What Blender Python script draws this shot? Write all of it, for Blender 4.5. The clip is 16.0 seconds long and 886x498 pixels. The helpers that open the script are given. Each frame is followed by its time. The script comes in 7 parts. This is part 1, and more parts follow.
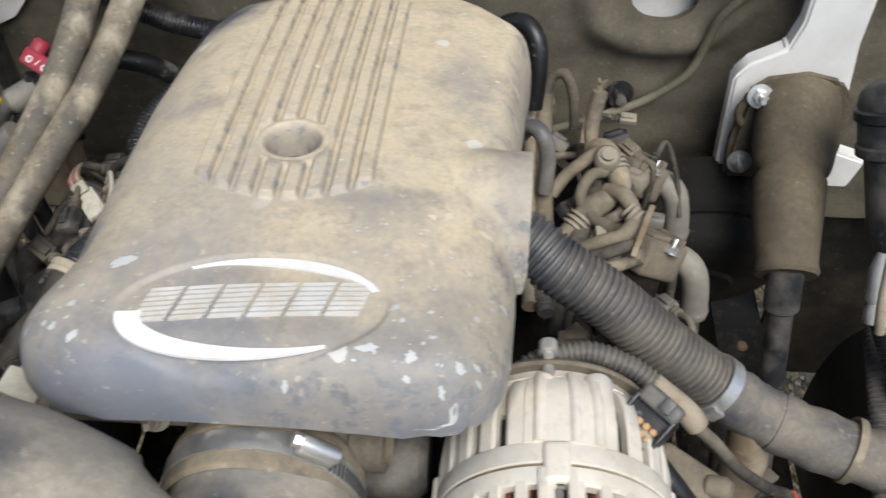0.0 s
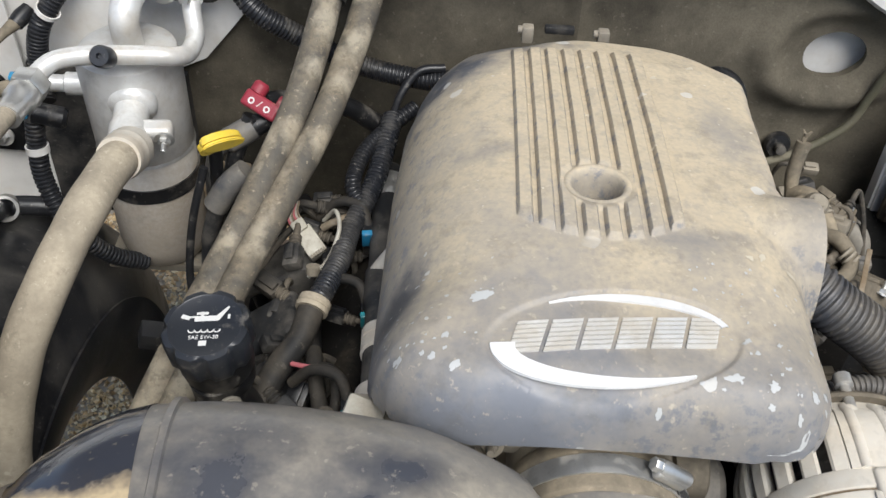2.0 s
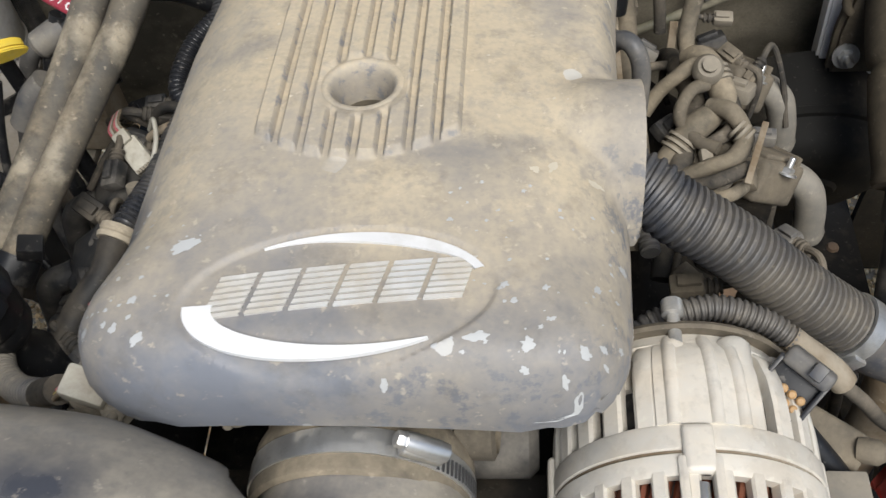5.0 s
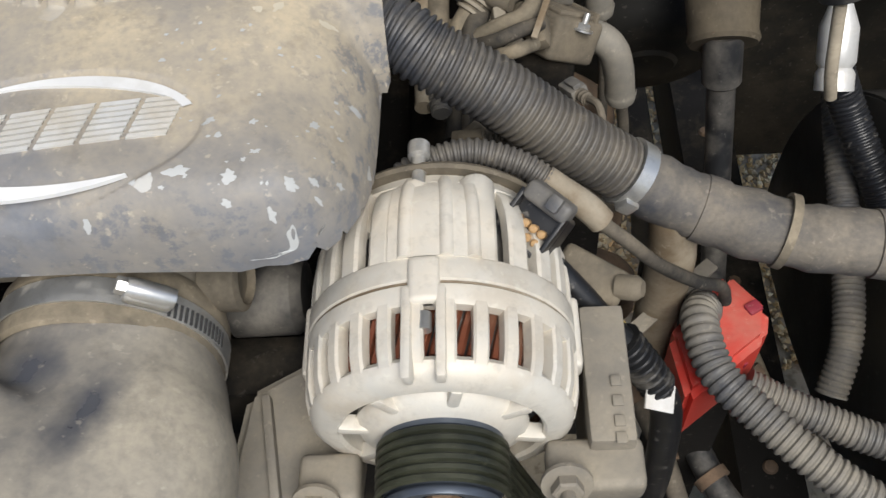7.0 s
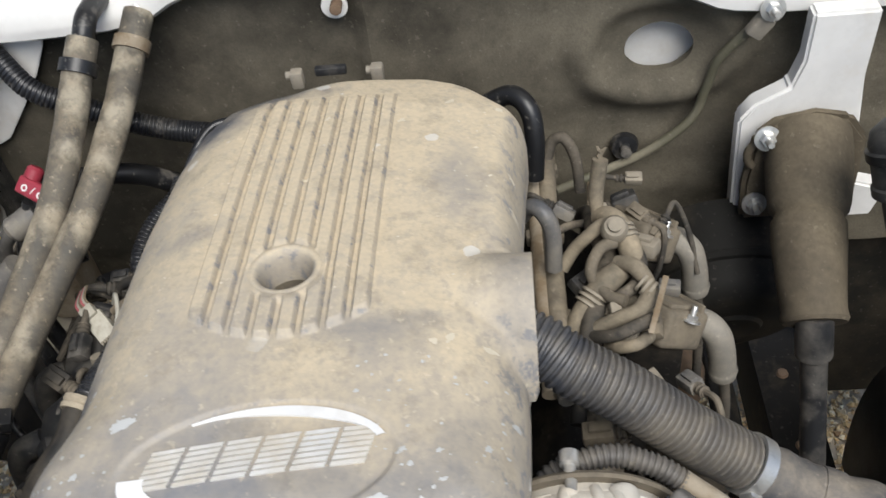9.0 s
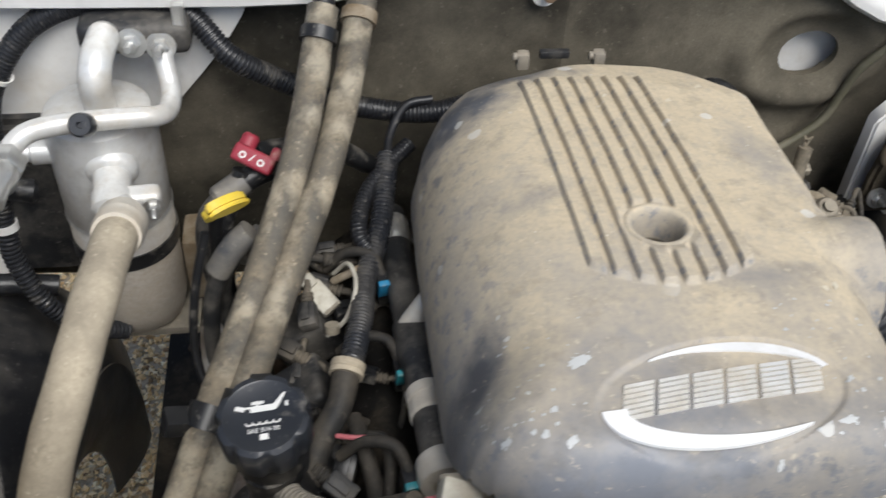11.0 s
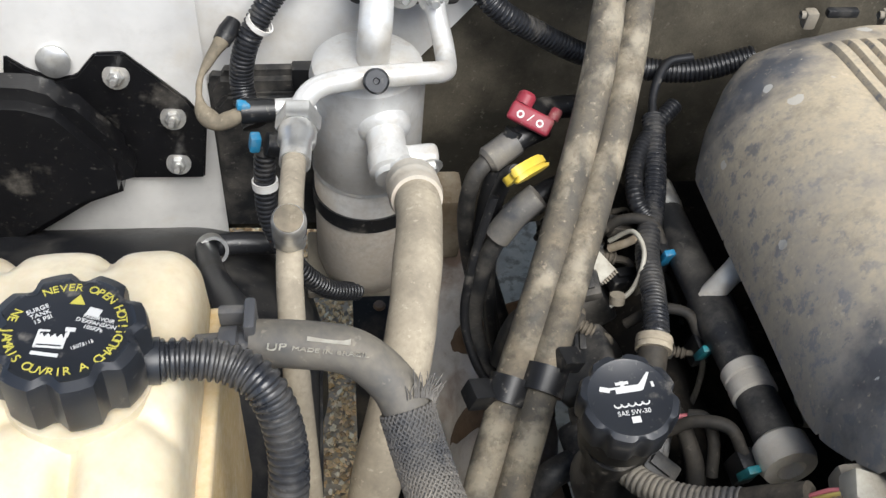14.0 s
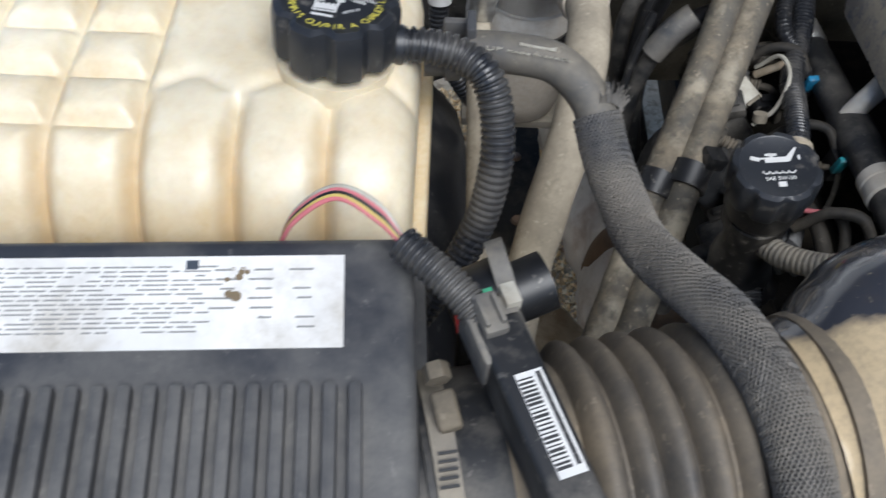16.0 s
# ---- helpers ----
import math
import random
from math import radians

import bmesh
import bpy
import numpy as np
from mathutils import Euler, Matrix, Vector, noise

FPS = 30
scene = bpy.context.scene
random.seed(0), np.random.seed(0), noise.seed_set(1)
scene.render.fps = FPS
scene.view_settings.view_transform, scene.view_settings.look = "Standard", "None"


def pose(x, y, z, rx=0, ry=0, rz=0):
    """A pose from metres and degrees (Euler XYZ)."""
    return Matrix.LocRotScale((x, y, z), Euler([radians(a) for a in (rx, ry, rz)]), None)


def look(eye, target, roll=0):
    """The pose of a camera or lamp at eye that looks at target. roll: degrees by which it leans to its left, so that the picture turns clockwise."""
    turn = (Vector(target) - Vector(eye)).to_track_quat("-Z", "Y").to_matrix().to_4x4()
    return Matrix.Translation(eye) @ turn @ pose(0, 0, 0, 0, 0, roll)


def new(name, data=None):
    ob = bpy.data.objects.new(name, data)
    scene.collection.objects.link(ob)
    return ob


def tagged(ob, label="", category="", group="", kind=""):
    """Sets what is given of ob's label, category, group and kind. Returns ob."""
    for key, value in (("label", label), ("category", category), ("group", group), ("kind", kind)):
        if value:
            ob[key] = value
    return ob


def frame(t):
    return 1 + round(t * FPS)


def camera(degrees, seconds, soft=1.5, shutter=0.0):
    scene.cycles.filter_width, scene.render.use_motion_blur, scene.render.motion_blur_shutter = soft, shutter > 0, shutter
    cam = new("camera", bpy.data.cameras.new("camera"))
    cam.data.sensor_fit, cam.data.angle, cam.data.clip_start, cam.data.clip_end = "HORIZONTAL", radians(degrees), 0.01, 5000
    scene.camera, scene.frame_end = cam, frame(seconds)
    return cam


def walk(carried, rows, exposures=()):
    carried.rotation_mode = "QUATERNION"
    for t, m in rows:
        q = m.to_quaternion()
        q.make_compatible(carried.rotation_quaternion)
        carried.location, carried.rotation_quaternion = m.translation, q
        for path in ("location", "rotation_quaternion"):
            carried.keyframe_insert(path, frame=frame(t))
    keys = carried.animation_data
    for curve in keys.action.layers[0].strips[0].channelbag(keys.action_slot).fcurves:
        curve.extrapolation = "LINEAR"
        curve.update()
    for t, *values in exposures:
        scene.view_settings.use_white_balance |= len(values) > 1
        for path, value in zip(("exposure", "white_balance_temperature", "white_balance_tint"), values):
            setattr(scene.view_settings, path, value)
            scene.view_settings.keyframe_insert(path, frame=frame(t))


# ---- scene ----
cam = camera(49.2, 16.0, soft=1.4, shutter=0.4)
METRES, EYE, TILT, LEAN, TURN = 1.8, 1.5, -47.0, 0.0, 4.0
ROWS = [
    (0.0, 0.0, 0.0, 0.0, 0.0, 0.0, -0.0),
    (0.5, -0.0393, -0.0088, -0.0035, 0.51, 0.81, -1.24),
    (1.0, -0.0736, -0.0134, -0.002, -0.28, 1.64, -1.23),
    (1.5, -0.1086, -0.0156, -0.0003, -1.32, 2.11, -0.73),
    (2.0, -0.139, -0.0208, -0.0022, -2.67, 2.41, -0.68),
    (2.5, -0.1421, -0.022, -0.0192, -3.56, -0.77, 0.43),
    (3.0, -0.1187, -0.0206, -0.0229, -2.94, -2.86, 0.64),
    (5.5, -0.0045, 0.0618, 0.0221, 2.25, -8.4, 4.4),
    (6.0, 0.0098, 0.0636, 0.01, 0.78, -10.4, 5.28),
    (6.5, 0.028, 0.0566, 0.0012, -0.34, -10.76, 6.03),
    (7.0, 0.0491, 0.0484, -0.0121, -0.09, -10.5, 5.96),
    (7.5, 0.0548, 0.0403, -0.0029, 1.17, -7.8, 6.11),
    (8.0, 0.0551, 0.03, 0.0183, 4.08, -3.8, 6.51),
    (10.5, -0.1463, 0.0026, 0.039, -6.81, 1.83, 5.75),
    (11.0, -0.2075, 0.0041, 0.0318, -9.44, 1.26, 5.39),
    (11.5, -0.2472, 0.0199, 0.0402, -7.11, 0.76, 4.33),
    (12.0, -0.2893, 0.045, 0.0529, -12.39, -0.07, 6.89),
    (12.5, -0.314, 0.0574, 0.0565, -11.74, -1.53, 5.91),
    (13.0, -0.3314, 0.0586, 0.0548, -9.94, -2.29, 4.44),
    (13.5, -0.3435, 0.0531, 0.053, -9.42, -2.13, 3.47),
    (14.0, -0.3393, 0.0475, 0.0537, -8.95, -1.89, 4.19),
    (14.5, -0.3405, 0.0416, 0.0369, -8.35, -3.44, 4.2),
    (15.0, -0.3456, 0.0283, 0.0143, -8.06, -4.41, 3.23),
    (15.5, -0.3591, 0.0103, -0.0066, -5.84, -4.73, 1.74),
    (16.0, -0.3819, -0.0025, -0.0185, -3.35, -4.74, 0.33),
]
walk(cam, [(t, pose(0, 0, EYE, TILT, LEAN, TURN) @ pose(METRES * x, METRES * y, METRES * z, 90 + pitch, roll, yaw)) for t, x, y, z, yaw, pitch, roll in ROWS],
     exposures=[(0.0, 0.02, 6300, 9), (3.0, 0.02, 6300, 9), (5.5, -0.15, 6400, 9), (7.0, -0.18, 6450, 9), (8.0, 0.0, 6400, 9), (10.5, -0.06, 6300, 9), (12.0, -0.02, 6300, 9), (13.0, 0.18, 6300, 9), (14.5, 0.26, 6200, 9), (15.0, 0.28, 6000, 9), (15.5, 0.06, 5900, 9), (16.0, -0.22, 5900, 9)])

# ---- light ----
world = bpy.data.worlds.new("world")
scene.world = world
world.use_nodes = True
wn = world.node_tree
sky = wn.nodes.new("ShaderNodeTexSky")
sky.sky_type, sky.sun_disc = "NISHITA", False
sky.sun_elevation, sky.sun_rotation = radians(56), radians(158)
sky.dust_density = 2.0
wn.links.new(sky.outputs[0], wn.nodes["Background"].inputs[0])
wn.nodes["Background"].inputs[1].default_value = 0.13
sun = new("sun", bpy.data.lights.new("sun", "SUN"))
sun.data.energy, sun.data.angle, sun.data.color = 4.2, radians(40), (1.0, 0.965, 0.91)
sun.matrix_basis = look((0.75, -1.85, 3.0), (0, 0, 0))


# ---- materials ----
def mat(name, base, rough=0.6, metal=0.0, dust=None, amount=0.5, scale=9.0, bump=0.15, grain=220.0, up=0.35,
        spots=0.0, clear=0.0, spec=0.5, second=None, second_amount=0.4, trans=0.0, fade=None, soft=0.11, wipes=(), pits=0.0, wiped=None, grime=0.20):
    """Painted, moulded or cast surface: base colour with stains, a dust film (thicker on faces that look up), fleck and fine relief."""
    m = bpy.data.materials.new(name)
    m.use_nodes = True
    t = m.node_tree
    N, L = t.nodes, t.links
    b = N["Principled BSDF"]
    co = N.new("ShaderNodeTexCoord").outputs["Object"]

    def tex(sc, det=4.0, ro=0.6):
        n = N.new("ShaderNodeTexNoise")
        n.inputs["Scale"].default_value, n.inputs["Detail"].default_value, n.inputs["Roughness"].default_value = sc, det, ro
        L.new(co, n.inputs["Vector"])
        return n.outputs["Fac"]

    def ramp(x, lo, hi):
        n = N.new("ShaderNodeMapRange")
        n.inputs[1].default_value, n.inputs[2].default_value = lo, hi
        L.new(x, n.inputs[0])
        return n.outputs[0]

    def math2(op, x, y, clamp=True):
        n = N.new("ShaderNodeMath")
        n.operation, n.use_clamp = op, clamp
        for i, v in enumerate((x, y)):
            if isinstance(v, (int, float)):
                n.inputs[i].default_value = v
            else:
                L.new(v, n.inputs[i])
        return n.outputs[0]

    def mix(f, x, y):
        n = N.new("ShaderNodeMix")
        n.data_type = "RGBA"
        if isinstance(f, (int, float)):
            n.inputs[0].default_value = f
        else:
            L.new(f, n.inputs[0])
        for i, v in ((6, x), (7, y)):
            if isinstance(v, tuple):
                n.inputs[i].default_value = (*v, 1)
            else:
                L.new(v, n.inputs[i])
        return n.outputs[2]

    fine = tex(grain, 3.0)
    big = tex(scale, 6.0, 0.65)
    col = mix(ramp(tex(scale * 0.45 + 3, 5.0), 0.35, 0.7), base, tuple(min(1, c * 0.72) for c in base))
    if second:
        col = mix(math2("MULTIPLY", ramp(tex(scale * 0.7 + 1.3, 7.0, 0.6), 0.5, 0.62), second_amount), col, second)
    rg = rough
    if dust:
        nz = N.new("ShaderNodeSeparateXYZ")
        g = N.new("ShaderNodeNewGeometry")
        L.new(g.outputs["Normal"], nz.inputs[0])
        upw = ramp(nz.outputs[2], -0.3, 0.9)
        src = big
        if fade:
            ax, lo, hi, by = fade
            sp = N.new("ShaderNodeSeparateXYZ")
            L.new(co, sp.inputs[0])
            src = math2("ADD", big, math2("MULTIPLY", ramp(sp.outputs[ax], lo, hi), by))
        thr = 0.5 + (0.5 - amount) * 0.42
        f = ramp(src, thr - soft, thr + soft)
        f = math2("MULTIPLY", f, math2("ADD", math2("MULTIPLY", upw, up), 1.0 - up))
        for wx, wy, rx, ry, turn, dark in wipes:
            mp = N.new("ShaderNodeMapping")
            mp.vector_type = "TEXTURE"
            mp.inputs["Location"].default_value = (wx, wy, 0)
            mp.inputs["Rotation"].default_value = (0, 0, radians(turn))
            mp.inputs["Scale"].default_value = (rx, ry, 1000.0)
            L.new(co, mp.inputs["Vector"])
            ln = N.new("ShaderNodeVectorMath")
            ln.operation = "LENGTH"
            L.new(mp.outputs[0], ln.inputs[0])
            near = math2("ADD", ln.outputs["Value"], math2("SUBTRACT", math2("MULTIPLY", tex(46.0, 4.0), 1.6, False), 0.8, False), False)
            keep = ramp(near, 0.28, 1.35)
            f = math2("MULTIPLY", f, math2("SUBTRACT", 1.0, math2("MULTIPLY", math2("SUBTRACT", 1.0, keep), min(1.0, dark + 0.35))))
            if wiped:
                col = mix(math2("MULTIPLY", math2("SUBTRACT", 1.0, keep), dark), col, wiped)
        f = math2("MULTIPLY", f, math2("ADD", math2("MULTIPLY", ramp(fine, 0.3, 0.6), 0.22), 0.74))
        if pits:
            f = math2("MULTIPLY", f, math2("SUBTRACT", 1.0, math2("MULTIPLY", ramp(tex(70.0, 6.0, 0.75), 0.52, 0.60), math2("ADD", pits, math2("MULTIPLY", math2("SUBTRACT", 1.0, ramp(nz.outputs[2], 0.45, 0.88)), 0.6)))))
        col = mix(f, col, dust)
        if not metal:
            rg = None
            r = N.new("ShaderNodeMapRange")
            r.inputs[3].default_value, r.inputs[4].default_value = rough, 0.92
            L.new(f, r.inputs[0])
            L.new(r.outputs[0], b.inputs["Roughness"])
        else:
            mm = N.new("ShaderNodeMapRange")
            mm.inputs[3].default_value, mm.inputs[4].default_value = metal, 0.0
            L.new(f, mm.inputs[0])
            L.new(mm.outputs[0], b.inputs["Metallic"])
    if dust and grime:
        dirt = math2("MULTIPLY", ramp(tex(scale * 3.3 + 14, 8.0, 0.72), 0.52, 0.66), grime)
        col = mix(dirt, col, tuple(0.30 * (0.6 * a + 0.4 * c) for a, c in zip(base, dust)))
        speck = math2("MULTIPLY", ramp(tex(150.0, 3.0, 0.6), 0.63, 0.70), grime * 1.1)
        col = mix(speck, col, tuple(min(0.8, 1.25 * c + 0.05) for c in dust))
    if spots:
        v = N.new("ShaderNodeTexVoronoi")
        v.inputs["Scale"].default_value = 30.0
        w = N.new("ShaderNodeMix")
        w.data_type = "VECTOR"
        w.inputs[0].default_value = 0.012
        L.new(co, w.inputs[4])
        nn = N.new("ShaderNodeTexNoise")
        nn.inputs["Scale"].default_value = 60.0
        L.new(co, nn.inputs["Vector"])
        L.new(nn.outputs["Color"], w.inputs[5])
        L.new(w.outputs[1], v.inputs["Vector"])
        pick = N.new("ShaderNodeSeparateColor")
        L.new(v.outputs["Color"], pick.inputs[0])
        size = ramp(pick.outputs[0], 0.35, 1.6)
        f = math2("MULTIPLY", math2("LESS_THAN", v.outputs["Distance"], math2("MULTIPLY", size, 0.42)), spots)
        f = math2("MULTIPLY", f, ramp(tex(9.0, 2.0), 0.44, 0.52))
        col = mix(f, col, (0.62, 0.62, 0.59))
    if isinstance(col, tuple):
        b.inputs["Base Color"].default_value = (*col, 1)
    else:
        L.new(col, b.inputs["Base Color"])
    if rg is not None:
        r = N.new("ShaderNodeMapRange")
        r.inputs[3].default_value, r.inputs[4].default_value = max(0.03, rg - 0.08), min(1, rg + 0.1)
        L.new(big, r.inputs[0])
        L.new(r.outputs[0], b.inputs["Roughness"])
    if not (metal and dust):
        b.inputs["Metallic"].default_value = metal
    b.inputs["Specular IOR Level"].default_value = spec
    b.inputs["Coat Weight"].default_value = clear
    b.inputs["Transmission Weight"].default_value = trans
    if bump:
        bp = N.new("ShaderNodeBump")
        bp.inputs["Strength"].default_value, bp.inputs["Distance"].default_value = bump, 0.0012
        L.new(math2("ADD", math2("MULTIPLY", fine, 0.5), math2("MULTIPLY", big, 0.5)), bp.inputs["Height"])
        L.new(bp.outputs[0], b.inputs["Normal"])
    return m


DUST = (0.37, 0.325, 0.25)
GREYDUST = (0.30, 0.275, 0.235)
M_COVER = mat(grime=0.26, name="cover plastic", base=(0.19, 0.202, 0.228), rough=0.45, dust=(0.54, 0.455, 0.32), amount=0.30, scale=7, spots=0.6, up=0.48, soft=0.20, fade=(1, -0.21, -0.05, 0.32), second=(0.12, 0.13, 0.15), second_amount=0.45, pits=0.20, wiped=(0.06, 0.064, 0.075),
              wipes=[(-0.112, 0.168, 0.06, 0.036, 32, 0.75), (-0.139, -0.139, 0.015, 0.038, -12, 0.9), (-0.05, 0.212, 0.05, 0.022, 0, 0.5), (0.158, -0.062, 0.030, 0.060, 0, 0.15), (-0.08, 0.0, 0.03, 0.012, 20, 0.12), (0.12, 0.05, 0.02, 0.05, 10, 0.1), (0.06, -0.10, 0.05, 0.012, 8, 0.1)])
M_DUCT = mat(grime=0.22, name="duct plastic", base=(0.085, 0.09, 0.106), rough=0.24, clear=0.3, dust=(0.45, 0.40, 0.31), amount=0.50, scale=9, up=0.3, soft=0.20, fade=(0, -0.06, 0.10, 0.12), second=(0.045, 0.048, 0.06), second_amount=0.6, wiped=(0.062, 0.067, 0.082),
             wipes=[(-0.078, 0.0, 0.036, 0.10, 6, 0.6), (0.018, 0.045, 0.026, 0.016, 12, 0.8), (-0.002, 0.022, 0.014, 0.008, 50, 0.6), (0.082, 0.015, 0.010, 0.011, 0, 0.8), (0.047, -0.013, 0.040, 0.0058, -38, 0.36), (0.17, 0.03, 0.012, 0.03, -20, 0.6), (0.135, 0.055, 0.014, 0.02, 0, 0.6)])
M_COLLAR = mat("collar plastic", (0.045, 0.049, 0.062), 0.17, dust=(0.55, 0.43, 0.26), amount=0.20, scale=6, up=0.2, soft=0.05, clear=0.5, fade=(1, 0.035, -0.02, 0.42), grime=0.15)
M_BLACK = mat("black plastic", (0.012, 0.0125, 0.014), 0.4, dust=GREYDUST, amount=0.12, scale=20)
M_BLACKDUSTY = mat("dusty black plastic", (0.018, 0.019, 0.021), 0.5, dust=(0.22, 0.20, 0.17), amount=0.25, scale=22, soft=0.18)
M_CAP = mat(grime=0.12, name="cap plastic", base=(0.022, 0.025, 0.031), rough=0.38, dust=GREYDUST, amount=0.0, scale=40, bump=0.08)
M_RUBBER = mat("dusty rubber", (0.032, 0.031, 0.029), 0.75, spec=0.25, dust=(0.26, 0.22, 0.165), amount=0.36, scale=18, up=0.5, soft=0.18)
M_BELLOWS = mat("dusty bellows rubber", (0.065, 0.060, 0.054), 0.6, dust=(0.33, 0.265, 0.18), amount=0.48, scale=10, up=0.4, soft=0.22)
M_TANHOSE = mat(grime=0.34, name="dusty foam hose", base=(0.22, 0.19, 0.145), rough=0.85, dust=(0.46, 0.40, 0.30), amount=0.68, scale=18, up=0.45, soft=0.15)
M_CORR = mat("dusty conduit", (0.075, 0.077, 0.083), 0.45, dust=(0.33, 0.295, 0.23), amount=0.42, scale=12, up=0.45, soft=0.16)
M_VENT = mat("dusty vent hose", (0.045, 0.048, 0.056), 0.42, dust=(0.29, 0.25, 0.185), amount=0.36, scale=9, up=0.6, soft=0.2)
M_CORRGREY = mat("scuffed conduit", (0.022, 0.024, 0.029), 0.26, dust=(0.20, 0.185, 0.16), amount=0.14, scale=14, up=0.4, soft=0.2)
M_CORRBLACK = mat("black conduit", (0.016, 0.017, 0.02), 0.36, dust=GREYDUST, amount=0.12, scale=12)
M_ALU = mat(grime=0.16, name="aluminium", base=(0.80, 0.80, 0.78), rough=0.40, metal=0.4, dust=(0.45, 0.39, 0.30), amount=0.3, scale=16, bump=0.05, second=(0.5, 0.49, 0.46), second_amount=0.5)
M_CAN = mat(grime=0.20, name="canister aluminium", base=(0.74, 0.74, 0.72), rough=0.42, metal=0.4, dust=(0.34, 0.27, 0.18), amount=0.26, scale=11, bump=0.08, fade=(2, 0.19, 0.05, 0.42), soft=0.16, second=(0.50, 0.50, 0.49), second_amount=0.55)
M_CAST = mat(grime=0.20, name="cast aluminium", base=(0.68, 0.66, 0.60), rough=0.5, metal=0.2, dust=(0.68, 0.61, 0.50), amount=0.5, scale=22, bump=0.35, soft=0.2, second=(0.40, 0.31, 0.20), second_amount=0.45)
M_DARKCAST = mat("dusty cast metal", (0.20, 0.185, 0.16), 0.7, 0.1, dust=(0.34, 0.295, 0.22), amount=0.5, scale=18, bump=0.4, soft=0.2)
M_BOX = mat(grime=0.15, name="air box plastic", base=(0.036, 0.039, 0.047), rough=0.36, dust=(0.22, 0.21, 0.19), amount=0.22, scale=9, soft=0.22)
M_STEEL = mat("zinc steel", (0.66, 0.66, 0.64), 0.32, 0.8, dust=DUST, amount=0.2, scale=40, bump=0.05)
M_CHROME = mat(grime=0.10, name="plated steel", base=(0.68, 0.68, 0.66), rough=0.32, metal=0.85, dust=DUST, amount=0.12, scale=60, bump=0.03)
M_IRON = mat("rusty iron", (0.10, 0.075, 0.055), 0.8, 0.3, dust=(0.20, 0.13, 0.08), amount=0.6, scale=20, bump=0.4)
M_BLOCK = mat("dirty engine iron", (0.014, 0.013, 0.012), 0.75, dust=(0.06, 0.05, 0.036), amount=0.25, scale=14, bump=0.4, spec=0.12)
# Felt pales from the passenger side to the driver side.
M_PAD = mat("bulkhead felt", (0.038, 0.035, 0.028), 0.95, dust=(0.17, 0.15, 0.113), amount=0.26, fade=(0, -0.40, 0.20, 0.20), scale=7, bump=0.7, grain=420, up=0.1, soft=0.2, spec=0.08)
M_WHITE = mat(grime=0.08, name="white body paint", base=(0.82, 0.81, 0.78), rough=0.3, dust=(0.55, 0.48, 0.37), amount=0.12, scale=7, bump=0.03, clear=0.4)
M_LINER = mat("liner plastic", (0.017, 0.018, 0.021), 0.34, dust=(0.14, 0.13, 0.115), amount=0.15, scale=12, soft=0.2, spec=0.35)
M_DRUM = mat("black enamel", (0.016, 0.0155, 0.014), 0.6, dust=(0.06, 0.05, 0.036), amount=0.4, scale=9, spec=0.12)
M_COIL = mat("dusty coil plastic", (0.095, 0.083, 0.065), 0.75, dust=(0.28, 0.235, 0.168), amount=0.45, scale=24, soft=0.2, bump=0.4, spec=0.25)
M_BOOT = mat("boot rubber", (0.060, 0.050, 0.037), 0.7, dust=(0.20, 0.165, 0.112), amount=0.50, scale=14, soft=0.25, spec=0.2)
M_PLUGBOOT = mat("dusty grey boot rubber", (0.15, 0.145, 0.13), 0.65, dust=(0.38, 0.335, 0.26), amount=0.42, scale=16, soft=0.2)
M_UPHOSE = mat("dusty coolant hose rubber", (0.075, 0.074, 0.073), 0.6, dust=(0.30, 0.26, 0.19), amount=0.38, scale=14, up=0.5, soft=0.2)
M_LOOM = mat("dusty taped loom", (0.11, 0.095, 0.07), 0.8, dust=(0.36, 0.30, 0.21), amount=0.45, scale=26, soft=0.2, bump=0.5)
M_DARKRUBBER = mat("grimy black rubber", (0.020, 0.020, 0.020), 0.6, dust=(0.13, 0.11, 0.083), amount=0.28, scale=18, up=0.5, soft=0.2, spec=0.3)
M_OLIVE = mat("olive cable", (0.10, 0.095, 0.062), 0.6, dust=(0.2, 0.18, 0.13), amount=0.4, scale=20)
M_PLATE = mat(grime=0.10, name="black painted steel", base=(0.008, 0.008, 0.009), rough=0.28, dust=GREYDUST, amount=0.06, scale=9)
# Brown bands follow the grooves; browner low down, with the air box's shade included.
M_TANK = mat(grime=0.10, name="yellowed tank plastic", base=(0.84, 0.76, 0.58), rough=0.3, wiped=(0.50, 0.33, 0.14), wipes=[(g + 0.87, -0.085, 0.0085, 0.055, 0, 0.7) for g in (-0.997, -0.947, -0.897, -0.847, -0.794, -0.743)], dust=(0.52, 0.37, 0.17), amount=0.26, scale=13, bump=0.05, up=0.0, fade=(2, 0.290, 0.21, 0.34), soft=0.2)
M_TANK.node_tree.nodes["Principled BSDF"].inputs["Subsurface Weight"].default_value = 0.25
M_TANK.node_tree.nodes["Principled BSDF"].inputs["Subsurface Radius"].default_value = (0.03, 0.022, 0.012)
M_RED = mat("red plastic", (0.62, 0.035, 0.025), 0.35, dust=(0.42, 0.27, 0.2), amount=0.25, scale=9, soft=0.25, up=0.8)
M_DARKRED = mat("faded red plastic", (0.30, 0.03, 0.05), 0.5, dust=DUST, amount=0.2, scale=30)
M_YELLOW = mat("yellow plastic", (0.75, 0.55, 0.06), 0.4, dust=DUST, amount=0.15, scale=30)
M_BLUE = mat("blue clip", (0.03, 0.25, 0.46), 0.45, dust=DUST, amount=0.25, scale=40)
M_GREEN = mat("green mark", (0.03, 0.33, 0.16), 0.5)
M_TEAL = mat("teal clip", (0.03, 0.28, 0.32), 0.45, dust=DUST, amount=0.3)
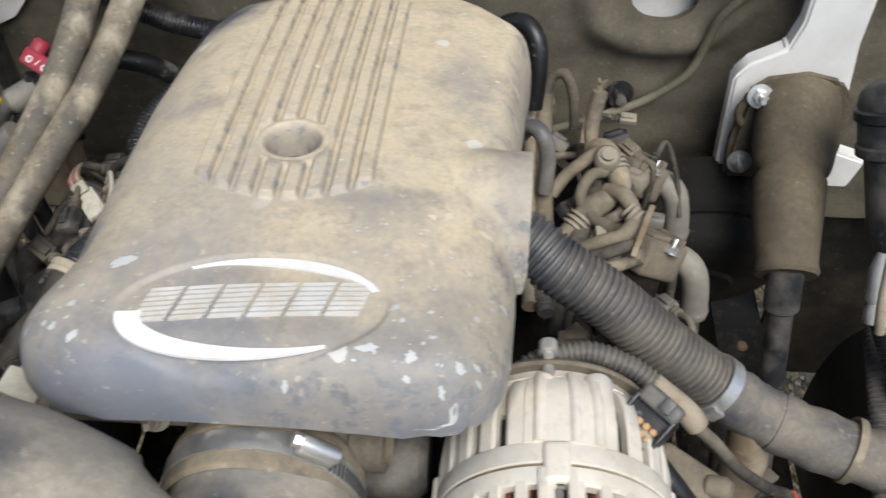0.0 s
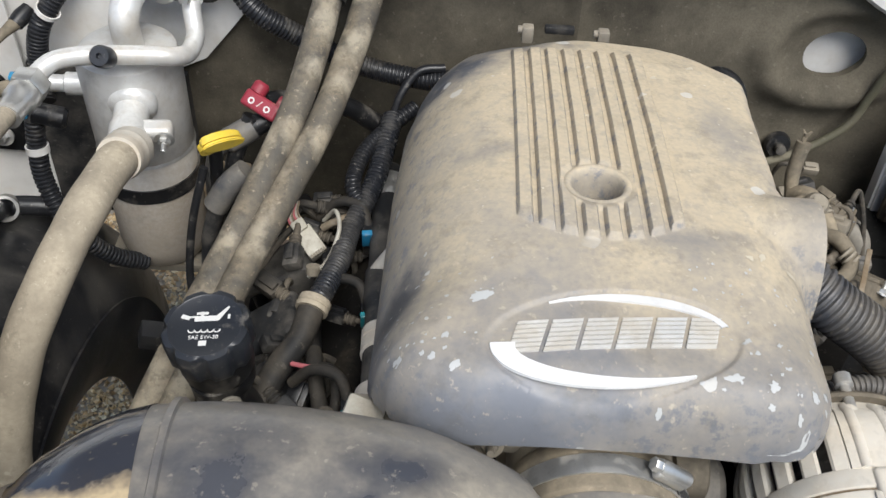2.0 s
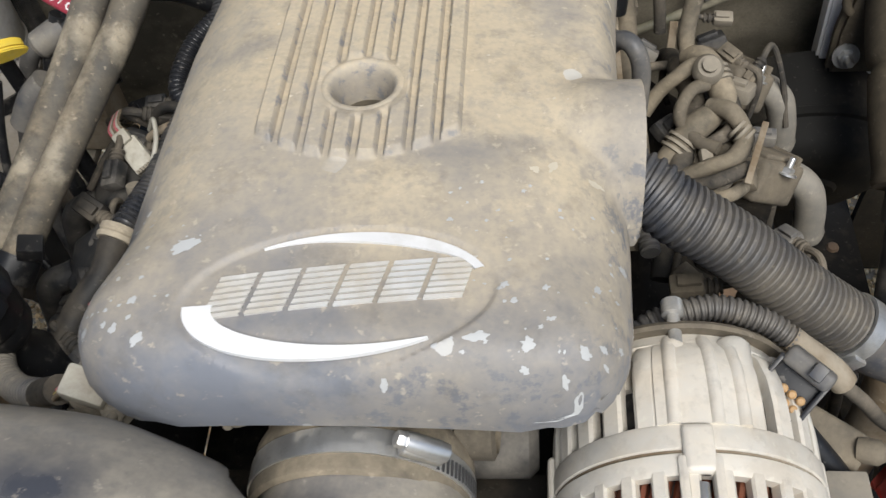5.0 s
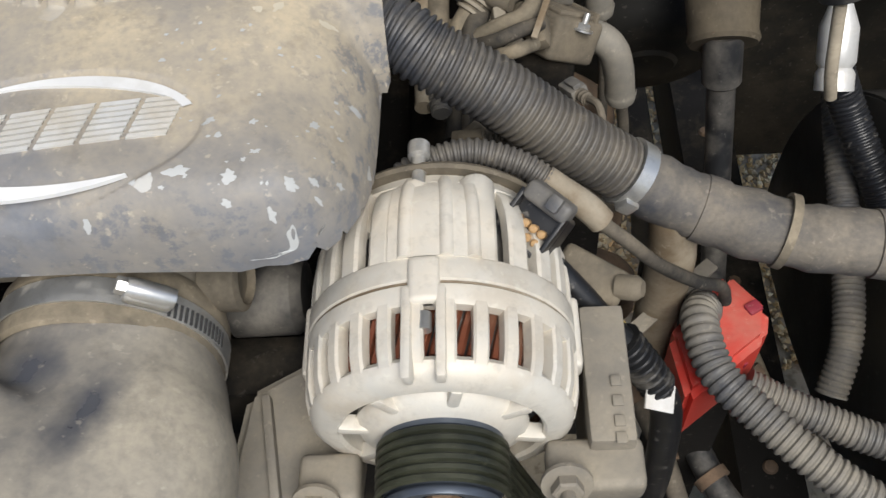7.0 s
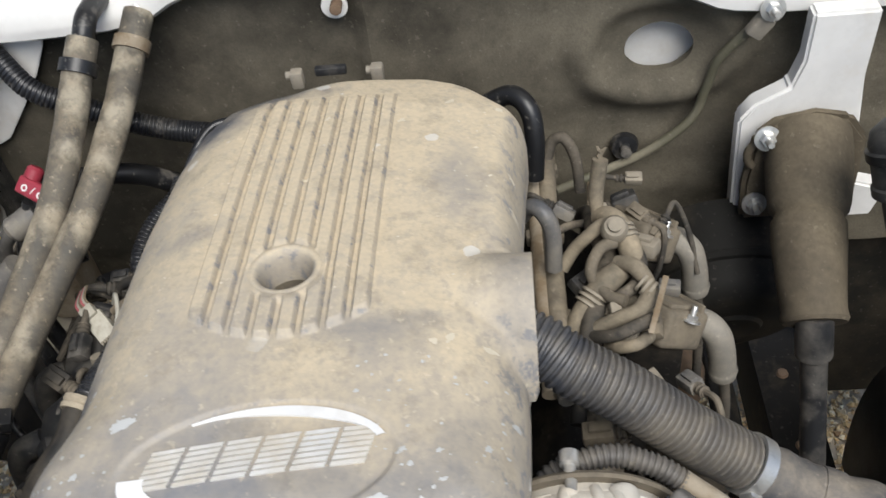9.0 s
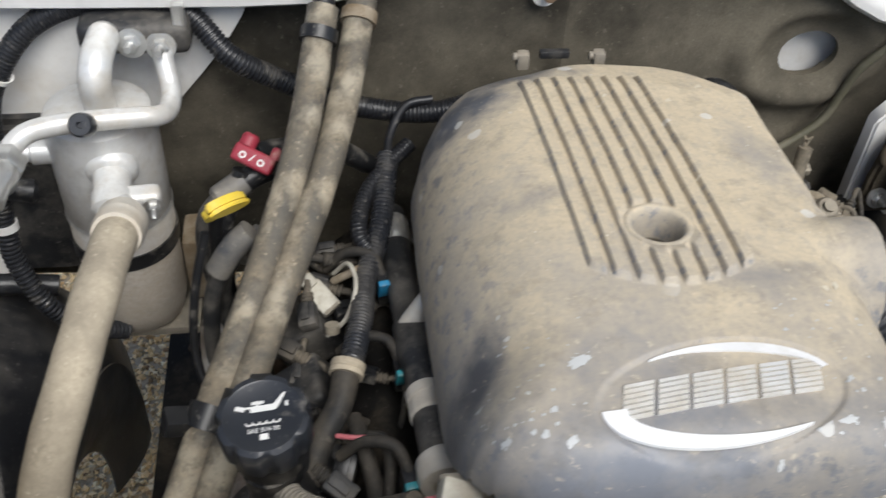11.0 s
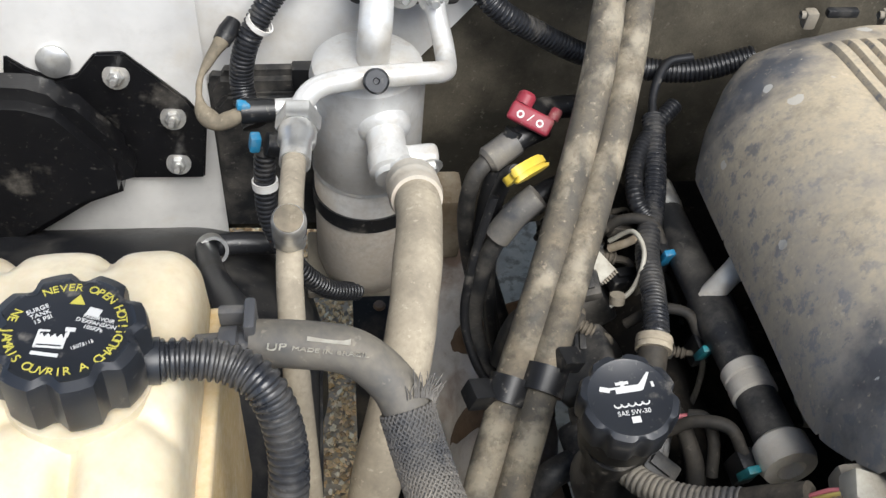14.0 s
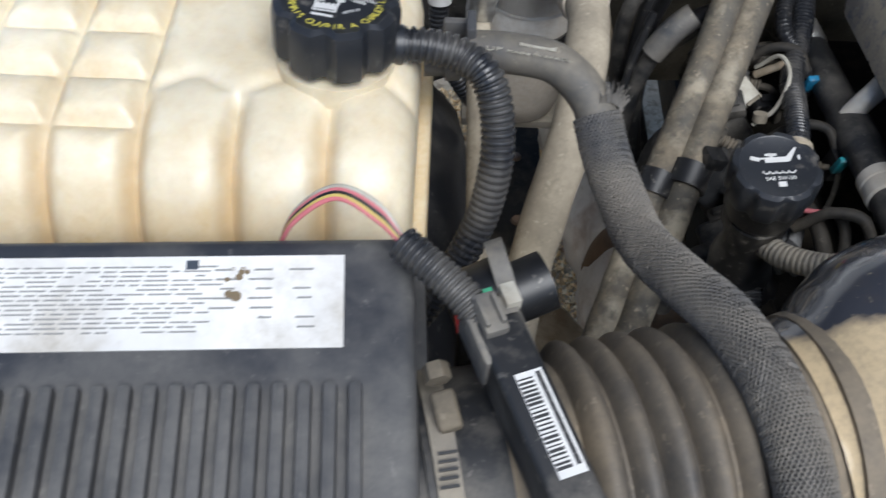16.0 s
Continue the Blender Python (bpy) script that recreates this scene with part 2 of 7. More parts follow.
M_OFFWHITE = mat("white connector", (0.48, 0.46, 0.39), 0.5, dust=(0.28, 0.25, 0.20), amount=0.42, scale=30)
M_CLIP = mat("brittle clip plastic", (0.20, 0.175, 0.135), 0.6, dust=(0.34, 0.30, 0.23), amount=0.4, scale=40, soft=0.2)
M_LABEL = mat(grime=0.12, name="paper label", base=(0.82, 0.81, 0.78), rough=0.35, dust=DUST, amount=0.25, scale=12, bump=0.0)
M_PRINT = mat("print", (0.05, 0.05, 0.05), 0.5, bump=0.0)
M_WHITEINK = mat("white print", (0.72, 0.72, 0.70), 0.5, bump=0.0)
M_YELLOWINK = mat("yellow print", (0.62, 0.56, 0.10), 0.5, bump=0.0)
M_EMBLEM = mat(grime=0.06, name="white emblem", base=(0.88, 0.88, 0.87), rough=0.35, dust=DUST, amount=0.1, bump=0.0)
M_SILVER = mat(grime=0.10, name="dusty silver foil", base=(0.76, 0.76, 0.74), rough=0.35, metal=0.1, dust=(0.46, 0.40, 0.30), amount=0.36, scale=30, bump=0.0, soft=0.2)
M_COPPER = mat("copper winding", (0.26, 0.085, 0.045), 0.5, 0.5, dust=(0.16, 0.12, 0.08), amount=0.4, bump=0.3)
M_ORANGE = mat("orange contact", (0.48, 0.30, 0.14), 0.5, dust=DUST, amount=0.35)
M_BELT = mat("ribbed belt", (0.022, 0.024, 0.016), 0.36, dust=(0.075, 0.078, 0.045), amount=0.25, scale=16)
M_PULLEY = mat("pulley steel", (0.12, 0.14, 0.17), 0.4, 0.6)
M_PINK = mat("pink wire", (0.55, 0.16, 0.18), 0.5)
M_YWIRE = mat("yellow wire", (0.55, 0.42, 0.12), 0.5)
M_BRAID = mat("braided sleeve", (0.075, 0.074, 0.075), 0.55, dust=(0.32, 0.285, 0.23), amount=0.28, scale=14, bump=0.6, grain=500, soft=0.2)
M_TAPE = mat("cloth tape", (0.06, 0.062, 0.07), 0.7, dust=(0.30, 0.255, 0.19), amount=0.47, scale=22, bump=0.5, grain=300, soft=0.2)
M_GRAVEL = mat("gravel", (0.55, 0.46, 0.33), 0.9, scale=60, grain=160, bump=0.8, second=(0.22, 0.17, 0.11), second_amount=0.8)
M_SHIELD = mat("heat shield", (0.76, 0.74, 0.71), 0.4, 0.25, dust=(0.30, 0.20, 0.13), amount=0.32, scale=12, second=(0.22, 0.11, 0.055), second_amount=0.7, bump=0.8)
M_BAG = mat("kraft tape", (0.19, 0.14, 0.085), 0.8, dust=DUST, amount=0.45, scale=20)


# ---- builders ----
def thing(name, at, label, category, group="", kind=""):
    return tagged(new(name), label, category, group, kind) if at is None else _placed(tagged(new(name), label, category, group, kind), at)


def _placed(ob, at):
    ob.location = at
    return ob


def part(name, bm, material, parent=None, label="", smooth=True):
    """Links a bmesh (in world places) as one mesh object under a thing or a part."""
    me = bpy.data.meshes.new(name)
    root = parent
    while root is not None and root.parent is not None:
        root = root.parent
    if root is not None:
        bmesh.ops.translate(bm, verts=bm.verts, vec=-root.location)
    bm.to_mesh(me)
    bm.free()
    me.materials.append(material)
    if smooth:
        me.polygons.foreach_set("use_smooth", [True] * len(me.polygons))
        me.set_sharp_from_angle(angle=radians(38))
    ob = new(name, me)
    ob.parent = parent
    if label:
        ob["label"] = label
    return ob


def curve(pts, n=8):
    """Points along a smooth curve through pts."""
    P = [Vector(p) for p in pts]
    if len(P) == 2:
        return [P[0].lerp(P[1], i / n) for i in range(n + 1)]
    Q = [P[0] * 2 - P[1]] + P + [P[-1] * 2 - P[-2]]
    out = []
    for i in range(1, len(Q) - 2):
        a, b, c, d = Q[i - 1:i + 3]
        for k in range(n):
            u = k / n
            out.append(0.5 * ((2 * b) + (c - a) * u + (2 * a - 5 * b + 4 * c - d) * u * u + (3 * b - a - 3 * c + d) * u ** 3))
    out.append(P[-1])
    return out


def even(pts, step):
    """The same line in equal steps."""
    d = [0.0]
    for a, b in zip(pts, pts[1:]):
        d.append(d[-1] + (b - a).length)
    n = max(2, int(round(d[-1] / step)))
    out, j = [], 0
    for i in range(n + 1):
        s = d[-1] * i / n
        while j < len(d) - 2 and d[j + 1] < s:
            j += 1
        u = (s - d[j]) / max(1e-9, d[j + 1] - d[j])
        out.append(pts[j].lerp(pts[j + 1], min(1, u)))
    return out


def sweep(bm, pts, radius, seg=16, flat=1.0, cap=True, up=(0, 0, 1)):
    """A tube along pts; radius is one number or one for each point; flat squeezes it along 'up'."""
    rs = radius if isinstance(radius, (list, tuple)) else [radius] * len(pts)
    rings = []
    tan = [(pts[min(i + 1, len(pts) - 1)] - pts[max(i - 1, 0)]).normalized() for i in range(len(pts))]
    side = Vector(up).cross(tan[0])
    if side.length < 0.05:
        side = Vector((0, 1, 0)).cross(tan[0])
    side.normalize()
    for p, t, r in zip(pts, tan, rs):
        side = (side - t * side.dot(t)).normalized()
        top = t.cross(side)
        rings.append([bm.verts.new(p + side * (r * math.cos(a)) + top * (r * flat * math.sin(a)))
                      for a in (2 * math.pi * k / seg for k in range(seg))])
    for a, b in zip(rings, rings[1:]):
        for k in range(seg):
            bm.faces.new((a[k], a[(k + 1) % seg], b[(k + 1) % seg], b[k]))
    if cap:
        bm.faces.new(rings[0][::-1])
        bm.faces.new(rings[-1])
    return bm


def tube(pts, r, seg=16, n=8, flat=1.0, wob=0.0):
    P = curve(pts, n)
    rs = [r * (1 + wob * noise.noise(p * 40)) for p in P] if wob else r
    return sweep(bmesh.new(), P, rs, seg, flat)


def corrugated(pts, r, pitch=0.006, deep=0.0022, seg=20):
    P = even(curve(pts, 10), pitch / 5)
    pat = (0.0, 0.15, 1.0, 1.0, 0.15)
    return sweep(bmesh.new(), P, [r - deep * pat[i % 5] for i in range(len(P))], seg)


def lathe(profile, m=None, seg=32, bm=None, a0=0.0, a1=2 * math.pi):
    """Turns (r, z) round z, then puts it at m."""
    bm = bm or bmesh.new()
    m = m or Matrix()
    full = abs(a1 - a0 - 2 * math.pi) < 1e-6
    n = seg if full else seg + 1
    rings = []
    for r, z in profile:
        if r < 1e-6:
            rings.append([bm.verts.new(m @ Vector((0, 0, z)))])
        else:
            rings.append([bm.verts.new(m @ Vector((r * math.cos(a0 + (a1 - a0) * k / seg), r * math.sin(a0 + (a1 - a0) * k / seg), z))) for k in range(n)])
    for a, b in zip(rings, rings[1:]):
        for k in range(seg):
            k2 = (k + 1) % n if full else k + 1
            f = [a[0] if len(a) == 1 else a[k], a[0] if len(a) == 1 else a[k2], b[0] if len(b) == 1 else b[k2], b[0] if len(b) == 1 else b[k]]
            f = [v for i, v in enumerate(f) if v not in f[:i]]
            if len(f) > 2:
                bm.faces.new(f)
    return bm


def box(size, m=None, bevel=0.002, bm=None, seg=2):
    b2 = bmesh.new()
    bmesh.ops.create_cube(b2, size=1.0)
    bmesh.ops.scale(b2, vec=size, verts=b2.verts)
    if bevel:
        bmesh.ops.bevel(b2, geom=b2.edges[:], offset=bevel, segments=seg, affect="EDGES", profile=0.6)
    bmesh.ops.transform(b2, matrix=m or Matrix(), verts=b2.verts)
    if bm is None:
        return b2
    return merge(bm, b2)


def merge(bm, other):
    me = bpy.data.meshes.new("tmp")
    other.to_mesh(me)
    other.free()
    bm.from_mesh(me)
    bpy.data.meshes.remove(me)
    return bm


def prism(outline, z0, z1, m=None, bevel=0.0):
    """A plate with the outline (x, y), from z0 to z1."""
    bm = bmesh.new()
    f = bm.faces.new([bm.verts.new((x, y, z0)) for x, y in outline])
    r = bmesh.ops.extrude_face_region(bm, geom=[f])
    bmesh.ops.translate(bm, verts=[v for v in r["geom"] if isinstance(v, bmesh.types.BMVert)], vec=(0, 0, z1 - z0))
    bmesh.ops.recalc_face_normals(bm, faces=bm.faces)
    if bevel:
        bmesh.ops.bevel(bm, geom=[e for e in bm.edges if e.calc_face_angle(0) > 0.6], offset=bevel, segments=2, affect="EDGES")
    bmesh.ops.transform(bm, matrix=m or Matrix(), verts=bm.verts)
    return bm


def axis(at, to, roll=0.0):
    """A pose at 'at' whose z points to 'to'."""
    d = (Vector(to) - Vector(at)).normalized()
    return Matrix.Translation(at) @ d.to_track_quat("Z", "Y").to_matrix().to_4x4() @ pose(0, 0, 0, 0, 0, roll)


def hexnut(m, r=0.007, h=0.006, bm=None):
    return lathe([(0, 0), (r, 0), (r, h * 0.85), (r * 0.85, h), (0, h)], m, 6, bm)


def bolt(parent, at, to, r=0.007, name="bolt", material=None):
    m = axis(at, to)
    bm = lathe([(0, 0), (r * 1.7, 0), (r * 1.7, r * 0.3), (r, r * 0.35), (0, r * 0.35)], m, 18)
    hexnut(m @ pose(0, 0, r * 0.3), r * 1.05, r * 0.9, bm)
    lathe([(r * 0.5, r), (r * 0.5, r * 2.6), (r * 0.4, r * 2.8), (0, r * 2.8)], m, 10, bm)
    return part(name, bm, material or M_STEEL, parent)


def sheet(f, nu, nv, thick=0.0):
    """A surface f(u, v) -> place, u and v from 0 to 1."""
    bm = bmesh.new()
    g = [[bm.verts.new(f(i / nu, j / nv)) for j in range(nv + 1)] for i in range(nu + 1)]
    for i in range(nu):
        for j in range(nv):
            bm.faces.new((g[i][j], g[i + 1][j], g[i + 1][j + 1], g[i][j + 1]))
    if thick:
        bm.normal_update()
        bmesh.ops.solidify(bm, geom=bm.faces[:], thickness=thick)
    return bm


def lerp_table(x, table):
    xs, ys = zip(*table)
    return float(np.interp(x, xs, ys))


def smooth(v, a, b):
    u = min(1.0, max(0.0, (v - a) / (b - a)))
    return u * u * (3 - 2 * u)


APRON = [(-0.923, 0.928), (-0.907, 0.913), (-0.884, 0.9), (-0.863, 0.904), (-0.841, 0.93), (-0.815, 0.931), (-0.763, 0.873), (-0.747, 0.845), (-0.758, 0.767), (-0.85, 0.768), (-0.99, 0.665)]
STUDS = [(-0.825, 0.905), (-0.779, 0.853), (-0.782, 0.791)]
WASHER = (-0.88, 0.92)


# ---- setting ----
def ground():
    bm = bmesh.new()
    bm.faces.new([bm.verts.new(p) for p in ((-400, -400, 0), (400, -400, 0), (400, 400, 0), (-400, 400, 0))])
    tagged(part("ground", bm, M_GRAVEL), "pale brown gravel ground under the vehicle", "ground", kind="structure")
    rnd = random.Random(4)
    verts, faces = [], []
    for i in range(23000):
        x, y, r = rnd.uniform(-1.06, -0.30) if i % 5 < 3 else rnd.uniform(0.15, 0.8), rnd.uniform(0.7, 1.55), rnd.uniform(0.0028, 0.0085)
        q = Euler((rnd.uniform(0, 6), rnd.uniform(0, 6), rnd.uniform(0, 6))).to_matrix()
        sx, sy, sz = rnd.uniform(0.7, 1.3), rnd.uniform(0.7, 1.3), rnd.uniform(0.5, 0.9)
        n = len(verts)
        for c in ((1, 0, 0), (-1, 0, 0), (0, 1, 0), (0, -1, 0), (0, 0, 1), (0, 0, -1)):
            v = q @ Vector((c[0] * sx, c[1] * sy, c[2] * sz)) * r * rnd.uniform(0.8, 1.2)
            verts.append((x + v.x, y + v.y, max(0.001, r * 0.4 + v.z)))
        faces += [(n + a, n + b, n + c) for a, b, c in ((0, 2, 4), (2, 1, 4), (1, 3, 4), (3, 0, 4), (2, 0, 5), (1, 2, 5), (3, 1, 5), (0, 3, 5))]
    me = bpy.data.meshes.new("pebbles")
    me.from_pydata(verts, [], faces)
    me.materials.append(M_PEBBLE)
    tagged(new("pebbles", me), "loose mixed brown and grey pebbles on the ground", "gravel", kind="stuff")


def random_islands(m, colours):
    t = m.node_tree
    g = t.nodes.new("ShaderNodeNewGeometry")
    r = t.nodes.new("ShaderNodeValToRGB")
    for i, c in enumerate(colours):
        e = r.color_ramp.elements[i] if i < 2 else r.color_ramp.elements.new(i / (len(colours) - 1))
        e.position, e.color = i / (len(colours) - 1), (*c, 1)
    t.links.new(g.outputs["Random Per Island"], r.inputs[0])
    t.links.new(r.outputs[0], t.nodes["Principled BSDF"].inputs["Base Color"])
    return m


# Pebbles coloured paler and warmer to stand in for sunlight under the truck.
M_PEBBLE = random_islands(mat("pebble", (0.4, 0.33, 0.22), 0.9, bump=0.3),
                          [(0.24, 0.14, 0.07), (0.95, 0.72, 0.40), (0.66, 0.44, 0.20), (0.98, 0.86, 0.60), (0.38, 0.24, 0.11), (0.92, 0.70, 0.38)])


def pad_y(x, z):
    """The soft sheet on the bulkhead: how far back it lies."""
    y = 0.893 + 0.012 * noise.noise((x * 5, z * 5, 0.3)) + 0.003 * noise.noise((x * 26, z * 26, 2.3))
    y += 0.10 * max(0.0, 0.74 - z) + 0.03 * max(0.0, z - 1.0)
    d = math.hypot((x - 0.169) / 0.075, (z - 0.944) / 0.062)
    y -= 0.014 * math.exp(-((d - 1.0) / 0.28) ** 2)
    y -= 0.012 * math.exp(-(((x + 0.12) / 0.012) ** 2)) * (z > 0.9)
    return y


def bulkhead():
    tagged(part("wall_bulkhead", box((2.3, 0.012, 0.60), pose(0, 0.926, 0.93), 0.0), M_WHITE), "white painted metal bulkhead behind the engine", "bulkhead", kind="structure")
    bm = bmesh.new()
    nx, nz = 250, 82
    hole = lambda x, z: math.hypot((x - 0.170) / 0.0345, (z - 0.941) / 0.029)
    P = lambda i, j: (-0.76 + 1.51 * i / nx, 0.62 + 0.49 * j / nz)
    kept, gone = set(), set()
    for i in range(nx):
        for j in range(nz):
            cx, cz = P(i + 0.5, j + 0.5)
            if hole(cx, cz) < 1.0:
                gone.update(((i, j), (i + 1, j), (i + 1, j + 1), (i, j + 1)))
            elif not (cx < -0.44 and cz > lerp_table(cx, [(-0.76, 0.885), (-0.64, 0.879), (-0.54, 0.897), (-0.50, 0.943), (-0.456, 1.01), (-0.44, 1.035)])):
                kept.add((i, j))
    vs = {}
    for i, j in sorted(kept):
        f = []
        for k in ((i, j), (i + 1, j), (i + 1, j + 1), (i, j + 1)):
            if k not in vs:
                x, z = P(*k)
                if k in gone:
                    h = hole(x, z)
                    x, z = 0.170 + (x - 0.170) / h, 0.941 + (z - 0.941) / h
                vs[k] = bm.verts.new((x, pad_y(x, z), z))
            f.append(vs[k])
        bm.faces.new(f)
    bmesh.ops.recalc_face_normals(bm, faces=bm.faces)
    bmesh.ops.solidify(bm, geom=bm.faces[:], thickness=-0.014)
    tagged(part("bulkhead_pad", bm, M_PAD), "dark brown dusty felt sound pad with a round hole", "sound pad", kind="structure")

    out = [(-0.80, 0.84), (-0.72, 0.872), (-0.64, 0.870), (-0.565, 0.878), (-0.535, 0.893), (-0.498, 0.938), (-0.472, 0.972), (-0.452, 1.005), (-0.43, 1.06), (-0.80, 1.06)]
    tagged(part("wall_cowl_panel", prism(out, 0, 0.004, pose(0, 0.886, 0, 90, 0, 0), 0.001), M_WHITE), "white painted cowl panel above the sound pad", "cowl", kind="structure")
    lip = [(-1.3, 1.03), (-0.9, 1.028), (-0.612, 1.024), (-0.453, 1.024), (-0.37, 1.027), (-0.325, 1.036), (-0.293, 1.055), (-0.25, 1.066), (-0.1, 1.068), (0.09, 1.066),
           (0.13, 1.051), (0.18, 1.018), (0.223, 0.996), (0.279, 0.990), (0.45, 0.985), (1.2, 0.98)]
    prof = [(0.884, 0.004), (0.866, 0.0), (0.858, 0.006), (0.857, 0.02), (0.872, 0.05), (0.93, 0.11), (1.0, 0.14)]

    def f(u, v):
        x = -1.3 + 2.5 * u
        e = lerp_table(x, lip)
        k = v * (len(prof) - 1)
        i = min(int(k), len(prof) - 2)
        y, dz = (prof[i][c] + (prof[i + 1][c] - prof[i][c]) * (k - i) for c in (0, 1))
        return (x, y, e + dz)
    tagged(part("cowl_lip", sheet(f, 150, 12, 0.003), M_WHITE), "white painted cowl lip with dust along its edge", "cowl", kind="structure")


ground()
bulkhead()


def bay_sides():
    for s, n in ((-1, "wall_fender_passenger"), (1, "wall_fender_driver")):
        x = -1.02 if s < 0 else 0.86
        bm = box((0.02, 1.5, 0.62), pose(x, 0.25, 0.80), 0.004)
        tagged(part(n, bm, M_WHITE), "white painted inner fender wall of the engine bay", "fender", kind="structure")
    bm = box((1.9, 0.03, 0.75), pose(-0.08, -0.42, 0.55), 0.004)
    tagged(part("wall_grille", bm, M_BLACK), "black radiator support at the front of the bay", "radiator support", kind="structure")

    # the raised hood, hinged at the cowl; unseen, added to shade the bay
    h = math.degrees(math.atan2(1.0, -0.42))
    tagged(part("unseen_hood_underside", box((1.95, 1.15, 0.03), pose(-0.08, 0.80, 1.70, h, 0, 0), 0.01), M_DRUM), "dark unseen underside of the raised hood, shading the bay", "hood", kind="structure")


bay_sides()


def apron():
    """White panel with a black plate and its studs, in the passenger rear corner."""
    p = thing("apron_panel", (-0.85, 0.853, 0.6), "white painted apron panel with a bolted black plate", "apron panel")
    def f(u, v):
        x, z = -1.01 + 0.265 * u, 0.60 + 0.40 * v
        return (x, 0.856 + 0.004 * math.sin(u * 7 + v * 3) + 0.05 * max(0, u - 0.75) , z)
    part("panel", sheet(f, 30, 30, 0.003), M_WHITE, p)
    out = APRON
    bm = prism([(x, z) for x, z in out], 0.0, 0.006, pose(0, 0.853, 0, 90, 0, 0), 0.002)
    part("plate", bm, M_PLATE, p, "black painted steel plate")
    for x, z in STUDS:
        bolt(p, (x, 0.846, z), (x + 0.01, 0.5, z + 0.12), 0.0075)
    wx, wz = WASHER
    part("washer", lathe([(0, 0), (0.016, 0), (0.016, 0.003), (0.011, 0.006), (0, 0.007)], axis((wx, 0.85, wz), (wx, 0.0, wz + 0.2)), 28), M_STEEL, p)
    out = [(-1.01, 0.925), (-0.90, 0.918), (-0.868, 0.905), (-0.82, 0.83), (-0.822, 0.79), (-0.87, 0.77), (-1.01, 0.67)]
    part("bracket_box", prism(out, 0.0, 0.05, pose(0, 0.848, 0, 90, 0, 0), 0.014), M_PLATE, p, "black scuffed boxed bracket")


apron()


def liner():
    t = thing("wheel_liner", (-0.8, 0.5, 0.4), "black moulded plastic wheel arch liner", "wheel liner")
    def f(u, v):
        a = radians(-12 + 200 * v)
        x = -0.64 - 0.40 * u
        e = max(0.0, 0.36 - u) / 0.36
        r = 0.42 - 0.12 * (1 - math.sqrt(max(0.0, 1 - e * e))) + 0.004 * math.sin(v * 44) * smooth(u, 0.1, 0.3)
        return (x, 0.55 + r * math.cos(a), 0.405 + r * math.sin(a) * 0.96)
    part("arch", sheet(f, 24, 60, 0.003), M_LINER, t)
    def g(u, v):
        a = radians(-12 + 200 * v)
        r = 0.302 - 0.105 * u
        return (-0.64 - 0.03 * u * u, 0.55 + r * math.cos(a), 0.405 + r * math.sin(a) * 0.96)
    part("rim", sheet(g, 8, 48, 0.003), M_LINER, t)


liner()


# ---- engine ----
def engine():
    e = thing("engine", (-0.14, 0.6, 0.5), "dust-covered engine block and intake under the cover", "engine")
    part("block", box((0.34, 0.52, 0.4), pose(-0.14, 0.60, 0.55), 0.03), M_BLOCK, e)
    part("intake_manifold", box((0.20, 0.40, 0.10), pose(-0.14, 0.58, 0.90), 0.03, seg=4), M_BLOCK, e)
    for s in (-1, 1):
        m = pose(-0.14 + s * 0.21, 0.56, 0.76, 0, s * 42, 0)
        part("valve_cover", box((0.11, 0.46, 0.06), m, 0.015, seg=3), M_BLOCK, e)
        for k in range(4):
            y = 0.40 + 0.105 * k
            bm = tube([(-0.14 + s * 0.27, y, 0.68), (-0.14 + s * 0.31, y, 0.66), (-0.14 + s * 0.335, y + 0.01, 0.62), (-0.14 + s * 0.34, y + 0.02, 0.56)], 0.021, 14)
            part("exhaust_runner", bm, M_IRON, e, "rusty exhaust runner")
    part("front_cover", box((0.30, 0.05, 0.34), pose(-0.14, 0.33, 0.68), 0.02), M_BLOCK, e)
    return e


engine()


def top_z(x, y):
    return lerp_table(y, [(0.30, 1.0625), (0.36, 1.0645), (0.43, 1.065), (0.50, 1.060), (0.60, 1.049), (0.72, 1.030), (0.80, 1.006)]) - 0.5 * (x + 0.14) ** 2


LEFT = [(0.305, -0.225), (0.308, -0.245), (0.315, -0.264), (0.329, -0.281), (0.347, -0.292), (0.367, -0.297), (0.40, -0.299), (0.60, -0.300), (0.69, -0.297), (0.72, -0.286), (0.745, -0.270),
        (0.772, -0.245), (0.79, -0.207), (0.80, -0.172)]
RIGHT = [(0.305, -0.045), (0.308, -0.025), (0.315, -0.006), (0.329, 0.006), (0.347, 0.014), (0.37, 0.018), (0.42, 0.020), (0.439, 0.020), (0.443, 0.027), (0.54, 0.027), (0.546, 0.021), (0.60, 0.022), (0.66, 0.026), (0.70, 0.030), (0.718, 0.030), (0.730, 0.024),
         (0.75, 0.008), (0.768, -0.008), (0.783, -0.026), (0.795, -0.055), (0.80, -0.095)]


def outline_distance():
    P = [(lerp_table(y, LEFT), y) for y in np.linspace(0.305, 0.80, 160)] + [(lerp_table(y, RIGHT), y) for y in np.linspace(0.80, 0.305, 160)]
    P = np.array(P + [P[0]])
    a, b = P[:-1], P[1:]
    d = b - a
    n2 = (d ** 2).sum(1) + 1e-12

    def dist(x, y):
        q = np.array((x, y))
        t = np.clip(((q - a) * d).sum(1) / n2, 0, 1)
        return float(np.sqrt((((a + d * t[:, None]) - q) ** 2).sum(1).min()))
    return dist


RIB = 0.0155


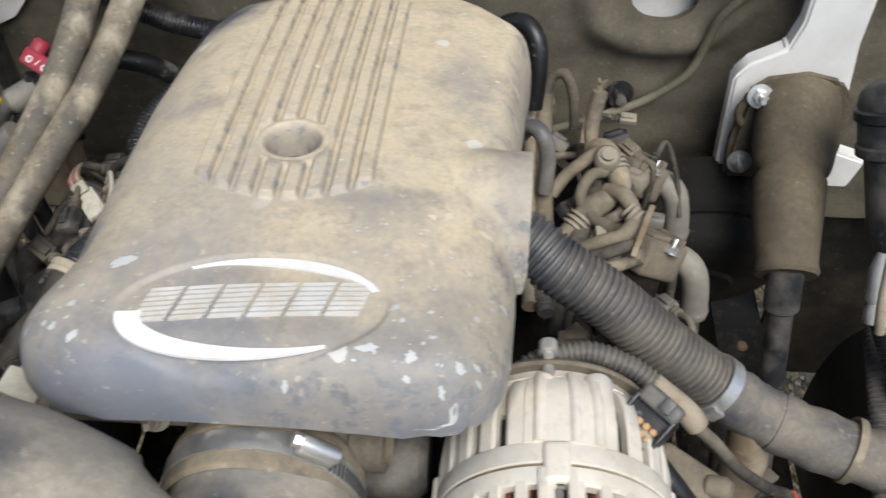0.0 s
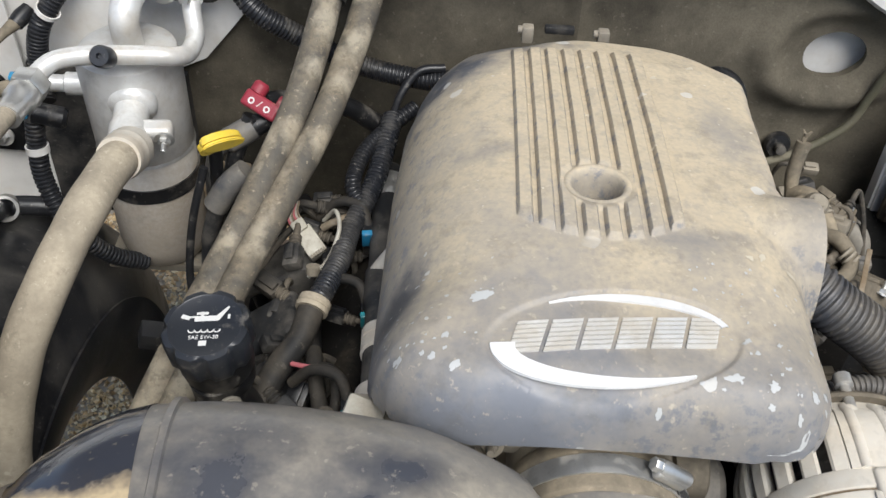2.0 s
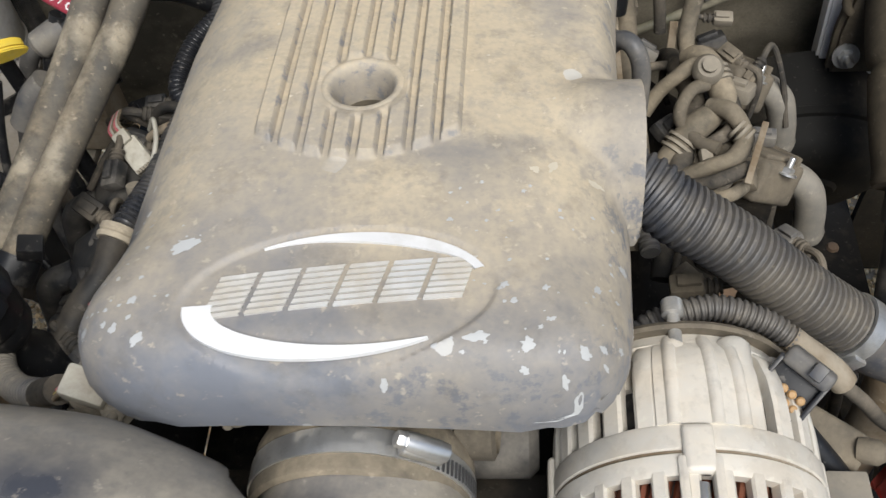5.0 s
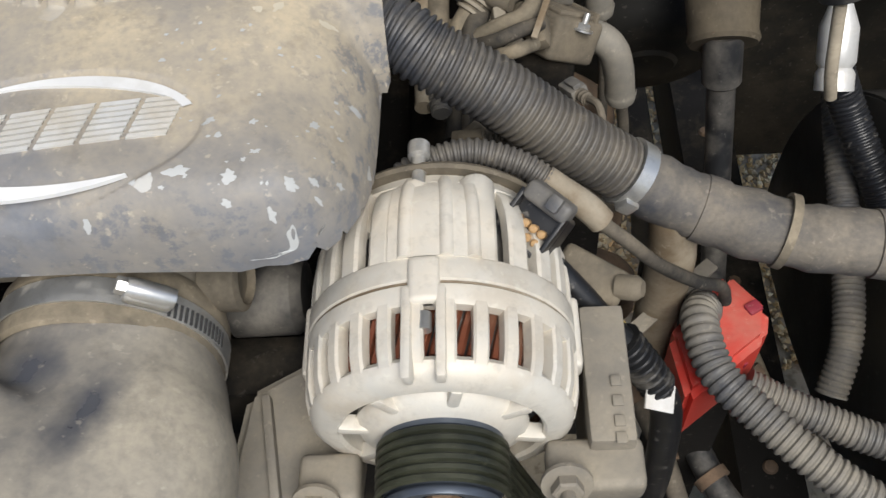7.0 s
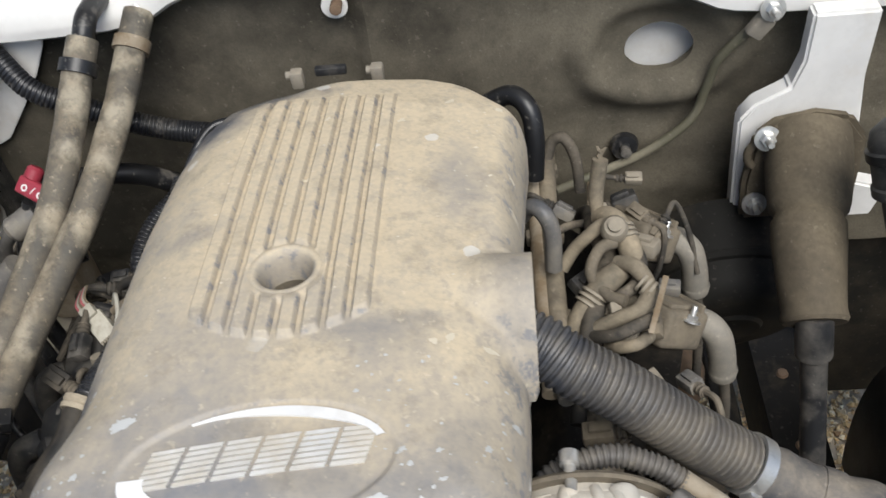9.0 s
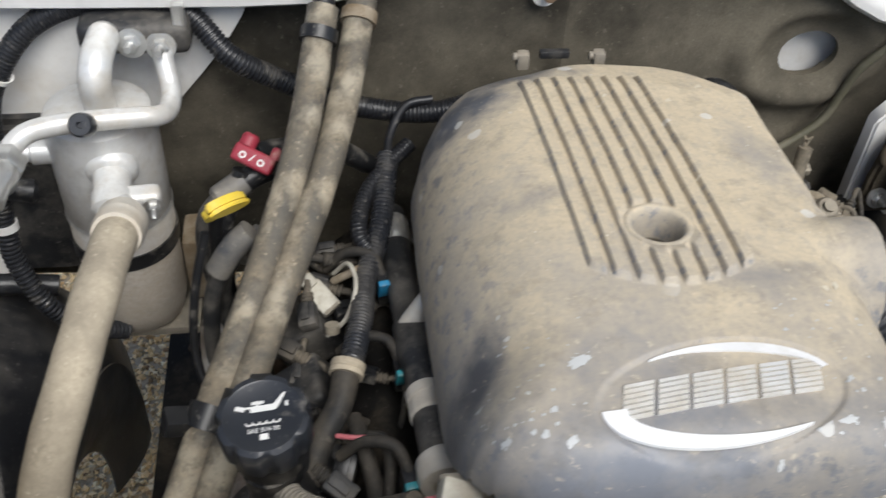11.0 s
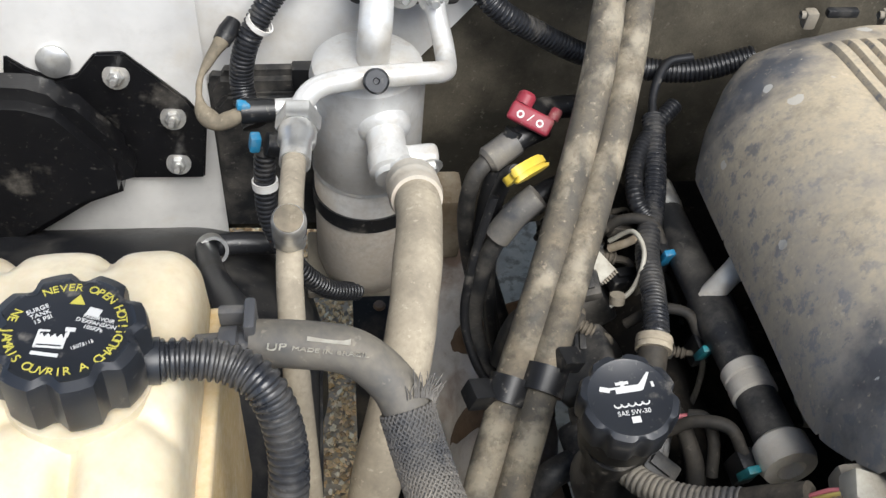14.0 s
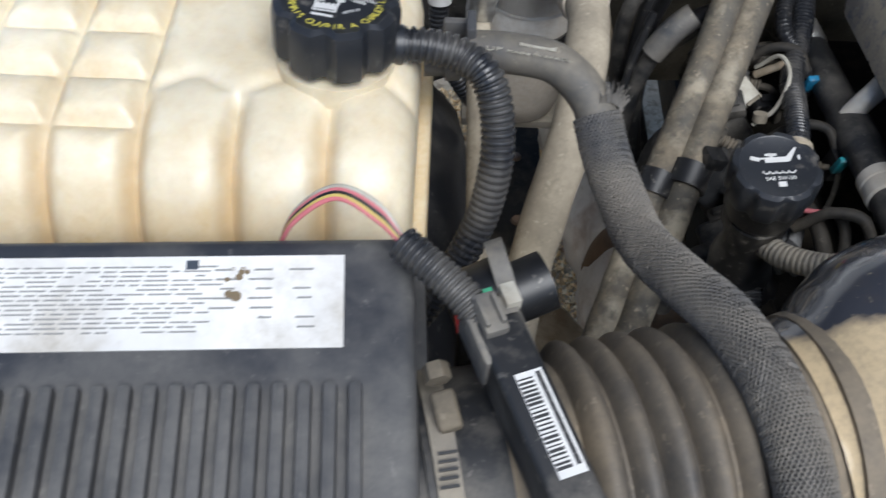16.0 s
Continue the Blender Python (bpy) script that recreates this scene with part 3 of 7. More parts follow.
def cover_z(x, y, dist):
    """Height of the moulded cover: rolled edges, a field of raised ribs, a deep screw hole, a recessed oval and the hose arch."""
    d = dist(x, y)
    side = smooth(-x, 0.13, 0.19) * smooth(y, 0.325, 0.43)
    right = smooth(x, -0.10, -0.05) * smooth(y, 0.32, 0.38)
    rear = smooth(y, 0.68, 0.77)
    front = smooth(-y, -0.40, -0.31)
    drop = 0.066 + 0.044 * side * (1 - rear) - 0.026 * rear - 0.018 * front
    R = 0.032 + 0.062 * side * (1 - 0.45 * rear) + 0.040 * right * (1 - smooth(y, 0.47, 0.56)) - 0.006 * right * smooth(y, 0.50, 0.56)
    z = top_z(x, y)
    if d < R:
        z -= drop * (1 - math.sqrt(max(0.0, 1 - (1 - d / R) ** (2.3 - 0.3 * side))))
    hump = 1 - ((y - 0.4935) / 0.0515) ** 2
    if hump > 0 and x > -0.07:
        z2 = 0.962 + 0.096 * hump ** 0.42 - 0.25 * max(0.0, -0.01 - x)
        k = 0.007
        hh = max(0.0, k - abs(z - z2)) / k
        z = max(z, z2) + hh * hh * k * 0.25
    end = 0.446 + 0.024 * ((x + 0.139) / 0.062) ** 2
    gx = (x + 0.201) / RIB
    if 0.0 < gx < 8.0 and end - 0.006 < y < 0.745:
        k = abs(gx - math.floor(gx) - 0.5) * RIB
        z += 0.0050 * smooth(-k, -0.0062, -0.0043) * smooth(y, end - 0.005, end) * smooth(-y, -0.742, -0.730)
    h = math.hypot(x + 0.139, y - 0.503)
    if h < 0.032:
        flat = top_z(x, y) + 0.0030
        z = flat + (z - flat) * smooth(h, 0.0245, 0.0315)
        if h < 0.0200:
            z -= 0.075
    ca, sa = math.cos(radians(7)), math.sin(radians(7))
    qx, qy = (x + 0.138) * ca + (y - 0.353) * sa, -(x + 0.138) * sa + (y - 0.353) * ca
    e = math.hypot(qx / 0.083, qy / 0.041)
    if e < 1.0:
        z -= 0.0022 * min(1.0, (1 - e) / 0.04)
    return z + 0.0006 * noise.noise((x * 30, y * 30, 1.0))


def cover_surface(dist):
    ny = 300
    vv = np.concatenate([np.linspace(0, 0.06, 16)[:-1], np.linspace(0.06, 0.95, ny - 30), np.linspace(0.95, 1, 16)[1:]])
    verts, faces = [], []
    left, field, right = np.linspace(0, 1, 71)[:-1], np.linspace(0, 1, 8 * 14 + 8), np.linspace(0, 1, 81)[1:]
    left, right = (1 - np.cos(left * math.pi / 2)) * 0.4 + left * 0.6, np.sin(right * math.pi / 2) * 0.4 + right * 0.6
    for v in vv:
        y = 0.305 + 0.495 * v
        xl, xr = lerp_table(y, LEFT), lerp_table(y, RIGHT)
        a, b = max(-0.2049, xl + 0.02), min(-0.0731, xr - 0.02)
        for x in [xl + (a - xl) * u for u in left] + [a + (b - a) * u for u in field] + [b + (xr - b) * u for u in right]:
            verts.append((x, y, cover_z(x, y, dist)))
    nx = len(left) + len(field) + len(right) - 1
    n = len(vv)
    for j in range(n - 1):
        for i in range(nx):
            a = j * (nx + 1) + i
            faces.append((a, a + 1, a + nx + 2, a + nx + 1))
    me = bpy.data.meshes.new("shell")
    me.from_pydata(verts, [], faces)
    bm = bmesh.new()
    bm.from_mesh(me)
    bpy.data.meshes.remove(me)
    be = [e for e in bm.edges if e.is_boundary]
    r = bmesh.ops.extrude_edge_only(bm, edges=be)
    low = [v for v in r["geom"] if isinstance(v, bmesh.types.BMVert)]
    bmesh.ops.translate(bm, verts=low, vec=(0, 0, -0.004))
    bmesh.ops.recalc_face_normals(bm, faces=bm.faces)
    return bm


def flecks(c, dist):
    """Dried splashes and chips on the cover."""
    rnd = random.Random(12)
    front = [(-0.053, 0.360, 2.0), (-0.048, 0.351, 1.8), (-0.053, 0.350, 1.0), (-0.032, 0.360, 2.0), (-0.030, 0.342, 2.4), (-0.035, 0.337, 1.4), (-0.005, 0.369, 2.4), (0.012, 0.397, 2.4), (-0.066, 0.330, 5.5), (-0.087, 0.325, 1.6), (-0.041, 0.328, 3.6),
             (-0.013, 0.328, 3.4), (-0.003, 0.334, 1.9), (-0.002, 0.328, 1.6), (0.007, 0.342, 1.6), (-0.016, 0.311, 4.6), (-0.043, 0.317, 2.4), (-0.023, 0.316, 1.9), (-0.026, 0.326, 1.0), (-0.112, 0.311, 2.0)]
    back = [(-0.223, 0.384, 8.2), (-0.238, 0.329, 3.8), (-0.245, 0.351, 2.4), (-0.253, 0.336, 2.8), (-0.259, 0.339, 1.9), (-0.274, 0.340, 2.6), (-0.284, 0.378, 2.2), (-0.245, 0.341, 1.8), (-0.027, 0.442, 4.4), (-0.037, 0.438, 2.6), (-0.003, 0.442, 4.6), (-0.033, 0.722, 5.2), (0.008, 0.709, 3.4),
            (0.000, 0.610, 1.8), (0.016, 0.625, 2.2), (0.017, 0.586, 3.4), (-0.132, 0.689, 3.0), (-0.072, 0.690, 3.2), (-0.011, 0.649, 1.6), (-0.137, 0.678, 2.2), (-0.139, 0.605, 2.0), (-0.090, 0.560, 1.8), (-0.153, 0.611, 1.4)]
    spots = [(x, y, r * 0.001, 0.45 if r > 4 else rnd.uniform(0.6, 1.0)) for x, y, r in front + back]
    for k in range(110):
        low = rnd.random() < 0.6
        if low:
            x, y = (rnd.uniform(-0.085, 0.010), rnd.uniform(0.318, 0.43)) if rnd.random() < 0.6 else (rnd.uniform(-0.285, -0.215), rnd.uniform(0.33, 0.42))
        else:
            x, y = rnd.uniform(-0.26, 0.0), rnd.uniform(0.45, 0.75)
        spots.append((x, y, rnd.uniform(0.0005, 0.0014) * (1 if low else 0.8), rnd.uniform(0.5, 1.0)))
    for x, y, r, q in spots:
        bm = bmesh.new()
        a0 = rnd.uniform(0, 3)
        top, n = [], 22
        for i in range(n):
            a = 2 * math.pi * i / n
            rr = r * (1 + 0.75 * noise.noise((math.cos(a) * 1.6 + x * 90, math.sin(a) * 1.6 + y * 90, 0.0)) + rnd.uniform(-0.07, 0.07))
            px, py = rr * math.cos(a), rr * q * math.sin(a)
            X, Y = x + px * math.cos(a0 * 0.4) - py * math.sin(a0 * 0.4), y + px * math.sin(a0 * 0.4) + py * math.cos(a0 * 0.4)
            X = min(max(X, lerp_table(Y, LEFT) + 0.001), lerp_table(Y, RIGHT) - 0.001)
            top.append(bm.verts.new((X, Y, cover_z(X, Y, dist) + 0.0005)))
        mid = bm.verts.new((x, y, cover_z(x, y, dist) + 0.0007))
        for i in range(n):
            bm.faces.new((mid, top[i], top[(i + 1) % n]))
        part("paint_fleck", bm, M_FLECK if y < 0.43 else M_FLECKTAN, c, "pale dried splash")


M_FLECK = mat("pale splash", (0.54, 0.55, 0.54), 0.6, bump=0.2)
M_FLECKTAN = mat("cream splash", (0.66, 0.60, 0.47), 0.6, bump=0.2)


def on_cover(x, y, up=0.0):
    return Vector((x, y, top_z(x, y) - 0.0022 + up))


def engine_cover():
    c = thing("engine_cover", (-0.14, 0.55, 0.95), "grey plastic engine cover with grooves, caked in tan dust", "engine cover")
    dist = outline_distance()
    part("shell", cover_surface(dist), M_COVER, c)
    flecks(c, dist)
    for x in (-0.180, -0.104):
        bm = box((0.012, 0.012, 0.018), pose(x, 0.804, 1.000), 0.003)
        lathe([(0.004, -0.004), (0.004, 0.004)], axis((x - 0.006, 0.804, 1.004), (x + 1, 0.804, 1.004)), 12, bm)
        part("hinge_tab", bm, M_DARKCAST, c)
    part("clip_bar", box((0.03, 0.008, 0.008), pose(-0.148, 0.808, 1.004), 0.002), M_BLACKDUSTY, c)
    ws = pose(-0.139, 0.503, top_z(-0.139, 0.503) + 0.0030, -5.5, 0, 0)
    part("screw_well", lathe([(0.0248, 0.0002), (0.0235, 0.0008), (0.0218, 0.0007), (0.0204, -0.0002), (0.0192, -0.0022), (0.0182, -0.0060), (0.0174, -0.014), (0.0168, -0.026)], ws, 64), M_COVER, c)
    # The well's bottom is a darker brown than the cover round it.
    part("well_bottom", lathe([(0.0168, -0.026), (0.0160, -0.052), (0.0, -0.054)], ws, 40), M_COIL, c, "brown bottom of the screw well, darker than the cover")
    part("screw", hexnut(pose(-0.139, 0.507, 1.004), 0.008, 0.008), M_STEEL, c)
    emblem(c)
    return c


def emblem(c):
    ca, sa = math.cos(radians(7)), math.sin(radians(7))

    def place(qx, qy, up):
        return on_cover(-0.1385 + qx * ca - qy * sa, 0.353 + qx * sa + qy * ca, up)

    def flatshape(outer, inner, up):
        bm = bmesh.new()
        a = [(bm.verts.new(place(*p, up)), bm.verts.new(place(*q, up))) for p, q in zip(outer, inner)]
        b = [(bm.verts.new(place(*p, -0.001)), bm.verts.new(place(*q, -0.001))) for p, q in zip(outer, inner)]
        for i in range(len(a) - 1):
            bm.faces.new((a[i][0], a[i + 1][0], a[i + 1][1], a[i][1]))
            bm.faces.new((b[i][0], b[i + 1][0], a[i + 1][0], a[i][0]))
            bm.faces.new((a[i][1], a[i + 1][1], b[i + 1][1], b[i][1]))
        bmesh.ops.recalc_face_normals(bm, faces=bm.faces)
        return bm

    def arc(a0, a1, thick):
        o, n = [], []
        for k in range(33):
            u = k / 32
            a = radians(a0 + (a1 - a0) * u)
            w = thick(u)
            o.append((0.079 * math.cos(a), 0.037 * math.sin(a)))
            n.append(((0.079 - w * 0.9) * math.cos(a), (0.037 - w) * math.sin(a)))
        return o, n
    o, n = arc(118, 14, lambda u: 0.0006 + 0.0095 * math.sin(min(1, u * 1.15) * 2.6) * (0.4 + 0.6 * u))
    part("swoosh", flatshape(o, n, 0.0016), M_EMBLEM, c, "white curved emblem stroke")
    o, n = arc(176, 305, lambda u: 0.0008 + 0.017 * (1 - u) ** 0.8)
    part("swoosh", flatshape(o, n, 0.0016), M_EMBLEM, c, "white curved emblem stroke")
    # six striped blocks stand in for the lettering
    for k in range(6):
        x0 = -0.0635 + 0.0226 * k
        for r in range(7):
            y0 = 0.0178 - 0.0036 * r - 0.0004 * k
            s = 0.0037 * (r - 3) * -0.4
            w = 0.0198
            q = [(x0 + s, y0), (x0 + s + w, y0), (x0 + s + w - 0.001, y0 - 0.0023), (x0 + s - 0.001, y0 - 0.0023)]
            o2, n2 = [q[0], q[1]], [q[3], q[2]]
            part("emblem_bar", flatshape(o2, n2, 0.0014), M_SILVER, c)


engine_cover()


# ---- air intake ----
def intake_duct():
    d = thing("intake_duct", (-0.28, 0.2, 0.9), "dusty black plastic intake duct to the throttle body", "intake duct")
    path = curve([(-0.475, 0.178, 0.995), (-0.44, 0.186, 1.0), (-0.38, 0.198, 1.003), (-0.29, 0.193, 0.998), (-0.195, 0.180, 0.978), (-0.140, 0.206, 0.957), (-0.132, 0.256, 0.941), (-0.136, 0.305, 0.936)], 8)
    n = len(path) - 1
    wide = [(0, 0.072), (0.08, 0.074), (0.12, 0.086), (0.25, 0.110), (0.45, 0.115), (0.62, 0.10), (0.76, 0.082), (0.88, 0.066), (0.94, 0.060), (1, 0.06)]
    high = [(0, 0.068), (0.08, 0.07), (0.12, 0.076), (0.25, 0.078), (0.45, 0.075), (0.62, 0.066), (0.78, 0.061), (0.9, 0.06), (1, 0.06)]
    bm = bmesh.new()
    rings = []
    for i, p in enumerate(path):
        t = (path[min(i + 1, n)] - path[max(i - 1, 0)]).normalized()
        sd = t.cross(Vector((0, 0, 1))).normalized()
        up = sd.cross(t)
        w, h = lerp_table(i / n, wide), lerp_table(i / n, high)
        ex = 2.0 + 0.7 * math.sin(math.pi * i / n)
        ring = []
        for k in range(40):
            a = 2 * math.pi * k / 40
            c, s = math.cos(a), math.sin(a)
            ring.append(bm.verts.new(p + sd * (w * math.copysign(abs(c) ** (2 / ex), c)) + up * (h * math.copysign(abs(s) ** (2 / ex), s))))
        rings.append(ring)
    for a, b in zip(rings, rings[1:]):
        for k in range(40):
            bm.faces.new((a[k], a[(k + 1) % 40], b[(k + 1) % 40], b[k]))
    seam = [v.co.copy() for v in rings[min(range(n), key=lambda k: abs(path[k].x + 0.385))]]
    bmesh.ops.recalc_face_normals(bm, faces=bm.faces)
    i0 = min(range(n), key=lambda k: abs(path[k].x + 0.398))
    b3 = bmesh.new()
    loops = []
    for i in range(i0 + 1):
        loops.append([b3.verts.new(path[i] + (v.co - path[i]) * (1.012 if 1 < i < i0 else 1.004)) for v in rings[i]])
    for a, b in zip(loops, loops[1:]):
        for k in range(40):
            b3.faces.new((a[k], a[(k + 1) % 40], b[(k + 1) % 40], b[k]))
    bmesh.ops.recalc_face_normals(b3, faces=b3.faces)
    part("duct", bm, M_DUCT, d)
    part("duct_collar", b3, M_COLLAR, d, "pale dusty collar of the duct")
    b2 = bmesh.new()
    loops = []
    i = min(range(n), key=lambda k: abs(path[k].x + 0.385))
    for step, grow in ((-0.003, 0.998), (-0.002, 1.03), (0.002, 1.03), (0.003, 0.998)):
        d2 = (path[i + 1] - path[i]).normalized() * step
        loops.append([b2.verts.new(path[i] + d2 + (co - path[i]) * grow) for co in seam])
    for a, b in zip(loops, loops[1:]):
        for k in range(40):
            b2.faces.new((a[k], a[(k + 1) % 40], b[(k + 1) % 40], b[k]))
    bmesh.ops.recalc_face_normals(b2, faces=b2.faces)
    part("mould_seam", b2, M_DUCT, d)
    part("rim", lathe([(0.071, -0.007), (0.077, -0.007), (0.0785, 0.0), (0.077, 0.007), (0.071, 0.007)], axis((-0.468, 0.179, 0.992), (-0.38, 0.195, 0.993)), 40), M_BELLOWS, d, "dusty rim of the duct")
    m = axis((-0.136, 0.292, 0.937), (-0.136, 0.4, 0.931))
    part("cuff", lathe([(0.061, -0.012), (0.064, -0.01), (0.0645, -0.003), (0.0636, 0.0), (0.0636, 0.014), (0.0645, 0.017), (0.064, 0.024), (0.0615, 0.03)], m, 60), M_LOOM, d)
    cl = part("hose_clamp", lathe([(0.0642, -0.001), (0.0654, -0.001), (0.0654, 0.014), (0.0642, 0.014)], m, 44), M_STEEL, d, "steel worm-drive hose clamp")
    at = Vector((-0.098, 0.300, 0.993))
    q = pose(*at, 0, 35, 0) @ Matrix.Scale(0.78, 4)
    bm = box((0.034, 0.016, 0.011), q @ pose(0, 0, 0.003), 0.004, seg=3)
    lathe([(0, -0.016), (0.0068, -0.016), (0.0075, -0.010), (0.0075, 0.010), (0.0066, 0.017), (0, 0.017)], q @ pose(0, 0, 0.007, 0, 90, 0), 18, bm)
    hexnut(q @ pose(-0.016, 0, 0.007, 0, -90, 0), 0.0062, 0.007, bm)
    part("clamp_screw", bm, M_CHROME, cl, "bright worm-drive housing")
    for k in range(13):
        a = radians(46 + k * 3.1)
        part("band_slot", box((0.0016, 0.009, 0.0008), pose(-0.136 + 0.0656 * math.sin(a), 0.2985, 0.937 + 0.0656 * math.cos(a), 0, math.degrees(a), 0), 0), M_PRINT, cl)


intake_duct()


def throttle_body():
    t = thing("throttle_body", (-0.13, 0.33, 0.9), "cast metal throttle body, dusty, with round side boss", "throttle body")
    m = axis((-0.136, 0.31, 0.935), (-0.136, 0.5, 0.93))
    part("barrel", lathe([(0.055, 0.0), (0.06, 0.005), (0.06, 0.05), (0.07, 0.052), (0.07, 0.07), (0.0, 0.07)], m, 36), M_DARKCAST, t)
    part("boss", lathe([(0.0, 0.0), (0.012, 0.0), (0.012, 0.012), (0.019, 0.014), (0.019, 0.035), (0.015, 0.037), (0.014, 0.032), (0.0, 0.032)], axis((-0.095, 0.335, 0.95), (0.1, 0.325, 0.965)), 26), M_COIL, t)
    part("motor", lathe([(0.0, 0.0), (0.026, 0.0), (0.026, 0.04), (0.02, 0.046), (0.0, 0.046)], axis((-0.08, 0.352, 0.90), (0.1, 0.352, 0.905)), 26), M_BLACKDUSTY, t)
    bm = box((0.19, 0.03, 0.022), pose(-0.215, 0.350, 0.965), 0.005)
    part("flange", bm, M_DARKCAST, t)
    for x in (-0.28, -0.21):
        bolt(t, (x, 0.334, 0.968), (x, 0.2, 1.05), 0.006, material=M_DARKCAST)


throttle_body()


def bellows():
    b = thing("air_bellows", (-0.56, 0.16, 0.93), "dusty black ribbed rubber air hose", "air hose")
    P = even(curve([(-0.645, 0.142, 0.995), (-0.60, 0.150, 0.995), (-0.54, 0.164, 0.994), (-0.478, 0.178, 0.992)], 10), 0.0018)
    n = len(P) - 1
    rs = []
    for i in range(n + 1):
        s = i / n
        if s < 0.22 or s > 0.93:
            rs.append(0.069)
        else:
            rs.append(0.0668 + 0.0125 * abs(math.sin((s - 0.22) / 0.71 * math.pi * 7)) ** 0.7)
    part("hose", sweep(bmesh.new(), P, rs, 44, cap=False), M_BELLOWS, b)
    part("band", lathe([(0.0695, 0), (0.0715, 0), (0.0715, 0.011), (0.0695, 0.011)], axis((-0.636, 0.1435, 0.995), (-0.54, 0.164, 0.994)), 44), M_STEEL, b, "steel band clamp")


bellows()


# ---- alternator ----
def alternator():
    A = thing("alternator", (0.05, 0.30, 0.84), "pale dusty cast aluminium alternator with slotted housing", "alternator")
    o = Vector((0.051, 0.0, 0.915))
    M = Matrix.Translation(o) @ pose(0, 0, 0, -90, 0, 0)  # local z runs back along y
    part("stator", lathe([(0.0, 0.262), (0.05, 0.262), (0.0635, 0.275), (0.0635, 0.365), (0.05, 0.375), (0.0, 0.375)], M, 40), M_BLACKDUSTY, A, "dark inner core")
    for k in range(64):
        a = 2 * math.pi * k / 64
        P = [Vector((0.0655 * math.cos(a + t), 0.0655 * math.sin(a + t), z)) for t, z in ((0, 0.266), (0.05, 0.28), (0.1, 0.292))]
        part("winding", sweep(bmesh.new(), [M @ p for p in P], 0.0026, 6), M_COPPER, A, "copper winding")
    part("seam_ring", lathe([(0.070, 0.290), (0.0765, 0.290), (0.0775, 0.293), (0.0775, 0.3015), (0.0760, 0.3025), (0.0760, 0.3040), (0.0775, 0.3050), (0.0775, 0.3170), (0.0765, 0.3190), (0.070, 0.3190)], M, 72), M_CAST, A)
    part("seam_line", lathe([(0.0758, 0.3024), (0.0766, 0.3028), (0.0766, 0.3038), (0.0758, 0.3042)], M, 72), M_BAG, A, "brown seam line")
    front = [(0.0768, 0.2925), (0.0768, 0.280), (0.0760, 0.268), (0.0735, 0.2585)]
    rear = [(0.0765, 0.3185), (0.0765, 0.338), (0.0750, 0.354), (0.071, 0.367), (0.064, 0.376)]
    for prof, cnt, wid in ((front, 28, 0.0084), (rear, 24, 0.0125)):
        for k in range(cnt):
            a = 2 * math.pi * (k + 0.5) / cnt
            q = Matrix.Rotation(a, 4, "Z")
            w = wid * 0.5
            b2 = bmesh.new()
            sec = []
            for r, z in prof:
                sec.append([b2.verts.new(M @ q @ Vector((rr, s * ww, z))) for rr, s, ww in ((r - 0.008, -1, w * 0.8), (r - 0.001, -1, w), (r + 0.0005, -1, w * 0.7), (r + 0.0005, 1, w * 0.7), (r - 0.001, 1, w), (r - 0.008, 1, w * 0.8))])
            for s0, s1 in zip(sec, sec[1:]):
                for i in range(6):
                    b2.faces.new((s0[i], s0[(i + 1) % 6], s1[(i + 1) % 6], s1[i]))
            bmesh.ops.recalc_face_normals(b2, faces=b2.faces)
            part("housing_bar", b2, M_CAST, A)
    part("front_ring", lathe([(0.064, 0.264), (0.0715, 0.2630), (0.0738, 0.2600), (0.0725, 0.2555), (0.068, 0.2520), (0.062, 0.2500), (0.058, 0.2495), (0.0560, 0.2515), (0.0565, 0.262)], M, 72), M_CAST, A)
    part("hub", lathe([(0.0, 0.262), (0.047, 0.262), (0.0485, 0.256), (0.046, 0.2515), (0.038, 0.247), (0.028, 0.244), (0.0, 0.244)], M, 48), M_CAST, A)
    for k in range(8):
        a = 2 * math.pi * k / 8 + 0.2
        q = M @ Matrix.Rotation(a, 4, "Z")
        part("spoke", box((0.026, 0.007, 0.010), q @ pose(0.045, 0, 0.2535), 0.002), M_CAST, A)
    part("rear_shell", lathe([(0.066, 0.319)] + [(r + 0.0012, z) for r, z in rear] + [(0.058, 0.372)], M, 26, a0=radians(-108), a1=radians(-70)), M_CAST, A)
    for a in (101, 84, 73):
        q = M @ Matrix.Rotation(-radians(a), 4, "Z")
        part("rear_rib", sweep(bmesh.new(), [q @ Vector((r - 0.0005, 0, z)) for r, z in rear], 0.0042, 10), M_CAST, A)
    part("rear_cap", lathe([(0.0, 0.388), (0.05, 0.388), (0.062, 0.384), (0.067, 0.374), (0.064, 0.368)], M, 48), M_CAST, A)
    # lugs on the seam and the rear frame
    for a, z0, z1, w in ((93, 0.290, 0.318, 0.017), (180, 0.285, 0.33, 0.016), (0, 0.285, 0.33, 0.016)):
        q = M @ Matrix.Rotation(-radians(a), 4, "Z")
        part("lug", box((0.010, w, z1 - z0), q @ pose(0.0755, 0, (z0 + z1) / 2), 0.004, seg=3), M_CAST, A)
    for da in (-6.5, 6.5):
        q = M @ Matrix.Rotation(-radians(93 + da), 4, "Z")
        part("rib", box((0.010, 0.0055, 0.052), q @ pose(0.0752, 0, 0.274), 0.0022), M_CAST, A)
    q = M @ Matrix.Rotation(-radians(93), 4, "Z")
    part("lug_screw", lathe([(0.0, 0.0), (0.0038, 0.0), (0.0038, 0.01), (0.0, 0.01)], q @ pose(0.074, 0, 0.276, 0, 0, 0), 14), M_STEEL, A)
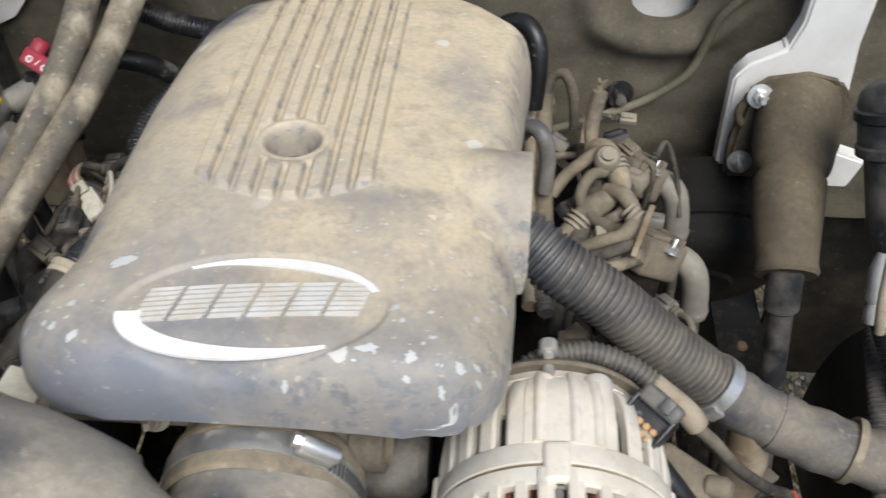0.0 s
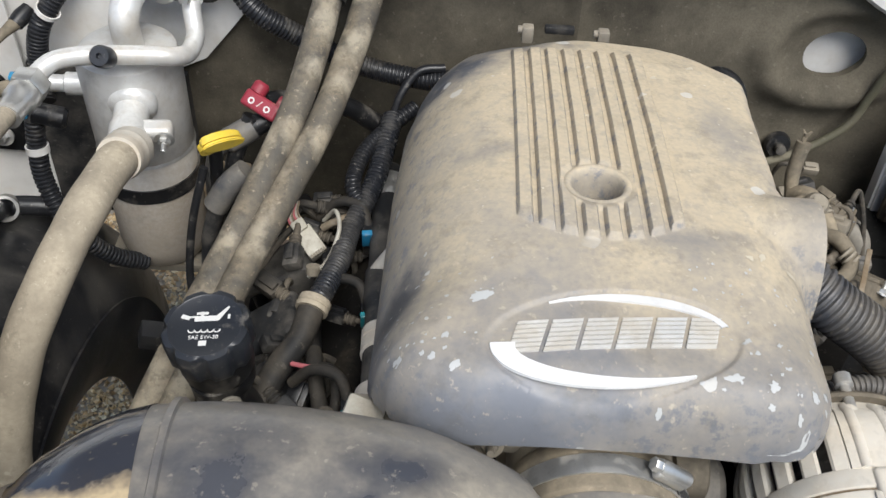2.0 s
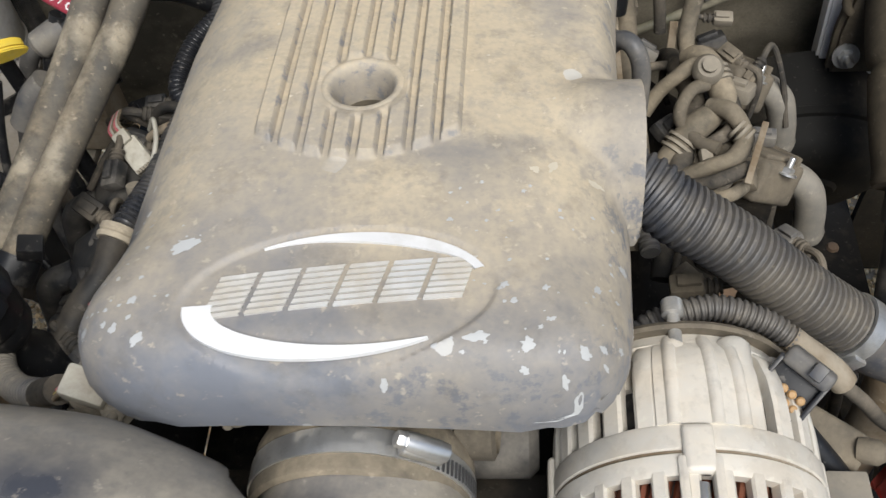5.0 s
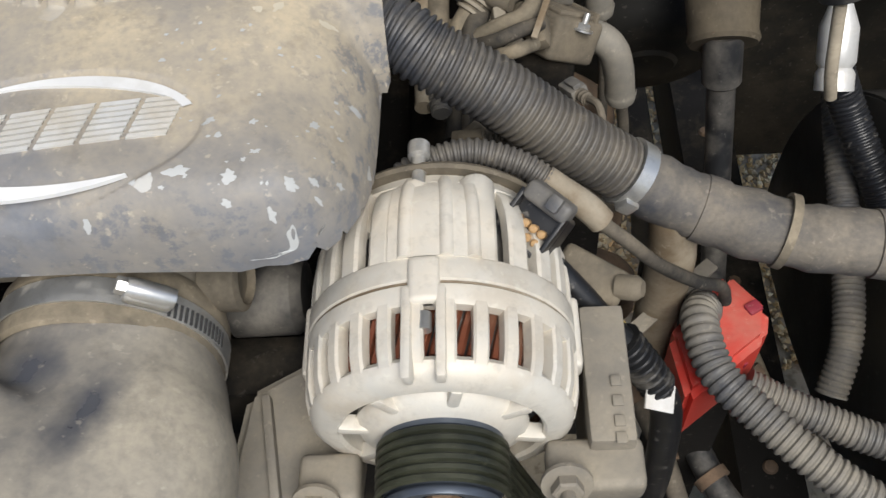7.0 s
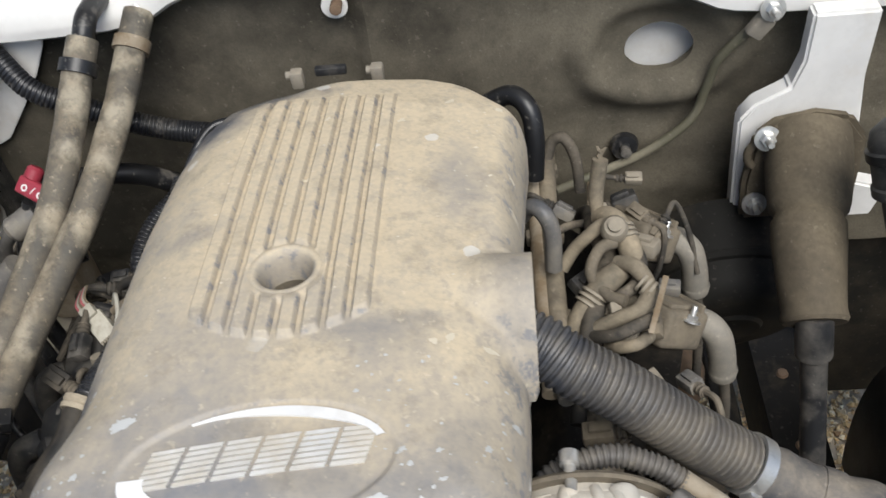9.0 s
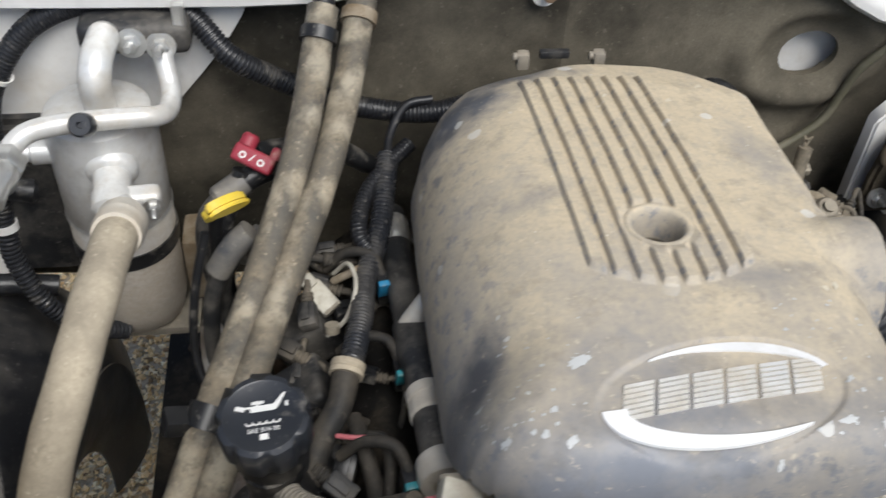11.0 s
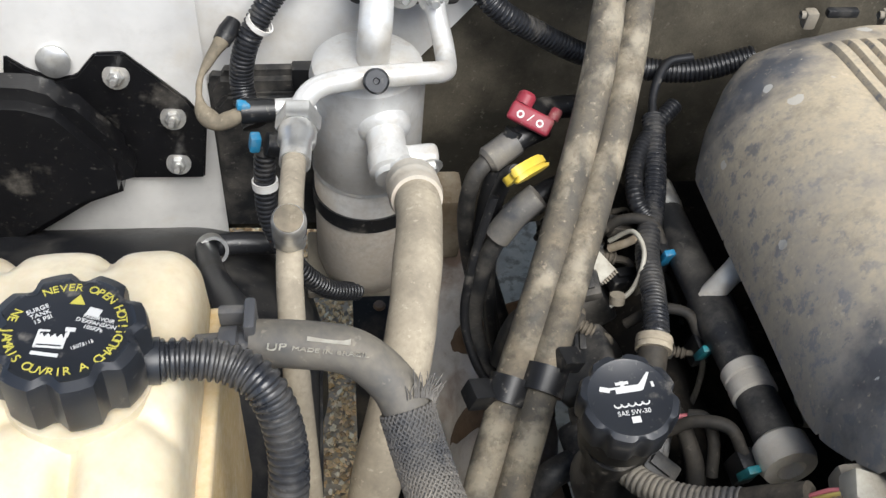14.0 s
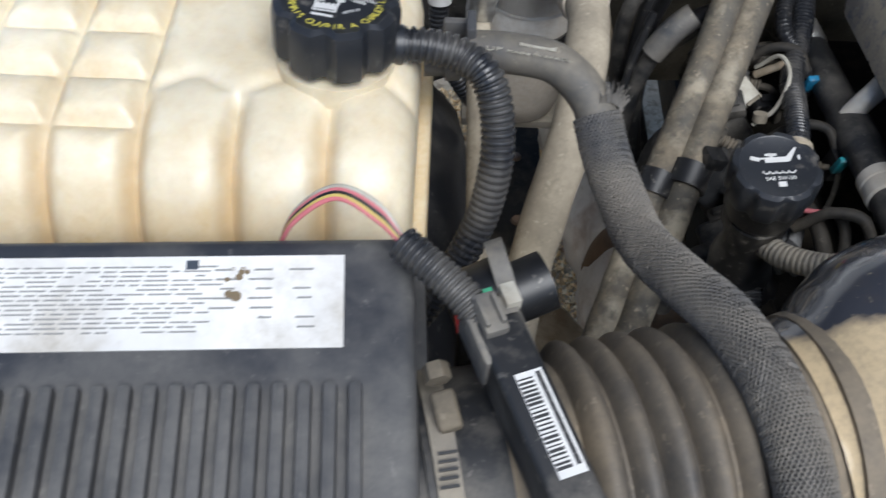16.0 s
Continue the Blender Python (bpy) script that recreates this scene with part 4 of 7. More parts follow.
    for a, z0, z1, w in ((99, 0.352, 0.375, 0.008), (68, 0.350, 0.378, 0.0108), (128, 0.348, 0.376, 0.008), (40, 0.348, 0.376, 0.008)):
        q = M @ Matrix.Rotation(-radians(a), 4, "Z")
        part("boss", lathe([(0, z1), (w * 0.8, z1), (w, z1 - 0.003), (w, z0), (0, z0)], q @ pose(0.0635, 0, 0), 20), M_CAST, A)
    part("rear_plate", lathe([(0.045, 0.3815), (0.070, 0.3815), (0.071, 0.384), (0.069, 0.387), (0.045, 0.387)], M, 48), M_COIL, A, "dusty slotted rear plate")
    part("terminal", lathe([(0, 0), (0.004, 0), (0.004, 0.02), (0.0065, 0.021), (0.0065, 0.03), (0, 0.031)], M @ Matrix.Rotation(-radians(97), 4, "Z") @ pose(0.066, 0, 0.372), 14), M_STEEL, A)
    # pulley
    pr = [(0.0, 0.222), (0.012, 0.222), (0.013, 0.212), (0.024, 0.212), (0.029, 0.206), (0.032, 0.206), (0.033, 0.209)]
    for k in range(6):
        z = 0.2105 + 0.0052 * k
        pr += [(0.0325, z), (0.030, z + 0.0018), (0.030, z + 0.0034), (0.0325, z + 0.0052)]
    pr += [(0.034, 0.243), (0.034, 0.246), (0.0, 0.246)]
    pu = part("pulley", lathe(pr, M, 48), M_PULLEY, A, "dark steel grooved pulley")
    part("shaft_nut", hexnut(M @ pose(0, 0, 0.214, 180, 0, 0), 0.010, 0.008), M_IRON, pu)
    # cast block at the side, with raised marks
    part("side_bracket", box((0.026, 0.085, 0.10), pose(0.145, 0.285, 0.865), 0.003), M_DARKCAST, A)
    for k, (dy, w) in enumerate(((0.012, 0.012), (0.0, 0.012), (-0.012, 0.012), (-0.022, 0.004))):
        part("raised_mark", box((0.006, 0.0065, 0.002), pose(0.149, 0.266 + dy, 0.916), 0.0008), M_DARKCAST, A)
    part("foot", box((0.055, 0.030, 0.024), pose(0.135, 0.236, 0.890), 0.006, seg=3), M_DARKCAST, A)
    bolt(A, (0.118, 0.224, 0.905), (0.118, 0.0, 1.02), 0.0085, material=M_DARKCAST)
    part("foot", box((0.036, 0.030, 0.024), pose(-0.016, 0.236, 0.880), 0.006, seg=3), M_DARKCAST, A)
    bolt(A, (-0.022, 0.222, 0.89), (-0.022, 0.0, 1.0), 0.0085, material=M_DARKCAST)


alternator()


def belt():
    b = thing("drive_belt", (0.051, 0.23, 0.8), "worn black ribbed drive belt over the alternator pulley", "drive belt")
    cx, cz, r = 0.051, 0.915, 0.0345
    line = [Vector((cx - r - 0.012, 0, cz - 0.22)), Vector((cx - r - 0.004, 0, cz - 0.08))]
    line += [Vector((cx - r * math.cos(a), 0, cz + r * math.sin(a))) for a in np.linspace(-0.1, math.pi + 0.1, 30)]
    line += [Vector((cx + r + 0.02, 0, cz - 0.08)), Vector((cx + r + 0.075, 0, cz - 0.22))]
    bm = bmesh.new()
    prof = []
    for k in range(6):
        y = 0.2115 + 0.0052 * k
        prof += [(y, 0.0), (y + 0.001, 0.0022), (y + 0.0035, 0.0022), (y + 0.0045, 0.0)]
    rows = []
    for i, p in enumerate(line):
        t = (line[min(i + 1, len(line) - 1)] - line[max(i - 1, 0)]).normalized()
        nrm = Vector((0, 1, 0)).cross(t) * -1
        if nrm.dot(p - Vector((cx, 0, cz))) < 0:
            nrm = -nrm
        rows.append([bm.verts.new(p + Vector((0, y, 0)) + nrm * h) for y, h in prof])
    for a, c in zip(rows, rows[1:]):
        for k in range(len(prof) - 1):
            bm.faces.new((a[k], a[k + 1], c[k + 1], c[k]))
    bmesh.ops.recalc_face_normals(bm, faces=bm.faces)
    bmesh.ops.solidify(bm, geom=bm.faces[:], thickness=0.001)
    part("belt", bm, M_BELT, b)


belt()


def front_bracket():
    b = thing("accessory_bracket", (-0.05, 0.27, 0.8), "dusty cast bracket beside the alternator", "bracket")
    out = [(-0.075, 0.30), (-0.03, 0.325), (-0.005, 0.30), (-0.01, 0.225), (-0.085, 0.222)]
    part("arm", prism(out, 0.80, 0.870, None, 0.006), M_DARKCAST, b)
    part("rib", box((0.006, 0.07, 0.012), pose(-0.055, 0.26, 0.872, 0, 0, 10), 0.002), M_DARKCAST, b)
    part("crossbar", tube([(-0.16, 0.30, 0.82), (-0.05, 0.345, 0.84)], 0.004, 10), M_STEEL, b)
    part("lower_case", box((0.16, 0.06, 0.10), pose(-0.13, 0.30, 0.74), 0.012), M_BLOCK, b)


front_bracket()


# ---- hoses and wiring, driver side ----
def hose_breather():
    h = thing("vent_hose", (0.1, 0.45, 0.95), "grey dusty corrugated plastic vent hose", "hose")
    part("corrugated_hose", corrugated([(0.0, 0.492, 1.0), (0.03, 0.478, 0.996), (0.050, 0.467, 0.986), (0.088, 0.456, 0.964), (0.130, 0.445, 0.931), (0.172, 0.438, 0.899)], 0.0222, 0.0052, 0.0026, 28), M_VENT, h)
    m = axis((0.172, 0.4380, 0.899), (0.204, 0.431, 0.876))
    c = part("clamp", lathe([(0.021, 0), (0.0240, 0), (0.0240, 0.011), (0.021, 0.011)], m, 36), M_STEEL, h, "steel spring clamp")
    part("clamp_ear", box((0.012, 0.014, 0.012), pose(0.172, 0.417, 0.892, 0, 40, 0), 0.002), M_STEEL, c)
    P = curve([(0.176, 0.437, 0.896), (0.203, 0.430, 0.879), (0.238, 0.418, 0.869), (0.292, 0.402, 0.862), (0.36, 0.393, 0.858), (0.46, 0.37, 0.85), (0.6, 0.34, 0.83)], 24)
    rs = [0.0228 * (1 + 0.08 * noise.noise(p * 30) + 0.06 * noise.noise(p * 110)) for p in P]
    part("taped_hose", sweep(bmesh.new(), P, rs, 28), M_TAPE, h, "cloth-taped dusty hose")
    for at, to, w in (((0.222, 0.4235, 0.8725), (0.24, 0.4175, 0.8685), 0.016), ((0.335, 0.3962, 0.8598), (0.37, 0.3915, 0.8575), 0.03)):
        part("tape_wrap", lathe([(0.0215, 0), (0.0235, 0.0006), (0.0238, w * 0.5), (0.0234, w), (0.0215, w + 0.0006)], axis(at, to), 30), M_TAPE, h, "loose tan tape wrap")
    part("tie", lathe([(0.0236, 0), (0.0262, 0), (0.0262, 0.006), (0.0236, 0.006)], axis((0.276, 0.407, 0.8645), (0.292, 0.402, 0.862)), 30), M_LOOM, h, "dusty cable tie")
    part("branch", tube([(0.206, 0.428, 0.874), (0.208, 0.422, 0.86), (0.210, 0.415, 0.81), (0.208, 0.412, 0.74), (0.208, 0.41, 0.66)], 0.0175, 22, wob=0.10), M_BAG, h, "tan tape-wrapped branch")


hose_breather()


def small_looms():
    a = thing("alternator_loom", (0.1, 0.4, 0.9), "dusty wiring loom with corrugated sleeve behind the alternator", "wiring loom")
    part("sleeve", corrugated([(0.022, 0.392, 0.945), (0.035, 0.402, 0.957), (0.07, 0.41, 0.962), (0.10, 0.404, 0.957), (0.118, 0.395, 0.95)], 0.0085, 0.0042, 0.0014, 16), M_VENT, a)
    part("taped_end", tube([(0.116, 0.396, 0.951), (0.14, 0.383, 0.938), (0.150, 0.378, 0.928)], 0.0085, 14, wob=0.1), M_BAG, a, "tan taped end")
    part("wire", tube([(0.145, 0.379, 0.931), (0.165, 0.376, 0.91), (0.19, 0.38, 0.872), (0.222, 0.388, 0.833), (0.245, 0.397, 0.808), (0.252, 0.398, 0.785)], 0.0048, 12), M_RUBBER, a)
    part("wire", tube([(0.03, 0.40, 0.93), (0.035, 0.43, 0.90), (0.03, 0.46, 0.85)], 0.005, 10), M_RUBBER, a)
    part("wire", tube([(0.055, 0.42, 0.90), (0.075, 0.45, 0.88), (0.085, 0.47, 0.84)], 0.006, 10), M_TANHOSE, a)
    c = thing("wiring_plug", (0.115, 0.365, 0.93), "black plug with orange contacts on the alternator", "connector")
    m = pose(0.108, 0.357, 0.958, 32, 8, -42)
    bm = box((0.032, 0.030, 0.024), m @ pose(0, 0, -0.004), 0.004, seg=3)
    part("shell", bm, M_BLACK, c)
    for dx, dy, sx, sy in ((-0.0145, 0, 0.003, 0.028), (0.0145, 0, 0.003, 0.028), (0, 0.0135, 0.032, 0.003), (0, -0.0135, 0.032, 0.003)):
        part("rim", box((sx, sy, 0.010), m @ pose(dx, dy, 0.011), 0.001), M_BLACK, c)
    for k in range(4):
        for r in range(2):
            part("contact", lathe([(0, 0), (0.0026, 0), (0.0026, 0.006), (0.0016, 0.007), (0, 0.007)], m @ pose(-0.0085 + 0.0057 * k, -0.004 + 0.0062 * r - 0.003, 0.0075), 10), M_ORANGE, c, "orange contact")
    part("hood", box((0.030, 0.012, 0.016), m @ pose(0.001, 0.017, 0.010, 8, 0, 0), 0.004, seg=3), M_CORR, c, "dusty grey hood")
    part("latch", box((0.008, 0.010, 0.006), m @ pose(0.006, 0.018, 0.020), 0.002), M_CORR, c)
    d = thing("sensor_block", (0.14, 0.35, 0.9), "dusty tan sensor housing with screw", "sensor")
    part("body", box((0.045, 0.026, 0.022), pose(0.142, 0.354, 0.900, 10, 10, -30), 0.005, seg=3), M_COIL, d)
    part("nose", lathe([(0, 0), (0.008, 0), (0.008, 0.012), (0.005, 0.016), (0, 0.016)], axis((0.158, 0.345, 0.905), (0.2, 0.33, 0.92)), 16), M_COIL, d)
    part("duct", box((0.07, 0.03, 0.03), pose(0.075, 0.392, 0.925, 0, 10, -8), 0.012, seg=4), M_BAG, d, "tan dusty duct behind the alternator")
    part("stand", box((0.02, 0.02, 0.25), pose(0.142, 0.36, 0.775), 0.004), M_BLOCK, d)
    e = thing("harness_cable", (0.16, 0.32, 0.85), "black taped cable with ribbed boot", "cable")
    part("cable", tube([(0.115, 0.352, 0.93), (0.14, 0.335, 0.905), (0.165, 0.32, 0.875)], 0.0075, 14), M_BLACK, e)
    part("yellow_wire", tube([(0.150, 0.337, 0.903), (0.166, 0.325, 0.880)], 0.0016, 8), M_YWIRE, e, "thin yellow wire")
    part("ribbed_boot", corrugated([(0.160, 0.322, 0.880), (0.178, 0.312, 0.852), (0.186, 0.307, 0.838)], 0.0125, 0.006, 0.003, 18), M_BLACK, e)
    part("lead", tube([(0.184, 0.308, 0.84), (0.195, 0.305, 0.80), (0.20, 0.30, 0.70), (0.20, 0.30, 0.6)], 0.011, 12), M_BLACK, e)
    part("tape_flap", box((0.022, 0.018, 0.002), pose(0.185, 0.299, 0.842, 20, 30, 0), 0.0006), M_LABEL, e, "torn pale tape")


small_looms()


def junction_block():
    j = thing("battery_junction", (0.245, 0.385, 0.70), "bright red plastic junction cover with dusty top", "junction box")
    out = [(0.211, 0.383), (0.264, 0.436), (0.290, 0.402), (0.284, 0.377), (0.218, 0.328)]
    part("cover", prism(out, 0.69, 0.765, None, 0.006), M_RED, j)
    for k in range(4):
        part("raised_mark", box((0.0035, 0.0015, 0.006), pose(0.245 + 0.008 * k, 0.3475 + 0.006 * k, 0.742, 0, 0, 37), 0.0004), M_DARKRED, j)
    part("notch", box((0.012, 0.010, 0.006), pose(0.277, 0.402, 0.7645, 0, 0, 30), 0.002), M_DARKRED, j)
    part("stay", box((0.012, 0.10, 0.004), pose(0.215, 0.412, 0.762, 0, 0, -50), 0.001), M_DARKCAST, j, "flat metal stay")
    part("post", box((0.05, 0.05, 0.3), pose(0.245, 0.385, 0.55), 0.004), M_BLOCK, j)
    c = thing("battery_conduit", (0.26, 0.31, 0.78), "dusty ribbed grey conduit out of the red box", "conduit")
    part("conduit", corrugated([(0.243, 0.402, 0.74), (0.238, 0.398, 0.775), (0.228, 0.375, 0.797), (0.235, 0.336, 0.795), (0.262, 0.303, 0.79), (0.297, 0.268, 0.785), (0.335, 0.243, 0.775), (0.42, 0.20, 0.75)], 0.0138, 0.0062, 0.0020, 22), M_CORR, c)
    part("conduit", corrugated([(0.27, 0.355, 0.73), (0.29, 0.345, 0.725), (0.325, 0.329, 0.72), (0.37, 0.31, 0.715), (0.5, 0.27, 0.70)], 0.0135, 0.0052, 0.0016, 18), M_CORR, c)


junction_block()


def steering_shaft():
    s = thing("steering_boot", (0.285, 0.76, 0.85), "dark dusty rubber steering shaft boot on the bulkhead", "steering boot")
    P = even(curve([(0.309, 0.815, 0.880), (0.302, 0.77, 0.862), (0.293, 0.72, 0.844), (0.289, 0.68, 0.822), (0.287, 0.640, 0.799)], 10), 0.004)
    n = len(P) - 1
    prof = [(0, 0.041), (0.08, 0.042), (0.18, 0.0415), (0.30, 0.0405), (0.40, 0.0385), (0.44, 0.0365), (0.455, 0.0315), (0.485, 0.0315), (0.50, 0.0350), (0.62, 0.0345), (0.95, 0.0295), (0.965, 0.0312), (0.99, 0.0312), (1.0, 0.029)]
    part("boot", sweep(bmesh.new(), P, [lerp_table(i / n, prof) for i in range(n + 1)], 36), M_BOOT, s)
    out = [(0.252, 0.775), (0.249, 0.827), (0.254, 0.888), (0.272, 0.906), (0.310, 0.914), (0.345, 0.906), (0.364, 0.880), (0.366, 0.775)]
    part("flange", prism(out, 0, 0.016, pose(0, 0.818, 0, 90, 0, 0), 0.005), M_BOOT, s, "dark rubber flange")
    part("flange_ring", sweep(bmesh.new(), [Vector((0.295 + 0.046 * math.cos(a), 0.802, 0.868 + 0.030 * math.sin(a))) for a in np.linspace(-0.5, math.pi + 0.5, 24)], 0.0045, 10), M_BOOT, s)
    part("shaft_collar", lathe([(0.0, -0.01), (0.0175, -0.01), (0.0175, 0.038), (0.013, 0.042), (0, 0.042)], axis((0.287, 0.642, 0.80), (0.292, 0.622, 0.735)), 22), M_BLACKDUSTY, s, "dark shaft collar")
    part("shaft", lathe([(0.0, 0.0), (0.0128, 0.0), (0.0128, 0.25), (0.016, 0.26), (0.016, 0.45), (0, 0.45)], axis((0.289, 0.634, 0.775), (0.295, 0.610, 0.70)), 20), M_BLACKDUSTY, s, "dark steering shaft")
    bolt(s, (0.264, 0.797, 0.893), (0.25, 0.5, 1.0), 0.0075)
    bolt(s, (0.262, 0.796, 0.806), (0.25, 0.5, 0.9), 0.0075)
    b = thing("brake_booster", (0.245, 0.80, 0.6), "large dark round drum low on the bulkhead", "brake booster")
    bx = axis((0.248, 0.75, 0.655), (0.248, 0.885, 0.70))
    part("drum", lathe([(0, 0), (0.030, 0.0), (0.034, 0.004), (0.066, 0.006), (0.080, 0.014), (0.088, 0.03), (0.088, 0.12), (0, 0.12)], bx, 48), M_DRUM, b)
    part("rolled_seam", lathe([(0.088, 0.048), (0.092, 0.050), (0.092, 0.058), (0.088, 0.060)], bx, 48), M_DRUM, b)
    w = thing("bulkhead_plate", (0.3, 0.83, 0.85), "white painted bulkhead reinforcement round the steering boot", "panel")
    out = [(0.249, 0.745), (0.245, 0.826), (0.243, 0.890), (0.256, 0.909), (0.288, 0.928), (0.296, 0.958), (0.297, 1.01), (0.358, 1.01), (0.357, 0.935), (0.363, 0.880), (0.364, 0.800), (0.410, 0.784), (0.400, 0.745)]
    part("plate", prism(out, 0, 0.022, pose(0, 0.850, 0, 90, 0, 0), 0.003), M_WHITE, w)
    c = thing("clutch_cylinder", (0.33, 0.66, 0.9), "black plastic master cylinder with a hose", "cylinder")
    m = axis((0.343, 0.70, 0.985), (0.371, 0.625, 0.845))
    part("barrel", lathe([(0, -0.006), (0.018, -0.004), (0.028, 0.004), (0.031, 0.014), (0.031, 0.05), (0.033, 0.052), (0.033, 0.06), (0.026, 0.064), (0.024, 0.13), (0.017, 0.15), (0, 0.15)], m, 30), M_BLACKDUSTY, c)
    part("collar", lathe([(0.031, 0.018), (0.034, 0.020), (0.034, 0.028), (0.031, 0.030)], m, 30), M_BLACK, c)
    part("pipe", tube([(0.369, 0.628, 0.850), (0.370, 0.605, 0.80), (0.376, 0.60, 0.77)], 0.0055, 12), M_TANHOSE, c, "dusty tan hose")
    f = thing("pressure_hose", (0.40, 0.60, 0.7), "silver crimped fitting on a black ribbed hose", "hose")
    part("crimp", lathe([(0.0, 0), (0.010, 0.0), (0.017, 0.02), (0.017, 0.05), (0.014, 0.055), (0.017, 0.06), (0.017, 0.075), (0.0, 0.075)], axis((0.395, 0.68, 0.80), (0.39, 0.62, 0.74)), 22), M_ALU, f)
    part("sleeve", corrugated([(0.393, 0.645, 0.758), (0.411, 0.63, 0.72), (0.428, 0.60, 0.69), (0.446, 0.569, 0.66), (0.465, 0.53, 0.62)], 0.0165, 0.0056, 0.0016, 18), M_CORRBLACK, f)
    part("sleeve", corrugated([(0.428, 0.706, 0.68), (0.421, 0.637, 0.66), (0.414, 0.521, 0.62), (0.404, 0.454, 0.60), (0.388, 0.412, 0.57)], 0.0150, 0.0056, 0.0016, 18), M_CORR, f, "brown dusty ribbed sleeve")
    d = thing("ground_cable", (0.16, 0.86, 0.85), "dusty flat ground cable with a bolted lug", "cable")
    part("cable", tube([(0.06, 0.84, 0.80), (0.119, 0.868, 0.802), (0.162, 0.872, 0.821), (0.205, 0.875, 0.858), (0.218, 0.875, 0.90), (0.226, 0.872, 0.935), (0.250, 0.866, 0.972)], 0.0050, 12), M_OLIVE, d)
    part("lug", box((0.018, 0.012, 0.024), pose(0.258, 0.858, 0.982, 0, 35, 0), 0.003), M_DARKCAST, d)
    bolt(d, (0.266, 0.853, 1.003), (0.26, 0.5, 1.1), 0.007)
    part("bulkhead_nut", lathe([(0, 0), (0.016, 0), (0.014, 0.008), (0.006, 0.009), (0.006, 0.02), (0, 0.02)], axis((0.138, 0.885, 0.821), (0.138, 0.5, 0.9)), 20), M_BLACK, d)

    e = thing("bulkhead_stud", (-0.147, 0.88, 1.03), "stud with white washer in a hole of the sound pad", "stud")
    part("washer", lathe([(0, 0), (0.013, 0), (0.013, 0.003), (0, 0.004)], axis((-0.147, 0.882, 1.027), (-0.147, 0.5, 1.05)), 26), M_WHITE, e)
    part("shaft", lathe([(0, 0), (0.006, 0), (0.006, 0.014), (0, 0.015)], axis((-0.144, 0.880, 1.030), (-0.147, 0.5, 1.06)), 14), M_IRON, e)


steering_shaft()


def coil_pack(at, k):
    c = thing("ignition_coil", at, "dusty brown ignition coil with grey boot and lead", "ignition coil", "ignition coils")
    m = pose(*at, -20, 35, 25)
    part("body", box((0.05, 0.055, 0.035), m, 0.006, seg=3), M_COIL, c)
    part("tower", lathe([(0, 0), (0.014, 0), (0.013, 0.025), (0, 0.025)], m @ pose(0.022, 0.0, 0.0, 0, 90, 0), 20), M_COIL, c)
    p0 = m @ Vector((0.030, 0, 0))
    part("boot", tube([p0, p0 + Vector((0.014, -0.004, 0.002)), p0 + Vector((0.025, -0.010, -0.006)), p0 + Vector((0.031, -0.014, -0.026)), p0 + Vector((0.034, -0.017, -0.050))], 0.0128, 18, wob=0.05), M_PLUGBOOT, c, "grey rubber boot")
    part("boot_rim", lathe([(0.012, -0.003), (0.0148, -0.003), (0.0148, 0.004), (0.012, 0.004)], axis(p0 + Vector((0.004, -0.001, 0.001)), p0 + Vector((0.02, -0.006, 0.0))), 22), M_PLUGBOOT, c)
    part("boot_tip", lathe([(0.0128, 0), (0.0135, 0.002), (0.0120, 0.010), (0.0070, 0.014), (0.0, 0.014)], axis(p0 + Vector((0.034, -0.017, -0.048)), p0 + Vector((0.037, -0.019, -0.08))), 20), M_PLUGBOOT, c)
    q = p0 + Vector((0.035, -0.018, -0.055))
    part("lead", tube([q, q + Vector((0.006, -0.004, -0.05)), q + Vector((0.010, -0.010, -0.14))], 0.0050, 12), M_RUBBER, c)
    part("cover_plate", box((0.040, 0.044, 0.006), m @ pose(-0.002, 0, 0.019), 0.003, seg=2), M_COIL, c)
    part("rib", box((0.004, 0.050, 0.010), m @ pose(0.016, 0, 0.019), 0.0015), M_COIL, c)
    part("plug", box((0.018, 0.022, 0.018), m @ pose(-0.03, 0.012, 0.008), 0.003), M_COIL, c)
    bolt(c, m @ Vector((0.0, -0.028, 0.01)), m @ Vector((0.0, -0.03, 1)), 0.005)
    part("mount", box((0.05, 0.05, 0.10), pose(at[0] - 0.01, at[1], at[2] - 0.06), 0.004), M_BLOCK, c)


for k, at in enumerate(((0.130, 0.700, 0.868), (0.138, 0.600, 0.866), (0.150, 0.480, 0.835))):
    coil_pack(at, k)


